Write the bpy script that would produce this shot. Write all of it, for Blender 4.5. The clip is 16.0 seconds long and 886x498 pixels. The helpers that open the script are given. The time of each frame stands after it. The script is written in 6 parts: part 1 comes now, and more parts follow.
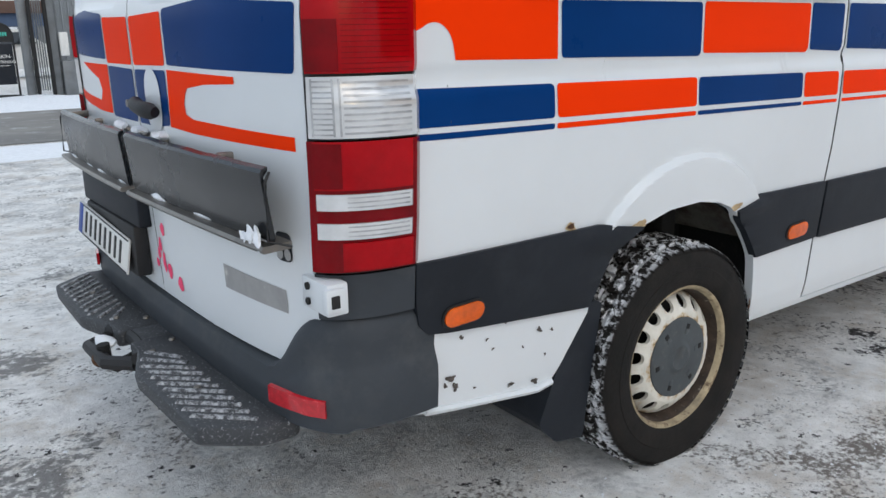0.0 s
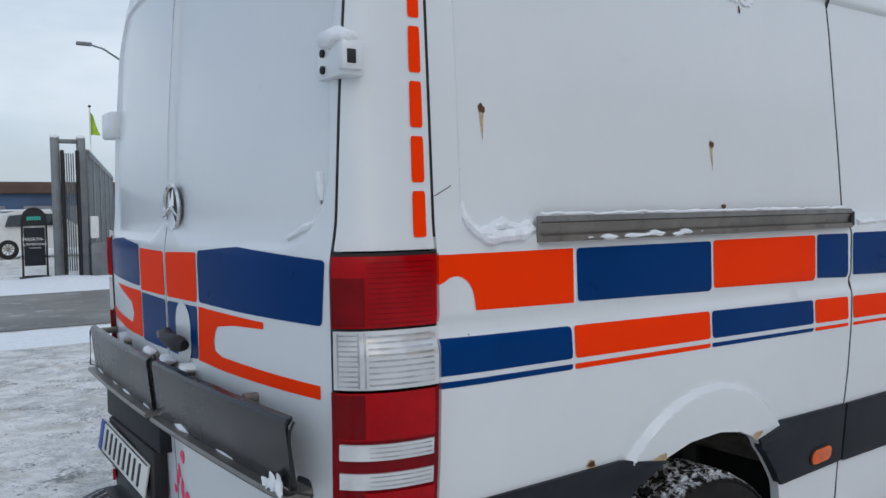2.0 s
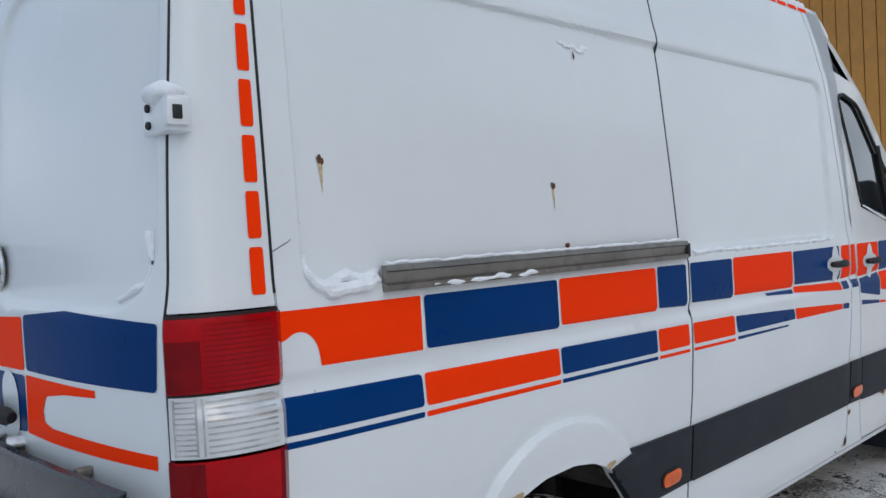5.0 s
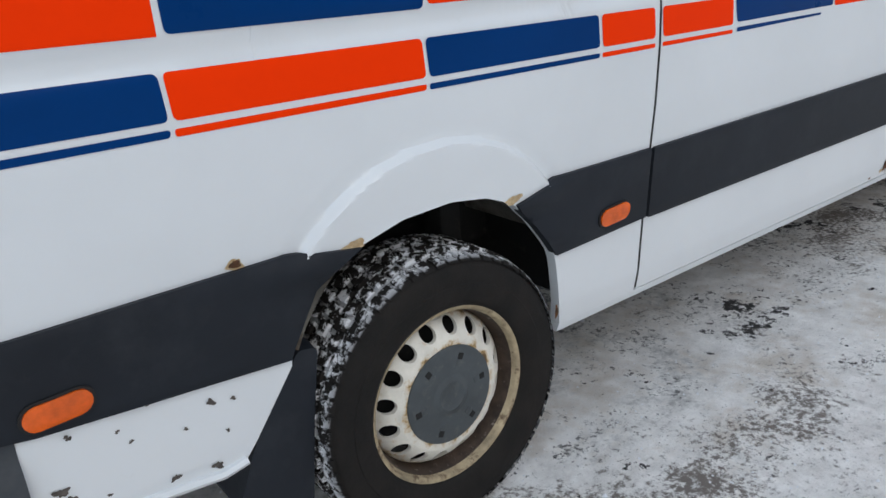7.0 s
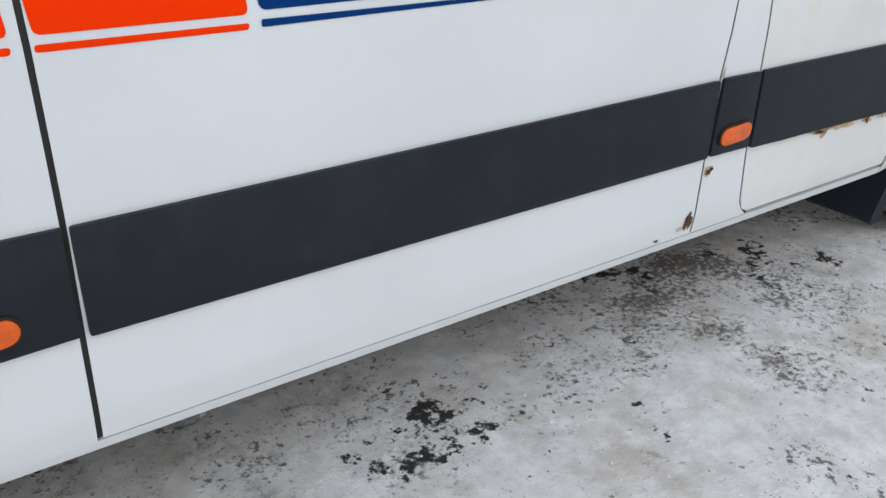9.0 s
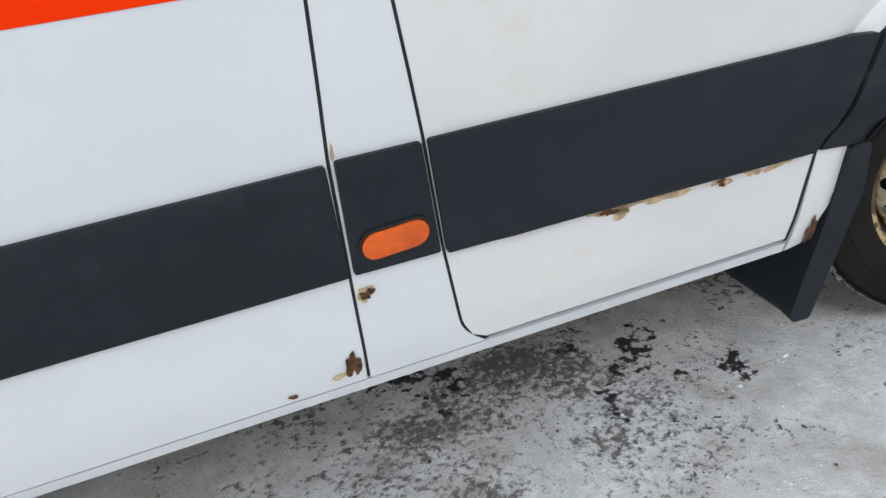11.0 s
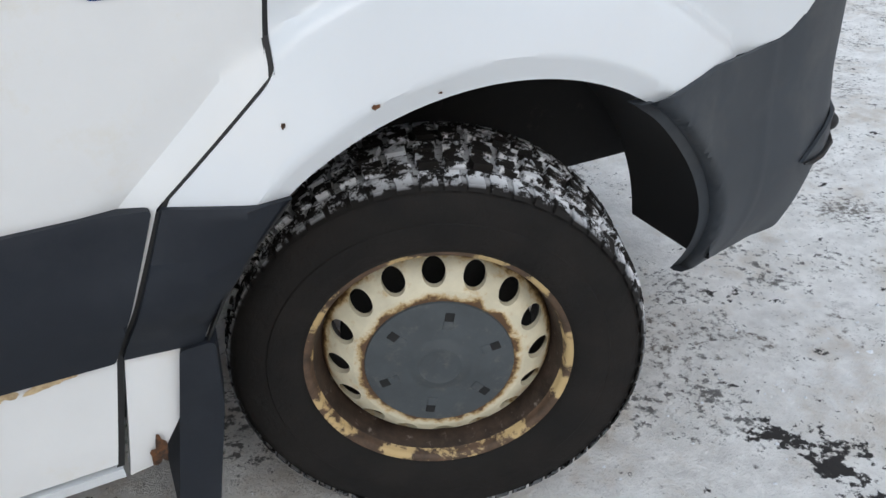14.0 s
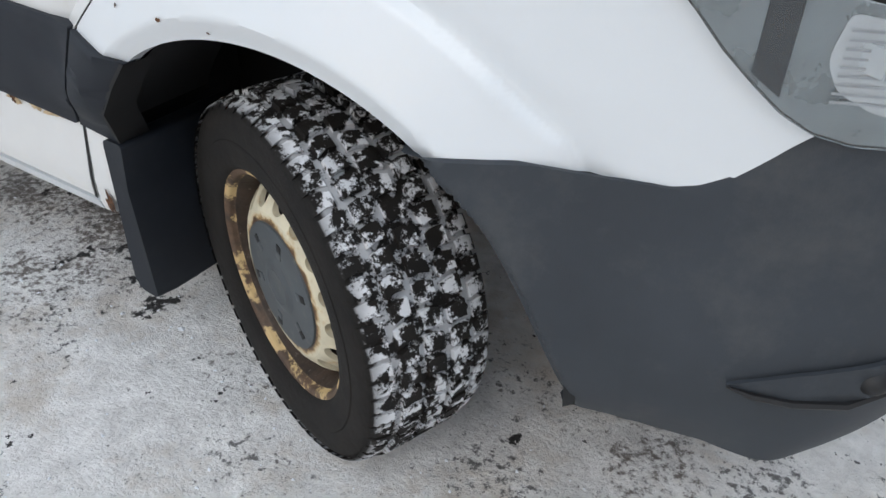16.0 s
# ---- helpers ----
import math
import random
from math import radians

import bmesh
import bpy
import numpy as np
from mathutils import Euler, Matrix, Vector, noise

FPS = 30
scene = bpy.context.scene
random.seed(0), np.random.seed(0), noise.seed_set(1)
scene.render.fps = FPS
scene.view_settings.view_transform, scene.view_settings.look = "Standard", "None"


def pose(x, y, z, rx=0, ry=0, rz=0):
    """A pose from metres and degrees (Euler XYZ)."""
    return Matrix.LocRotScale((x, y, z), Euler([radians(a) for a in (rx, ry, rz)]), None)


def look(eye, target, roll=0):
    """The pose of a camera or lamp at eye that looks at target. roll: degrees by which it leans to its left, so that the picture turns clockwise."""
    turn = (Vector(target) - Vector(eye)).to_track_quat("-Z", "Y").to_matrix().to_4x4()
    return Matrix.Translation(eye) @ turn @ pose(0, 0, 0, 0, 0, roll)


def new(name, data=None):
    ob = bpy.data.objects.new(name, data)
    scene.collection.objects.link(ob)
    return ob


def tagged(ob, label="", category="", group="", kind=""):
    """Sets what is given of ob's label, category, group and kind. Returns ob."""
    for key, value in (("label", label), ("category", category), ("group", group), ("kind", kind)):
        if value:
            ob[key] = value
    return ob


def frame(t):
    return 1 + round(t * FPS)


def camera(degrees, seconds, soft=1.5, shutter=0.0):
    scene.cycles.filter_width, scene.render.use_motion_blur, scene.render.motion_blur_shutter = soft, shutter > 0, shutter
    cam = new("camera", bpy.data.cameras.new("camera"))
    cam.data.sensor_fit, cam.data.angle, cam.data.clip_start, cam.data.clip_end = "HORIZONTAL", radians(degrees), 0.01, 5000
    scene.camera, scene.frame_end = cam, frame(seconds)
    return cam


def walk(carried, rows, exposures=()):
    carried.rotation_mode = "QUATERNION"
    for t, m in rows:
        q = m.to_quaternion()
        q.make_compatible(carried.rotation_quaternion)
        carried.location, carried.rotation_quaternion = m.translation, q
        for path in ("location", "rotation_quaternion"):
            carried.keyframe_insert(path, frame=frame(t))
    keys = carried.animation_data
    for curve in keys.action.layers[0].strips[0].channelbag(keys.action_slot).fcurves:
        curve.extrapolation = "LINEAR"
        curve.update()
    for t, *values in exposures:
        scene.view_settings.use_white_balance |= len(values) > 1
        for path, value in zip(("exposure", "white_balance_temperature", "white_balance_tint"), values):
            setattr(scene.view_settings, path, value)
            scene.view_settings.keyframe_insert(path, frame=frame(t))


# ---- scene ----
cam = camera(56.7, 16.0)
PATH = [
    (0, (-1.919, -2.413, 1.295), (-0.775, -0.856, 0.778), -0.9),
    (0.5, (-1.921, -2.409, 1.313), (-0.774, -0.84, 0.841), -0.6),
    (1, (-1.927, -2.404, 1.343), (-0.772, -0.818, 0.956), -0.5),
    (1.5, (-1.937, -2.405, 1.39), (-0.776, -0.797, 1.131), -0.6),
    (2, (-1.943, -2.426, 1.462), (-0.785, -0.799, 1.359), -0.8),
    (2.5, (-1.956, -2.446, 1.516), (-0.793, -0.82, 1.581), -1.2),
    (3, (-1.961, -2.461, 1.55), (-0.792, -0.849, 1.733), -1.6),
    (3.2, (-1.964, -2.464, 1.574), (-0.784, -0.862, 1.779), -1.7),
    (5.3, (-1.823, -2.457, 1.482), (-0.405, -1.053, 1.353), -2.8),
    (5.5, (-1.768, -2.44, 1.464), (-0.344, -1.05, 1.268), -2.8),
    (6, (-1.55, -2.427, 1.427), (-0.159, -1.036, 1.068), -3.0),
    (6.2, (-1.462, -2.413, 1.414), (-0.087, -1.022, 0.997), -3.1),
    (6.5, (-1.316, -2.429, 1.399), (-0.006, -1.006, 0.892), -3.3),
    (7, (-1.01, -2.329, 1.338), (0.125, -0.84, 0.635), -4.1),
    (7.5, (-0.668, -2.331, 1.296), (0.289, -0.785, 0.463), -5.6),
    (8, (-0.273, -2.338, 1.273), (0.598, -0.752, 0.421), -5.8),
    (8.5, (0.184, -2.255, 1.293), (1.194, -0.758, 0.435), -4.5),
    (9, (0.602, -2.249, 1.284), (1.592, -0.741, 0.42), -0.8),
    (9.5, (0.945, -2.134, 1.281), (1.98, -0.683, 0.374), -1.1),
    (9.6, (1.036, -2.16, 1.255), (2.028, -0.665, 0.371), -2.3),
    (9.7, (1.158, -2.155, 1.26), (2.088, -0.622, 0.373), -3.6),
    (11.8, (2.168, -2.093, 1.203), (2.593, -0.389, 0.245), -5.8),
    (11.9, (2.185, -2.082, 1.206), (2.617, -0.39, 0.231), -4.6),
    (12, (2.24, -2.097, 1.203), (2.633, -0.391, 0.235), -5.0),
    (12.5, (2.461, -2.132, 1.221), (2.993, -0.445, 0.289), -3.8),
    (13, (2.668, -2.125, 1.254), (3.411, -0.466, 0.418), -4.1),
    (13.5, (2.935, -2.038, 1.246), (3.766, -0.436, 0.383), -3.5),
    (14, (3.236, -1.959, 1.226), (3.947, -0.381, 0.223), -3.1),
    (14.5, (3.540, -1.919, 1.197), (3.973, -0.300, 0.106), -1.8),
    (15, (3.899, -1.765, 1.227), (3.865, -0.110, 0.105), -0.0),
    (15.5, (4.184, -1.748, 1.269), (3.602, -0.182, 0.169), 2.1),
    (16, (4.553, -1.820, 1.301), (3.707, -0.416, 0.155), 2.4),
]
EXPOSURES = [(0, 0.28, 6700, 10), (1.5, 0.0, 6500, 10), (2.5, -0.28, 6250, 10), (3.2, -0.34, 6200, 10), (5.3, 0.0, 6350, 10), (6.5, 0.08, 6400, 10), (8, 0.35, 6700, 10), (9.7, 0.45, 6650, 10), (12.5, 0.54, 6600, 10), (13.5, 0.38, 6600, 10), (14.5, 0.57, 6600, 10), (15.4, 0.50, 6600, 10), (16, 0.55, 6650, 10)]
walk(cam, [(t, look(eye, target, roll)) for t, eye, target, roll in PATH], EXPOSURES)

# ---- world and light ----
world = bpy.data.worlds.new("overcast_sky")
scene.world = world
world.use_nodes = True
wn, wl = world.node_tree.nodes, world.node_tree.links
wn.clear()
sky = wn.new("ShaderNodeTexSky")
sky.sky_type = "NISHITA"
sky.sun_disc = False
sky.sun_elevation, sky.sun_rotation = radians(24), radians(200)
sky.air_density, sky.dust_density, sky.ozone_density = 1.0, 2.0, 1.5
coord = wn.new("ShaderNodeTexCoord")
stretch = wn.new("ShaderNodeMapping")
stretch.inputs["Scale"].default_value = (1.0, 1.0, 3.2)
puffs = wn.new("ShaderNodeTexNoise")
puffs.inputs["Scale"].default_value, puffs.inputs["Detail"].default_value, puffs.inputs["Roughness"].default_value = 1.9, 7, 0.55
cover = wn.new("ShaderNodeValToRGB")
cover.color_ramp.elements[0].position, cover.color_ramp.elements[1].position = 0.32, 0.60
cover.color_ramp.elements[0].color, cover.color_ramp.elements[1].color = (0.45, 0.45, 0.45, 1), (1, 1, 1, 1)
shade = wn.new("ShaderNodeTexNoise")
shade.inputs["Scale"].default_value, shade.inputs["Detail"].default_value = 1.1, 5
grey = wn.new("ShaderNodeValToRGB")
grey.color_ramp.elements[0].position, grey.color_ramp.elements[1].position = 0.35, 0.68
grey.color_ramp.elements[0].color, grey.color_ramp.elements[1].color = (4.2, 5.5, 7.4, 1), (8.3, 9.1, 9.9, 1)
blend = wn.new("ShaderNodeMixRGB")
back = wn.new("ShaderNodeBackground")
back.inputs["Strength"].default_value = 0.104
wout = wn.new("ShaderNodeOutputWorld")
wl.new(coord.outputs["Generated"], stretch.inputs["Vector"])
wl.new(stretch.outputs["Vector"], puffs.inputs["Vector"])
wl.new(stretch.outputs["Vector"], shade.inputs["Vector"])
wl.new(puffs.outputs["Fac"], cover.inputs["Fac"])
wl.new(shade.outputs["Fac"], grey.inputs["Fac"])
wl.new(cover.outputs["Color"], blend.inputs["Fac"])
wl.new(sky.outputs["Color"], blend.inputs["Color1"])
wl.new(grey.outputs["Color"], blend.inputs["Color2"])
wl.new(blend.outputs["Color"], back.inputs["Color"])
wl.new(back.outputs["Background"], wout.inputs["Surface"])

sun = new("sun", bpy.data.lights.new("sun", "SUN"))
sun.data.energy, sun.data.angle, sun.data.color = 0.5, radians(35), (1.0, 0.97, 0.93)
sun.matrix_basis = look((2, -9, 9), (1.5, 0, 0))


# ---- materials ----
def material(name, color, rough=0.5, metal=0.0, vary=0.06, scale=6.0, bump=0.0, bump_scale=120.0, coat=0.0, second=None, spots=(0.58, 0.66), spot_scale=14.0, rough_vary=0.1, spec=0.5):
    """A surface with broad and fine variation; second: a colour of spots of dirt or wear."""
    m = bpy.data.materials.new(name)
    m.use_nodes = True
    n, l = m.node_tree.nodes, m.node_tree.links
    b = n["Principled BSDF"]
    b.inputs["Metallic"].default_value = metal
    b.inputs["Coat Weight"].default_value = coat
    b.inputs["Specular IOR Level"].default_value = spec
    b.inputs["Coat Roughness"].default_value = 0.06
    tc = n.new("ShaderNodeTexCoord")
    big = n.new("ShaderNodeTexNoise")
    big.inputs["Scale"].default_value, big.inputs["Detail"].default_value = scale, 8
    big.inputs["Roughness"].default_value = 0.62
    l.new(tc.outputs["Object"], big.inputs["Vector"])
    ramp = n.new("ShaderNodeValToRGB")
    lo = [max(0.0, c * (1 - vary * 2)) for c in color[:3]]
    hi = [min(1.0, c * (1 + vary)) for c in color[:3]]
    ramp.color_ramp.elements[0].position, ramp.color_ramp.elements[1].position = 0.3, 0.65
    ramp.color_ramp.elements[0].color, ramp.color_ramp.elements[1].color = (*lo, 1), (*hi, 1)
    l.new(big.outputs["Fac"], ramp.inputs["Fac"])
    out = ramp.outputs["Color"]
    if second:
        fine = n.new("ShaderNodeTexNoise")
        fine.inputs["Scale"].default_value, fine.inputs["Detail"].default_value, fine.inputs["Roughness"].default_value = spot_scale, 10, 0.7
        l.new(tc.outputs["Object"], fine.inputs["Vector"])
        cut = n.new("ShaderNodeValToRGB")
        cut.color_ramp.elements[0].position, cut.color_ramp.elements[1].position = spots
        l.new(fine.outputs["Fac"], cut.inputs["Fac"])
        mix = n.new("ShaderNodeMixRGB")
        mix.inputs["Color2"].default_value = (*second[:3], 1)
        l.new(cut.outputs["Color"], mix.inputs["Fac"])
        l.new(out, mix.inputs["Color1"])
        out = mix.outputs["Color"]
    l.new(out, b.inputs["Base Color"])
    rr = n.new("ShaderNodeMapRange")
    rr.inputs["To Min"].default_value, rr.inputs["To Max"].default_value = max(0.02, rough - rough_vary), min(1, rough + rough_vary)
    l.new(big.outputs["Fac"], rr.inputs["Value"])
    l.new(rr.outputs["Result"], b.inputs["Roughness"])
    if bump:
        grain = n.new("ShaderNodeTexNoise")
        grain.inputs["Scale"].default_value, grain.inputs["Detail"].default_value = bump_scale, 6
        l.new(tc.outputs["Object"], grain.inputs["Vector"])
        bp = n.new("ShaderNodeBump")
        bp.inputs["Strength"].default_value, bp.inputs["Distance"].default_value = bump, 0.004
        l.new(grain.outputs["Fac"], bp.inputs["Height"])
        l.new(bp.outputs["Normal"], b.inputs["Normal"])
    return m


WHITE = material("white_van_paint", (0.735, 0.765, 0.785), 0.3, vary=0.02, scale=1.6, coat=0.35, second=(0.6, 0.6, 0.57), spots=(0.66, 0.9), spot_scale=5.0, rough_vary=0.06)
YELLOWED = material("yellowed_white_paint", (0.76, 0.765, 0.755), 0.34, vary=0.03, scale=3.0, coat=0.4, second=(0.66, 0.58, 0.42), spots=(0.56, 0.85), spot_scale=3.0)
BLUE = material("blue_vinyl", (0.0008, 0.038, 0.165), 0.3, vary=0.05, scale=3.0, spec=0.06)
ORANGE = material("fluorescent_orange_vinyl", (1.0, 0.043, 0.002), 0.42, vary=0.015, scale=3.0, spec=0.03)
TRIM = material("dark_grey_plastic", (0.0145, 0.018, 0.0245), 0.55, spec=0.26, vary=0.14, scale=2.5, bump=0.08, bump_scale=420, second=(0.026, 0.030, 0.037), spots=(0.5, 0.8), spot_scale=6)
BUMPER = material("faded_grey_plastic", (0.042, 0.049, 0.058), 0.55, spec=0.35, vary=0.12, scale=3.0, bump=0.1, bump_scale=420, second=(0.085, 0.088, 0.09), spots=(0.5, 0.8), spot_scale=5)
BLACK = material("black_plastic", (0.012, 0.012, 0.013), 0.55, vary=0.2, scale=8, bump=0.1, bump_scale=200)
RUBBER = material("black_rubber_seal", (0.008, 0.008, 0.008), 0.6)
INNER = material("black_underseal", (0.010, 0.010, 0.010), 0.85, vary=0.3, bump=0.3, bump_scale=60, second=(0.05, 0.045, 0.04), spots=(0.6, 0.75))
LINER = material("dirty_arch_metal", (0.16, 0.15, 0.13), 0.7, vary=0.25, second=(0.07, 0.05, 0.035), spots=(0.45, 0.6), spot_scale=9)
AMBER = material("amber_lens", (0.78, 0.115, 0.003), 0.22, vary=0.12, scale=30, coat=0.2, bump=0.25, bump_scale=90)
RED = material("red_lens", (0.40, 0.001, 0.005), 0.14, vary=0.14, scale=8, coat=0.12, spec=0.15)
DARKRED = material("dark_red_lens", (0.19, 0.001, 0.004), 0.15, vary=0.15, scale=10, coat=0.12, spec=0.15)
CLEAR = material("clear_ribbed_lens", (0.72, 0.73, 0.74), 0.14, metal=0.3, vary=0.10, scale=9, coat=0.6)
REFLECTOR = material("red_reflector", (0.55, 0.01, 0.02), 0.25, vary=0.15, scale=60, coat=0.7, bump=0.2, bump_scale=300)
STEEL = material("aluminium_rail", (0.26, 0.24, 0.215), 0.38, metal=0.8, vary=0.14, scale=4, second=(0.15, 0.14, 0.13), spots=(0.5, 0.7))
CHROME = material("chrome", (0.7, 0.7, 0.7), 0.12, metal=1.0, vary=0.04)
RUST = material("rust", (0.12, 0.05, 0.018), 0.85, vary=0.35, scale=60, bump=0.5, bump_scale=220, second=(0.03, 0.018, 0.012), spots=(0.5, 0.6), spot_scale=90)
STREAK = material("rust_stain", (0.60, 0.47, 0.28), 0.5, vary=0.2, scale=40, second=(0.34, 0.19, 0.08), spots=(0.45, 0.7), spot_scale=70)
CHIP = material("chipped_paint", (0.10, 0.085, 0.075), 0.8, vary=0.3, scale=60, bump=0.4)
SNOW = material("snow", (0.84, 0.86, 0.89), 0.75, vary=0.05, scale=20, bump=0.7, bump_scale=130)
PINK = material("pink_spray_paint", (1.0, 0.05, 0.16), 0.5, vary=0.03)
TAPE = material("grey_tape", (0.34, 0.335, 0.33), 0.45, vary=0.08, scale=14, second=(0.55, 0.54, 0.5), spots=(0.58, 0.66), spot_scale=9)
GLASS = material("tinted_window_glass", (0.012, 0.015, 0.017), 0.03, vary=0.05, coat=1.0, rough_vary=0.01)
PLATE = material("plate_white", (0.75, 0.75, 0.72), 0.4, vary=0.05, second=(0.5, 0.48, 0.45), spots=(0.55, 0.8))
PLATEBLUE = material("plate_blue", (0.02, 0.07, 0.35), 0.4)
FLANGE = material("flaking_rim_lip", (0.105, 0.062, 0.036), 0.6, vary=0.35, scale=26, second=(0.56, 0.40, 0.19), spots=(0.50, 0.54), spot_scale=11, bump=0.3, bump_scale=110)
FLANGEREAR = material("worn_rim_lip", (0.40, 0.32, 0.20), 0.55, vary=0.25, scale=18, second=(0.12, 0.075, 0.04), spots=(0.52, 0.60), spot_scale=16, bump=0.25, bump_scale=110)
# rust brown, darkened so that the barrel's inner shade is in the colour
RIMWORNSHADE = material("rusty_shaded_wheel_barrel", (0.052, 0.034, 0.024), 0.6, vary=0.35, scale=24, second=(0.22, 0.19, 0.16), spots=(0.60, 0.68), spot_scale=40, bump=0.3, bump_scale=110)
CAP = material("grey_hub_cap", (0.062, 0.072, 0.078), 0.5, vary=0.12, scale=14, second=(0.13, 0.13, 0.12), spots=(0.55, 0.8), spot_scale=40, bump=0.06)
SLUSHY = material("slushy_road", (0.21, 0.195, 0.175), 0.55, vary=0.3, scale=0.6, second=(0.5, 0.5, 0.5), spots=(0.55, 0.7), spot_scale=2.0, bump=0.4, bump_scale=6)
GALV = material("galvanised_steel", (0.20, 0.215, 0.225), 0.5, metal=0.5, vary=0.12, scale=4, second=(0.12, 0.12, 0.12), spots=(0.6, 0.8))
OCHRE = material("ochre_wood_cladding", (0.50, 0.23, 0.045), 0.65, vary=0.12, scale=1.5, second=(0.36, 0.15, 0.03), spots=(0.55, 0.75), spot_scale=5, bump=0.2, bump_scale=40)
BARK = material("bark", (0.10, 0.075, 0.055), 0.9, vary=0.25, bump=0.5, bump_scale=30)
NEEDLES = material("spruce_needles", (0.035, 0.06, 0.028), 0.8, vary=0.4, scale=3)
HOLEMETAL = material("dark_hole", (0.01, 0.01, 0.01), 0.8)


def tyre_material():
    """Black rubber; packed snow lies in patches on the tread, which is the part far from the axle."""
    m = bpy.data.materials.new("snowy_tyre_rubber")
    m.use_nodes = True
    n, l = m.node_tree.nodes, m.node_tree.links
    b = n["Principled BSDF"]
    tc = n.new("ShaderNodeTexCoord")
    sep = n.new("ShaderNodeSeparateXYZ")
    l.new(tc.outputs["Object"], sep.inputs["Vector"])
    flat = n.new("ShaderNodeCombineXYZ")
    l.new(sep.outputs["X"], flat.inputs["X"])
    l.new(sep.outputs["Z"], flat.inputs["Z"])
    rad = n.new("ShaderNodeVectorMath")
    rad.operation = "LENGTH"
    l.new(flat.outputs["Vector"], rad.inputs[0])
    edge = n.new("ShaderNodeMapRange")
    edge.inputs["From Min"].default_value, edge.inputs["From Max"].default_value = 0.344, 0.3535
    l.new(rad.outputs["Value"], edge.inputs["Value"])
    lumps = n.new("ShaderNodeTexNoise")
    lumps.inputs["Scale"].default_value, lumps.inputs["Detail"].default_value, lumps.inputs["Roughness"].default_value = 34, 10, 0.7
    geo = n.new("ShaderNodeNewGeometry")
    l.new(geo.outputs["Position"], lumps.inputs["Vector"])
    cut = n.new("ShaderNodeValToRGB")
    cut.color_ramp.elements[0].position, cut.color_ramp.elements[1].position = 0.49, 0.54
    groove = n.new("ShaderNodeMapRange")
    groove.inputs["From Min"].default_value, groove.inputs["From Max"].default_value = 0.3495, 0.3575
    groove.inputs["To Min"].default_value, groove.inputs["To Max"].default_value = 0.022, -0.022
    l.new(rad.outputs["Value"], groove.inputs["Value"])
    packed = n.new("ShaderNodeMath")
    l.new(lumps.outputs["Fac"], packed.inputs[0])
    l.new(groove.outputs["Result"], packed.inputs[1])
    l.new(packed.outputs["Value"], cut.inputs["Fac"])
    mask = n.new("ShaderNodeMath")
    mask.operation = "MULTIPLY"
    l.new(cut.outputs["Color"], mask.inputs[0])
    l.new(edge.outputs["Result"], mask.inputs[1])
    dust = n.new("ShaderNodeTexNoise")
    dust.inputs["Scale"].default_value, dust.inputs["Detail"].default_value = 9, 8
    l.new(tc.outputs["Object"], dust.inputs["Vector"])
    gum = n.new("ShaderNodeValToRGB")
    gum.color_ramp.elements[0].position, gum.color_ramp.elements[1].position = 0.3, 0.75
    gum.color_ramp.elements[0].color, gum.color_ramp.elements[1].color = (0.006, 0.0055, 0.005, 1), (0.017, 0.0138, 0.0115, 1)
    l.new(dust.outputs["Fac"], gum.inputs["Fac"])
    mix = n.new("ShaderNodeMixRGB")
    mix.inputs["Color2"].default_value = (0.78, 0.79, 0.81, 1)
    l.new(mask.outputs["Value"], mix.inputs["Fac"])
    l.new(gum.outputs["Color"], mix.inputs["Color1"])
    l.new(mix.outputs["Color"], b.inputs["Base Color"])
    b.inputs["Roughness"].default_value = 0.78
    b.inputs["Specular IOR Level"].default_value = 0.3
    bp = n.new("ShaderNodeBump")
    bp.inputs["Strength"].default_value, bp.inputs["Distance"].default_value = 0.6, 0.006
    l.new(lumps.outputs["Fac"], bp.inputs["Height"])
    l.new(bp.outputs["Normal"], b.inputs["Normal"])
    return m


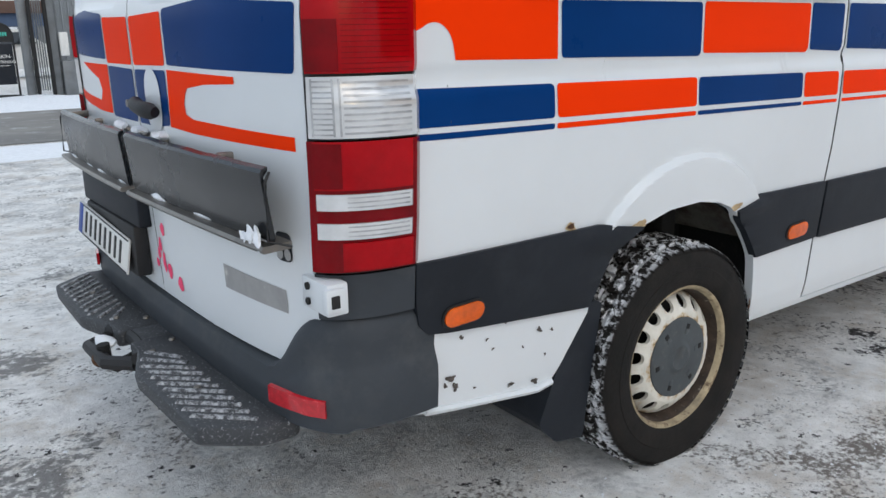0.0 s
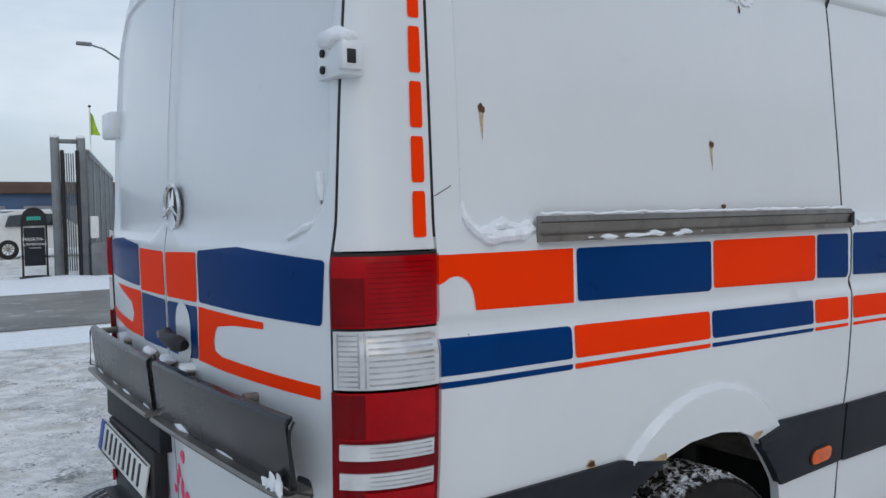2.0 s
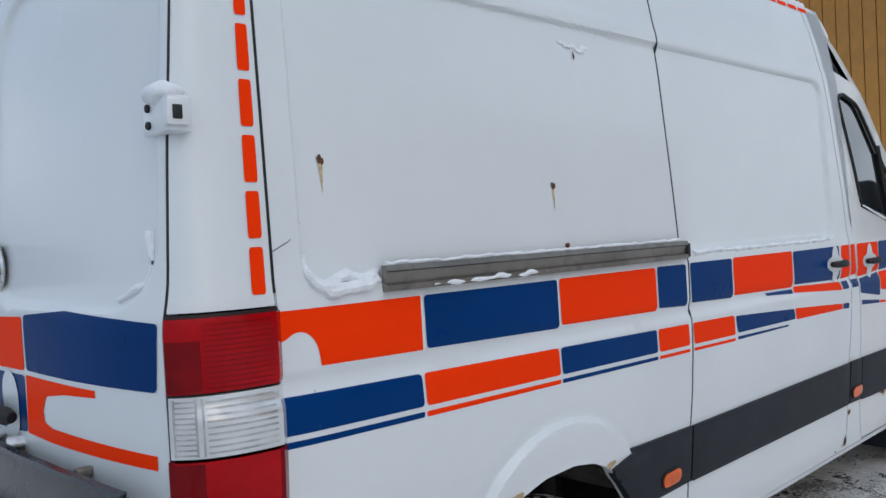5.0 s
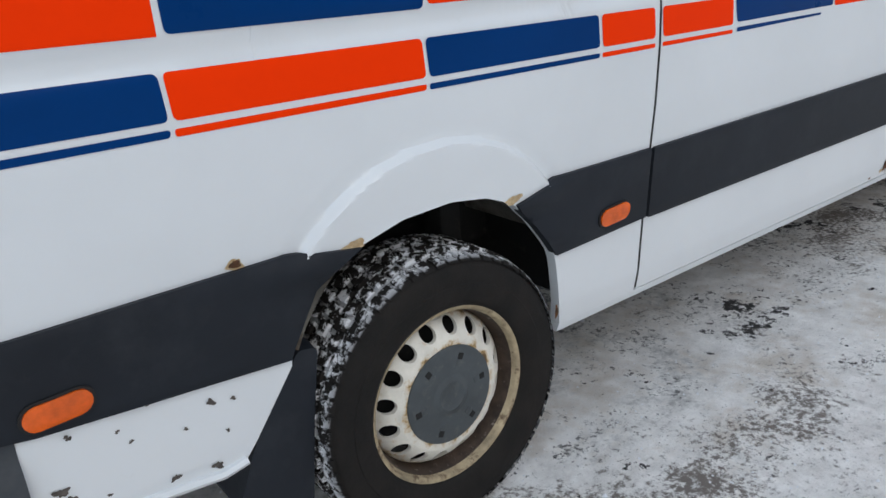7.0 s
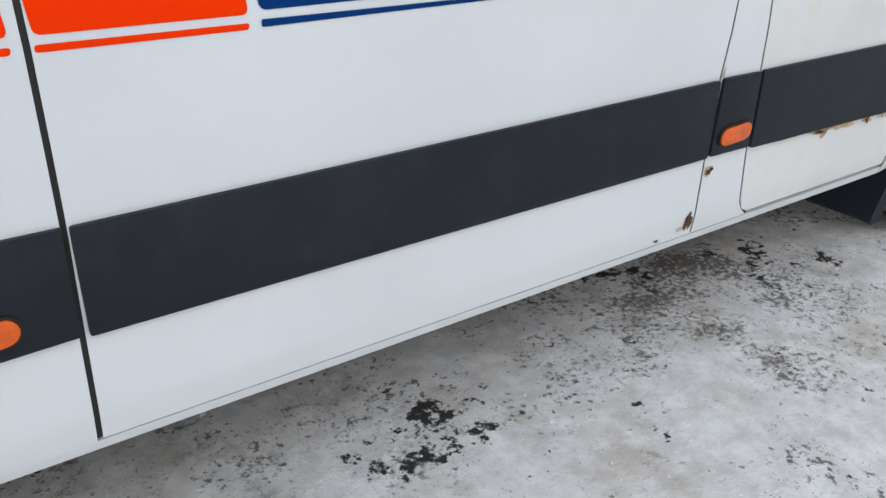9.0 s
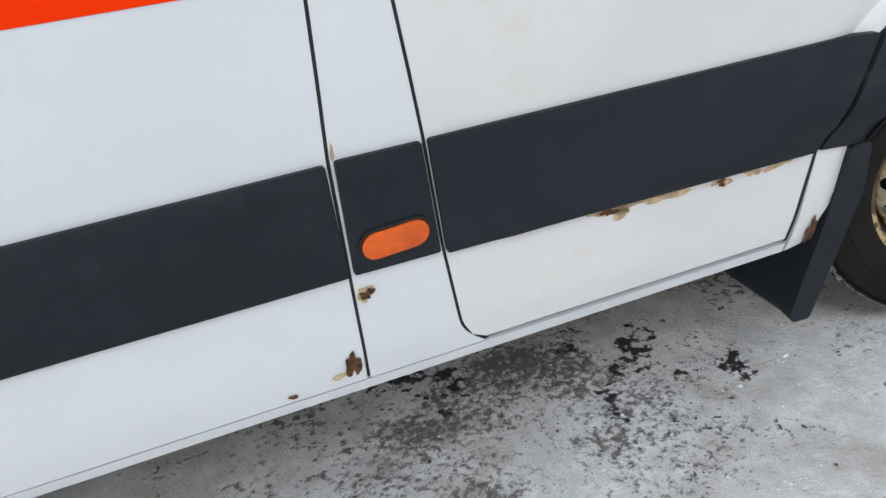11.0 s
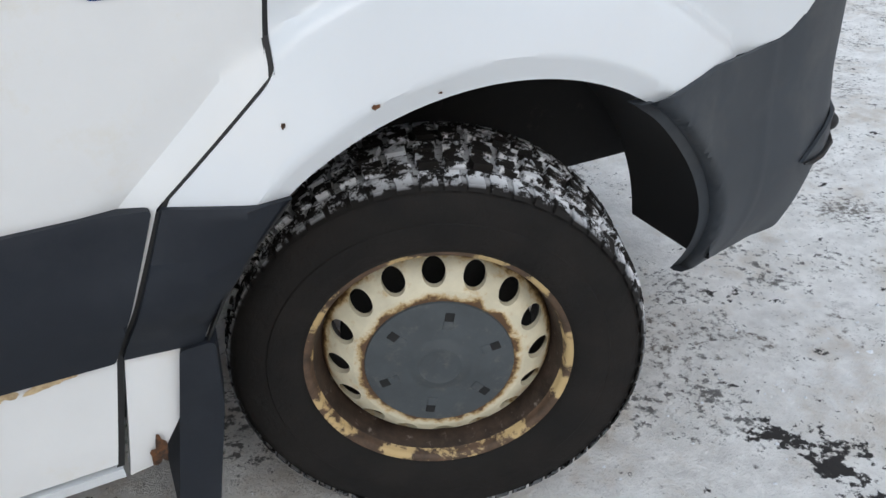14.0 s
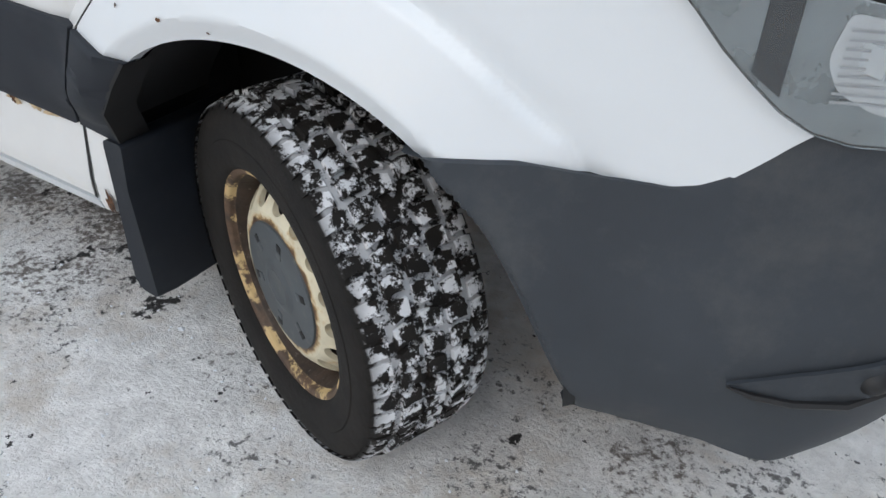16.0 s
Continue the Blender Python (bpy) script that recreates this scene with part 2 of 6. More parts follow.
def ground_material():
    """Trodden snow and grey ice over asphalt, with dirt and bare patches."""
    m = bpy.data.materials.new("trodden_snow_and_ice")
    m.use_nodes = True
    n, l = m.node_tree.nodes, m.node_tree.links
    b = n["Principled BSDF"]
    tc = n.new("ShaderNodeTexCoord")

    def noise_of(scale, detail=8, rough=0.6, lacunarity=2.0):
        t = n.new("ShaderNodeTexNoise")
        t.inputs["Scale"].default_value, t.inputs["Detail"].default_value, t.inputs["Roughness"].default_value = scale, detail, rough
        l.new(tc.outputs["Object"], t.inputs["Vector"])
        return t.outputs["Fac"]

    def ramp_of(fac, a, z, ca=(0, 0, 0, 1), cz=(1, 1, 1, 1)):
        r = n.new("ShaderNodeValToRGB")
        r.color_ramp.elements[0].position, r.color_ramp.elements[1].position = a, z
        r.color_ramp.elements[0].color, r.color_ramp.elements[1].color = ca, cz
        l.new(fac, r.inputs["Fac"])
        return r.outputs["Color"]

    def mix_of(fac, one, two, how="MIX"):
        x = n.new("ShaderNodeMixRGB")
        x.blend_type = how
        for value, key in ((fac, "Fac"), (one, "Color1"), (two, "Color2")):
            if isinstance(value, (tuple, float)):
                x.inputs[key].default_value = value
            else:
                l.new(value, x.inputs[key])
        return x.outputs["Color"]

    broad = noise_of(0.75, 5, 0.55)
    mid = noise_of(4.5, 8, 0.62)
    soft = noise_of(11.0, 5, 0.55)
    fine = noise_of(38.0, 8, 0.68)
    grit = noise_of(110.0, 5, 0.7)
    ice = ramp_of(mix_of(0.5, soft, fine), 0.36, 0.64, (0.34, 0.335, 0.325, 1), (0.78, 0.77, 0.75, 1))
    snow = ramp_of(mix_of(0.45, soft, fine), 0.36, 0.60, (0.70, 0.685, 0.66, 1), (0.96, 0.945, 0.92, 1))
    # the snow's share falls towards the van's side, rises towards its front and behind it
    place = n.new("ShaderNodeSeparateXYZ")
    l.new(tc.outputs["Object"], place.inputs["Vector"])

    def range_of(value, a, z, low, high):
        r = n.new("ShaderNodeMapRange")
        r.interpolation_type = "SMOOTHSTEP"
        for key, v in (("From Min", a), ("From Max", z), ("To Min", low), ("To Max", high)):
            r.inputs[key].default_value = v
        l.new(value, r.inputs["Value"])
        return r.outputs["Result"]

    def sum_of(one, two):
        r = n.new("ShaderNodeMath")
        l.new(one, r.inputs[0])
        l.new(two, r.inputs[1])
        return r.outputs["Value"]

    drift = sum_of(range_of(place.outputs["Y"], -1.3, -0.7, 0.055, -0.02), sum_of(range_of(place.outputs["X"], 1.0, 3.2, 0.0, 0.085), range_of(place.outputs["X"], -1.5, -0.9, 0.10, 0.0)))
    where = sum_of(mix_of(0.22, mix_of(0.5, broad, mid), fine), drift)
    base = mix_of(ramp_of(where, 0.42, 0.50), ice, snow)
    # tan sand trodden in
    sand = ramp_of(mix_of(0.4, noise_of(3.1, 7, 0.6), noise_of(19.0, 8, 0.7)), 0.50, 0.62)
    base = mix_of(mix_of(1.0, sand, (0.6, 0.6, 0.6, 1), "MULTIPLY"), base, (0.50, 0.425, 0.34, 1))
    # grey wear and brown gravel in streaky patches, thickest round the rear wheel
    streaks = mix_of(0.5, noise_of(2.0, 7, 0.62), noise_of(48.0, 8, 0.75))
    for x, y, reach, most in ((-0.75, -1.2, 0.8, 0.115), (0.15, -1.45, 0.65, 0.10), (0.9, -1.35, 0.4, 0.05), (1.6, -1.6, 0.5, 0.06), (2.9, -1.5, 0.4, 0.035), (2.5, -0.72, 0.75, 0.075)):
        far = n.new("ShaderNodeVectorMath")
        far.operation = "DISTANCE"
        far.inputs[1].default_value = (x, y, 0)
        l.new(tc.outputs["Object"], far.inputs[0])
        streaks = sum_of(streaks, range_of(far.outputs["Value"], 0.0, reach, most, 0.0))
    wear = ramp_of(streaks, 0.545, 0.62)
    base = mix_of(mix_of(1.0, wear, (0.45, 0.45, 0.45, 1), "MULTIPLY"), base, (0.23, 0.22, 0.215, 1))
    gravel = ramp_of(streaks, 0.567, 0.612)
    base = mix_of(mix_of(1.0, gravel, (0.85, 0.85, 0.85, 1), "MULTIPLY"), base, (0.135, 0.108, 0.088, 1))
    # dark shards where the asphalt shows, more of them towards the van
    shards = mix_of(0.55, noise_of(2.6, 6, 0.6), noise_of(44.0, 9, 0.72))
    bare = ramp_of(sum_of(shards, range_of(place.outputs["Y"], -1.25, -0.65, -0.012, 0.024)), 0.578, 0.618)
    base = mix_of(mix_of(1.0, bare, (0.85, 0.85, 0.85, 1), "MULTIPLY"), base, (0.05, 0.047, 0.046, 1))
    # thawed wet patches behind the van
    thaw = sum_of(mix_of(0.35, noise_of(1.5, 7, 0.6), noise_of(26.0, 8, 0.7)), range_of(place.outputs["X"], -3.2, 0.6, 0.0, -0.12))
    base = mix_of(mix_of(1.0, ramp_of(thaw, 0.495, 0.54), (0.8, 0.8, 0.8, 1), "MULTIPLY"), base, (0.105, 0.10, 0.10, 1))
    ragged = mix_of(0.38, noise_of(9.0, 9, 0.68), noise_of(38.0, 9, 0.72))
    for x, y, reach, most in ((1.52, -0.80, 0.30, 0.115), (1.42, -0.88, 0.22, 0.10), (2.98, -0.70, 0.34, 0.095), (3.12, -0.82, 0.22, 0.085), (4.42, -1.15, 0.28, 0.10), (4.15, -1.42, 0.25, 0.08), (3.05, -1.05, 0.2, 0.06), (-0.75, -0.95, 0.45, 0.09), (-0.35, -1.15, 0.35, 0.075), (2.5, -0.55, 0.5, 0.06)):
        far = n.new("ShaderNodeVectorMath")
        far.operation = "DISTANCE"
        far.inputs[1].default_value = (x, y, 0)
        l.new(tc.outputs["Object"], far.inputs[0])
        near = n.new("ShaderNodeMapRange")
        near.interpolation_type = "SMOOTHSTEP"
        near.inputs["From Min"].default_value, near.inputs["From Max"].default_value = 0.0, reach
        near.inputs["To Min"].default_value, near.inputs["To Max"].default_value = most, 0.0
        l.new(far.outputs["Value"], near.inputs["Value"])
        total = n.new("ShaderNodeMath")
        l.new(near.outputs["Result"], total.inputs[0])
        l.new(ragged, total.inputs[1])
        base = mix_of(ramp_of(total.outputs["Value"], 0.60, 0.625), base, (0.022, 0.020, 0.020, 1))
    specks = ramp_of(grit, 0.645, 0.71)
    base = mix_of(mix_of(1.0, specks, (0.6, 0.6, 0.6, 1), "MULTIPLY"), base, (0.09, 0.08, 0.075, 1))
    l.new(base, b.inputs["Base Color"])
    l.new(ramp_of(where, 0.42, 0.55, (0.32, 0.32, 0.32, 1), (0.75, 0.75, 0.75, 1)), b.inputs["Roughness"])
    height = mix_of(0.25, mix_of(0.5, mix_of(0.5, mid, soft), fine), grit)
    bp = n.new("ShaderNodeBump")
    bp.inputs["Strength"].default_value, bp.inputs["Distance"].default_value = 0.85, 0.03
    l.new(height, bp.inputs["Height"])
    l.new(bp.outputs["Normal"], b.inputs["Normal"])
    return m


def rim_material(name, cream, brown, amount):
    """Wheel paint with rust creeping along the disc's inner and outer edges."""
    m = material(name, cream, 0.42, vary=0.10, scale=14, bump=0.12, bump_scale=90)
    n, l = m.node_tree.nodes, m.node_tree.links
    b = n["Principled BSDF"]
    tc = n.new("ShaderNodeTexCoord")
    sep, flat, rad = n.new("ShaderNodeSeparateXYZ"), n.new("ShaderNodeCombineXYZ"), n.new("ShaderNodeVectorMath")
    rad.operation = "LENGTH"
    l.new(tc.outputs["Object"], sep.inputs["Vector"])
    l.new(sep.outputs["X"], flat.inputs["X"])
    l.new(sep.outputs["Z"], flat.inputs["Z"])
    l.new(flat.outputs["Vector"], rad.inputs[0])
    band = n.new("ShaderNodeValToRGB")
    el = band.color_ramp.elements
    el[0].position, el[1].position = 0.128 * 4, 0.146 * 4
    el[0].color, el[1].color = (1, 1, 1, 1), (0.15, 0.15, 0.15, 1)
    for pos, v in ((0.186 * 4, 0.15), (0.198 * 4, 0.9)):
        e = el.new(pos)
        e.color = (v, v, v, 1)
    scaled = n.new("ShaderNodeMath")
    scaled.operation = "MULTIPLY"
    scaled.inputs[1].default_value = 4.0
    l.new(rad.outputs["Value"], scaled.inputs[0])
    l.new(scaled.outputs["Value"], band.inputs["Fac"])
    speck = n.new("ShaderNodeTexNoise")
    speck.inputs["Scale"].default_value, speck.inputs["Detail"].default_value, speck.inputs["Roughness"].default_value = 34, 9, 0.7
    l.new(tc.outputs["Object"], speck.inputs["Vector"])
    total = n.new("ShaderNodeMath")
    total.operation = "MULTIPLY_ADD"
    total.inputs[1].default_value = amount
    l.new(band.outputs["Color"], total.inputs[0])
    l.new(speck.outputs["Fac"], total.inputs[2])
    old = b.inputs["Base Color"].links[0].from_socket
    for a, z, c in ((0.60, 0.78, (0.50, 0.33, 0.13, 1)), (0.72, 0.84, brown)):
        cut = n.new("ShaderNodeValToRGB")
        cut.color_ramp.elements[0].position, cut.color_ramp.elements[1].position = a, z
        l.new(total.outputs["Value"], cut.inputs["Fac"])
        mix = n.new("ShaderNodeMixRGB")
        mix.inputs["Color2"].default_value = c
        l.new(cut.outputs["Color"], mix.inputs["Fac"])
        l.new(old, mix.inputs["Color1"])
        old = mix.outputs["Color"]
    l.new(old, b.inputs["Base Color"])
    return m


TYRE, GROUND = tyre_material(), ground_material()
RIM = rim_material("aged_cream_wheel_paint", (0.66, 0.60, 0.44), (0.10, 0.05, 0.02, 1), 0.40)
RIMREAR = rim_material("cream_wheel_paint", (0.74, 0.71, 0.63), (0.12, 0.07, 0.03, 1), 0.22)
FLAP = material("black_steel_flap", (0.014, 0.016, 0.019), 0.26, vary=0.15, scale=4, second=(0.034, 0.037, 0.04), spots=(0.58, 0.8), spot_scale=9)
# grey that puts the shading of the lens ribs into their colour
RIBSHADE = material("lens_rib_shade", (0.50, 0.51, 0.52), 0.2, metal=0.3, vary=0.2, scale=20)


# ---- building helpers ----
def mesh_object(name, data, mat, parent=None, label=""):
    ob = new(name, data)
    data.materials.append(mat)
    if parent is not None:
        ob.parent = parent
    return tagged(ob, label)


def part(name, bm, mat, parent=None, label="", angle=35):
    """Links a bmesh as one mesh object under a thing or a part."""
    bmesh.ops.recalc_face_normals(bm, faces=bm.faces)
    me = bpy.data.meshes.new(name)
    bm.to_mesh(me)
    bm.free()
    me.polygons.foreach_set("use_smooth", [True] * len(me.polygons))
    me.set_sharp_from_angle(angle=radians(angle))
    return mesh_object(name, me, mat, parent, label)


def box(bm, lo, hi, bevel=0.0, turn=None):
    """Adds a box, bevelled, turned by a matrix."""
    m = Matrix.LocRotScale([(a + b) / 2 for a, b in zip(lo, hi)], None, [b - a for a, b in zip(lo, hi)])
    made = bmesh.ops.create_cube(bm, size=1.0, matrix=(turn @ m) if turn else m)["verts"]
    if bevel:
        edges = list({e for v in made for e in v.link_edges})
        bmesh.ops.bevel(bm, geom=edges, offset=bevel, segments=2, affect="EDGES", profile=0.5)
    return bm


def rounded(poly, r, n=4):
    """A polygon with its corners rounded."""
    out = []
    k = len(poly)
    for i in range(k):
        p, a, c = Vector(poly[i]), Vector(poly[i - 1]), Vector(poly[(i + 1) % k])
        d = min(r, (a - p).length * 0.45, (c - p).length * 0.45)
        s, e = p + (a - p).normalized() * d, p + (c - p).normalized() * d
        for j in range(n + 1):
            t = j / n
            out.append(tuple((1 - t) ** 2 * s + 2 * t * (1 - t) * p + t * t * e))
    return out


def revolve(bm, profile, segments=64, closed=False, axis_turn=None):
    """Turns a profile of (radius, along y) round the y axis."""
    rings = []
    for i in range(segments):
        a = 2 * math.pi * i / segments
        rings.append([bm.verts.new((r * math.cos(a), y, r * math.sin(a))) for r, y in profile])
    k = len(profile)
    for i in range(segments):
        p, q = rings[i], rings[(i + 1) % segments]
        for j in range(k if closed else k - 1):
            bm.faces.new((p[j], p[(j + 1) % k], q[(j + 1) % k], q[j]))
    return bm


def tube(bm, points, r, sides=10):
    """A round bar along a line of points."""
    rings = []
    pts = [Vector(p) for p in points]
    for i, p in enumerate(pts):
        d = (pts[min(i + 1, len(pts) - 1)] - pts[max(i - 1, 0)]).normalized()
        q = d.to_track_quat("Z", "Y").to_matrix()
        rr = r[i] if isinstance(r, (list, tuple)) else r
        rings.append([bm.verts.new(p + q @ Vector((rr * math.cos(2 * math.pi * j / sides), rr * math.sin(2 * math.pi * j / sides), 0))) for j in range(sides)])
    for a, b in zip(rings, rings[1:]):
        for j in range(sides):
            bm.faces.new((a[j], a[(j + 1) % sides], b[(j + 1) % sides], b[j]))
    bm.faces.new(rings[0])
    bm.faces.new(rings[-1])
    return bm


def smoothed(points, lo, hi, n=600, span=0.03):
    """A soft curve through (z, value) pairs, as a lookup."""
    zs = np.linspace(lo, hi, n)
    vs = np.interp(zs, [p[0] for p in points], [p[1] for p in points])
    k = max(1, int(span / (hi - lo) * n))
    pad = np.pad(vs, k, mode="edge")
    return zs, np.convolve(pad, np.hanning(2 * k + 3)[1:-1] / np.hanning(2 * k + 3).sum(), mode="valid")[: n]


def step01(a, b, v):
    t = np.clip((v - a) / (b - a), 0, 1)
    return t * t * (3 - 2 * t)


# ---- the van's outer surface ----
REAR_AXLE, FRONT_AXLE, HUB_Z = 0.0, 3.667, 0.350
WZ, WV = smoothed([(0.30, 0.915), (0.36, 0.938), (0.42, 0.948), (0.58, 0.956), (0.79, 0.972), (0.90, 0.983), (1.05, 0.991), (1.16, 0.992), (1.185, 0.981), (1.205, 0.980), (1.225, 0.988),
                   (1.36, 0.988), (1.42, 0.980), (1.70, 0.968), (2.0, 0.954), (2.16, 0.942), (2.19, 0.934), (2.36, 0.905), (2.39, 0.895), (2.50, 0.862), (2.58, 0.80)], 0.28, 2.6, 900, 0.012)


def rect_depth(x, z, x0, x1, z0, z1, r):
    """Signed distance into a rounded rectangle."""
    cx, cz, hx, hz = (x0 + x1) / 2, (z0 + z1) / 2, (x1 - x0) / 2 - r, (z1 - z0) / 2 - r
    dx, dz = np.abs(x - cx) - hx, np.abs(z - cz) - hz
    out = np.hypot(np.maximum(dx, 0), np.maximum(dz, 0)) + np.minimum(np.maximum(dx, dz), 0)
    return r - out


RIDGE = [(3.293, 0.803), (3.345, 0.856), (3.399, 0.901), (3.495, 0.965), (3.591, 1.000), (3.692, 1.009), (3.800, 1.002), (3.92, 0.974), (4.035, 0.931), (4.096, 0.897), (4.158, 0.855), (4.20, 0.828)]
RIDGE_A = [math.atan2(z - 0.43, x - 3.745) for x, z in reversed(RIDGE)]
RIDGE_R = [math.hypot(z - 0.43, x - 3.745) for x, z in reversed(RIDGE)]


def front_flare(x, z):
    """How far the front wheel arch stands out: a groove, a shoulder, a slanting face and a turned-in lip."""
    d = np.hypot(x - 3.745, z - 0.43)
    inside = np.interp(np.arctan2(z - 0.43, x - 3.745), RIDGE_A, RIDGE_R) - d
    lip = np.hypot(x - 3.745, z - 0.377) - 0.52
    face = np.clip(inside / np.maximum(inside + lip, 0.004), 0, 1)
    face = np.where(lip <= 0, 1.0, face)
    out = -0.005 * step01(-0.065, -0.022, inside) + 0.017 * step01(-0.016, 0.004, inside) + 0.042 * face - 0.014 * np.clip(-lip / 0.036, 0, 1)
    return out * step01(0.56, 0.66, z) * step01(4.38, 4.14, x)


def side_y(x, z):
    """The y of the van's side (towards -y) at x, z."""
    x, z = np.asarray(x, float), np.asarray(z, float)
    w = np.interp(z, WZ, WV)
    # stamped fields in the upper side
    for x0, x1 in ((-0.86, 0.80), (0.66, 2.10)):
        clip = 1.0 if x0 < 0 else step01(0.70, 0.76, x)
        w = w - 0.015 * step01(-0.006, 0.006, rect_depth(x, z, x0, x1, 1.405, 2.122, 0.07)) * (clip if x0 > 0 else 1 - step01(0.70, 0.76, x))
    # flares round the wheel arches
    d = np.hypot(x - 0.01, z - 0.505)
    w = w + (0.022 * step01(0.446, 0.428, d) - 0.003 * step01(0.49, 0.452, d)) * step01(0.70, 0.76, z)
    w = w + front_flare(x, z)
    # the nose draws in
    w = w - 0.34 * np.maximum(0, x - 4.02) ** 2.1 * (0.8 + 0.5 * np.clip(z - 0.7, 0, 0.6))
    # the cab draws in above the belt line
    w = w - 0.05 * step01(2.5, 3.6, x) * step01(1.25, 2.2, z)
    # the tail draws in
    w = w - 0.35 * np.maximum(0, -0.80 - x) ** 2
    return -w


RZ, RV = smoothed([(0.40, -1.188), (0.80, -1.205), (1.0, -1.211), (1.35, -1.218), (1.42, -1.205), (1.7, -1.195), (2.05, -1.168), (2.2, -1.141), (2.35, -1.098), (2.6, -0.993)], 0.35, 2.65, 500, 0.05)


def rear_x(y, z):
    """The x of the van's rear at y, z."""
    y, z = np.asarray(y, float), np.asarray(z, float)
    x = np.interp(z, RZ, RV) + 0.072 * (np.abs(y) / 0.9) ** 3
    # sunken upper window fields of the doors
    for c in (-0.44, 0.44):
        x = x + 0.014 * step01(-0.009, 0.011, rect_depth(y, z, c - 0.43, c + 0.42, 1.375, 2.17, 0.17))
    return x


def surface(bm, us, vs, place, back, depth=0.02):
    """A grid over place(i, j) with an edge turned inwards along back."""
    grid = [[bm.verts.new(place(i, j)) for j in range(vs)] for i in range(us)]
    for i in range(us - 1):
        for j in range(vs - 1):
            bm.faces.new((grid[i][j], grid[i + 1][j], grid[i + 1][j + 1], grid[i][j + 1]))
    ring = [grid[i][0] for i in range(us)] + [grid[us - 1][j] for j in range(1, vs)] + [grid[i][vs - 1] for i in range(us - 2, -1, -1)] + [grid[0][j] for j in range(vs - 2, 0, -1)]
    inner = [bm.verts.new(v.co + Vector(back) * depth) for v in ring]
    for k in range(len(ring)):
        q = (k + 1) % len(ring)
        bm.faces.new((ring[k], ring[q], inner[q], inner[k]))
    return bm


def side_panel(xs, bottom, top, rows, flip=1, ends=None):
    """A panel of the side between two lines z = bottom(x) and z = top(x)."""
    bm = bmesh.new()
    cols = []
    for x in xs:
        zs = np.linspace(bottom(x), top(x), rows)
        at = np.full(rows, float(x))
        if ends:
            # the two end lines lean with z; columns between them follow
            f = (x - xs[0]) / (xs[-1] - xs[0])
            at = at + np.array([(ends[0](z) - xs[0]) * (1 - f) ** 4 * bool(ends[0](z) != 0) + (ends[1](z) - xs[-1]) * f ** 4 for z in zs])
        cols.append([(float(a), float(flip * y), float(z)) for a, y, z in zip(at, side_y(at, zs), zs)])
    return surface(bm, len(xs), rows, lambda i, j: cols[i][j], (0, flip, 0), 0.03)


def flat_patch(poly, place, cut=0, every=0.014, thick=0.0, lift=0.0015, bevel=0.0):
    """A patch laid on a curved surface: poly in two plane coordinates, place(u, v, lift) gives the point. thick: turns it into a plate."""
    bm = bmesh.new()
    bm.faces.new([bm.verts.new((u, v, 0)) for u, v in poly])
    for axis in (0, 1):
        vals = [p[axis] for p in poly]
        step = every if axis == 1 else every * 5
        k = int((max(vals) - min(vals)) / step)
        for i in range(1, k + 1):
            at = [0, 0, 0]
            at[axis] = min(vals) + (max(vals) - min(vals)) * i / (k + 1)
            no = [0, 0, 0]
            no[axis] = 1
            bmesh.ops.bisect_plane(bm, geom=bm.verts[:] + bm.edges[:] + bm.faces[:], plane_co=at, plane_no=no, dist=1e-6)
    if thick and bevel:
        bmesh.ops.inset_region(bm, faces=bm.faces[:], thickness=bevel, use_even_offset=True)
    rim = {v for e in bm.edges if e.is_boundary for v in e.verts}
    low = thick and bevel
    spots = {v: (v.co.x, v.co.y) for v in bm.verts}
    edges = [e for e in bm.edges if e.is_boundary]
    for v, (a, b) in spots.items():
        v.co = place(a, b, lift - (bevel * 0.8 if low and v in rim else 0))
    if thick:
        made = bmesh.ops.extrude_edge_only(bm, edges=edges)["geom"]
        for v in made:
            if isinstance(v, bmesh.types.BMVert):
                near = min(rim, key=lambda q: (q.co - v.co).length_squared)
                a, b = spots[near]
                v.co = place(a, b, lift - thick)
    return bm


def on_side(x, z, lift):
    return (x, float(side_y(x, z)) - lift, z)


def on_rear(y, z, lift):
    return (float(rear_x(y, z)) - lift, y, z)


# ---- setting ----
def graded(lo, hi, fine_lo, fine_hi, fine, far):
    inner = list(np.linspace(fine_lo, fine_hi, fine))
    left = [fine_lo - (fine_lo - lo) * (k / far) ** 3 for k in range(far, 0, -1)]
    right = [fine_hi + (hi - fine_hi) * (k / far) ** 3 for k in range(1, far + 1)]
    return left + inner + right


def build_ground():
    xs, ys = graded(-700, 700, -4, 7, 190, 16), graded(-700, 700, -4, 4, 150, 16)
    verts, faces = [], []
    for x in xs:
        for y in ys:
            near = 1.0 if abs(x - 1.5) < 6 and abs(y) < 4.2 else 0.0
            z = near * (0.007 * noise.noise((x * 2.1, y * 2.1, 0)) + 0.005 * noise.noise((x * 7, y * 7, 3)))
            verts.append((x, y, z - 0.003))
    k = len(ys)
    for i in range(len(xs) - 1):
        for j in range(k - 1):
            faces.append((i * k + j, (i + 1) * k + j, (i + 1) * k + j + 1, i * k + j + 1))
    me = bpy.data.meshes.new("ground")
    me.from_pydata(verts, [], faces)
    me.polygons.foreach_set("use_smooth", [True] * len(me.polygons))
    tagged(mesh_object("ground", me, GROUND), "trodden snow and grey ice over dark asphalt", "ground", kind="structure")


build_ground()


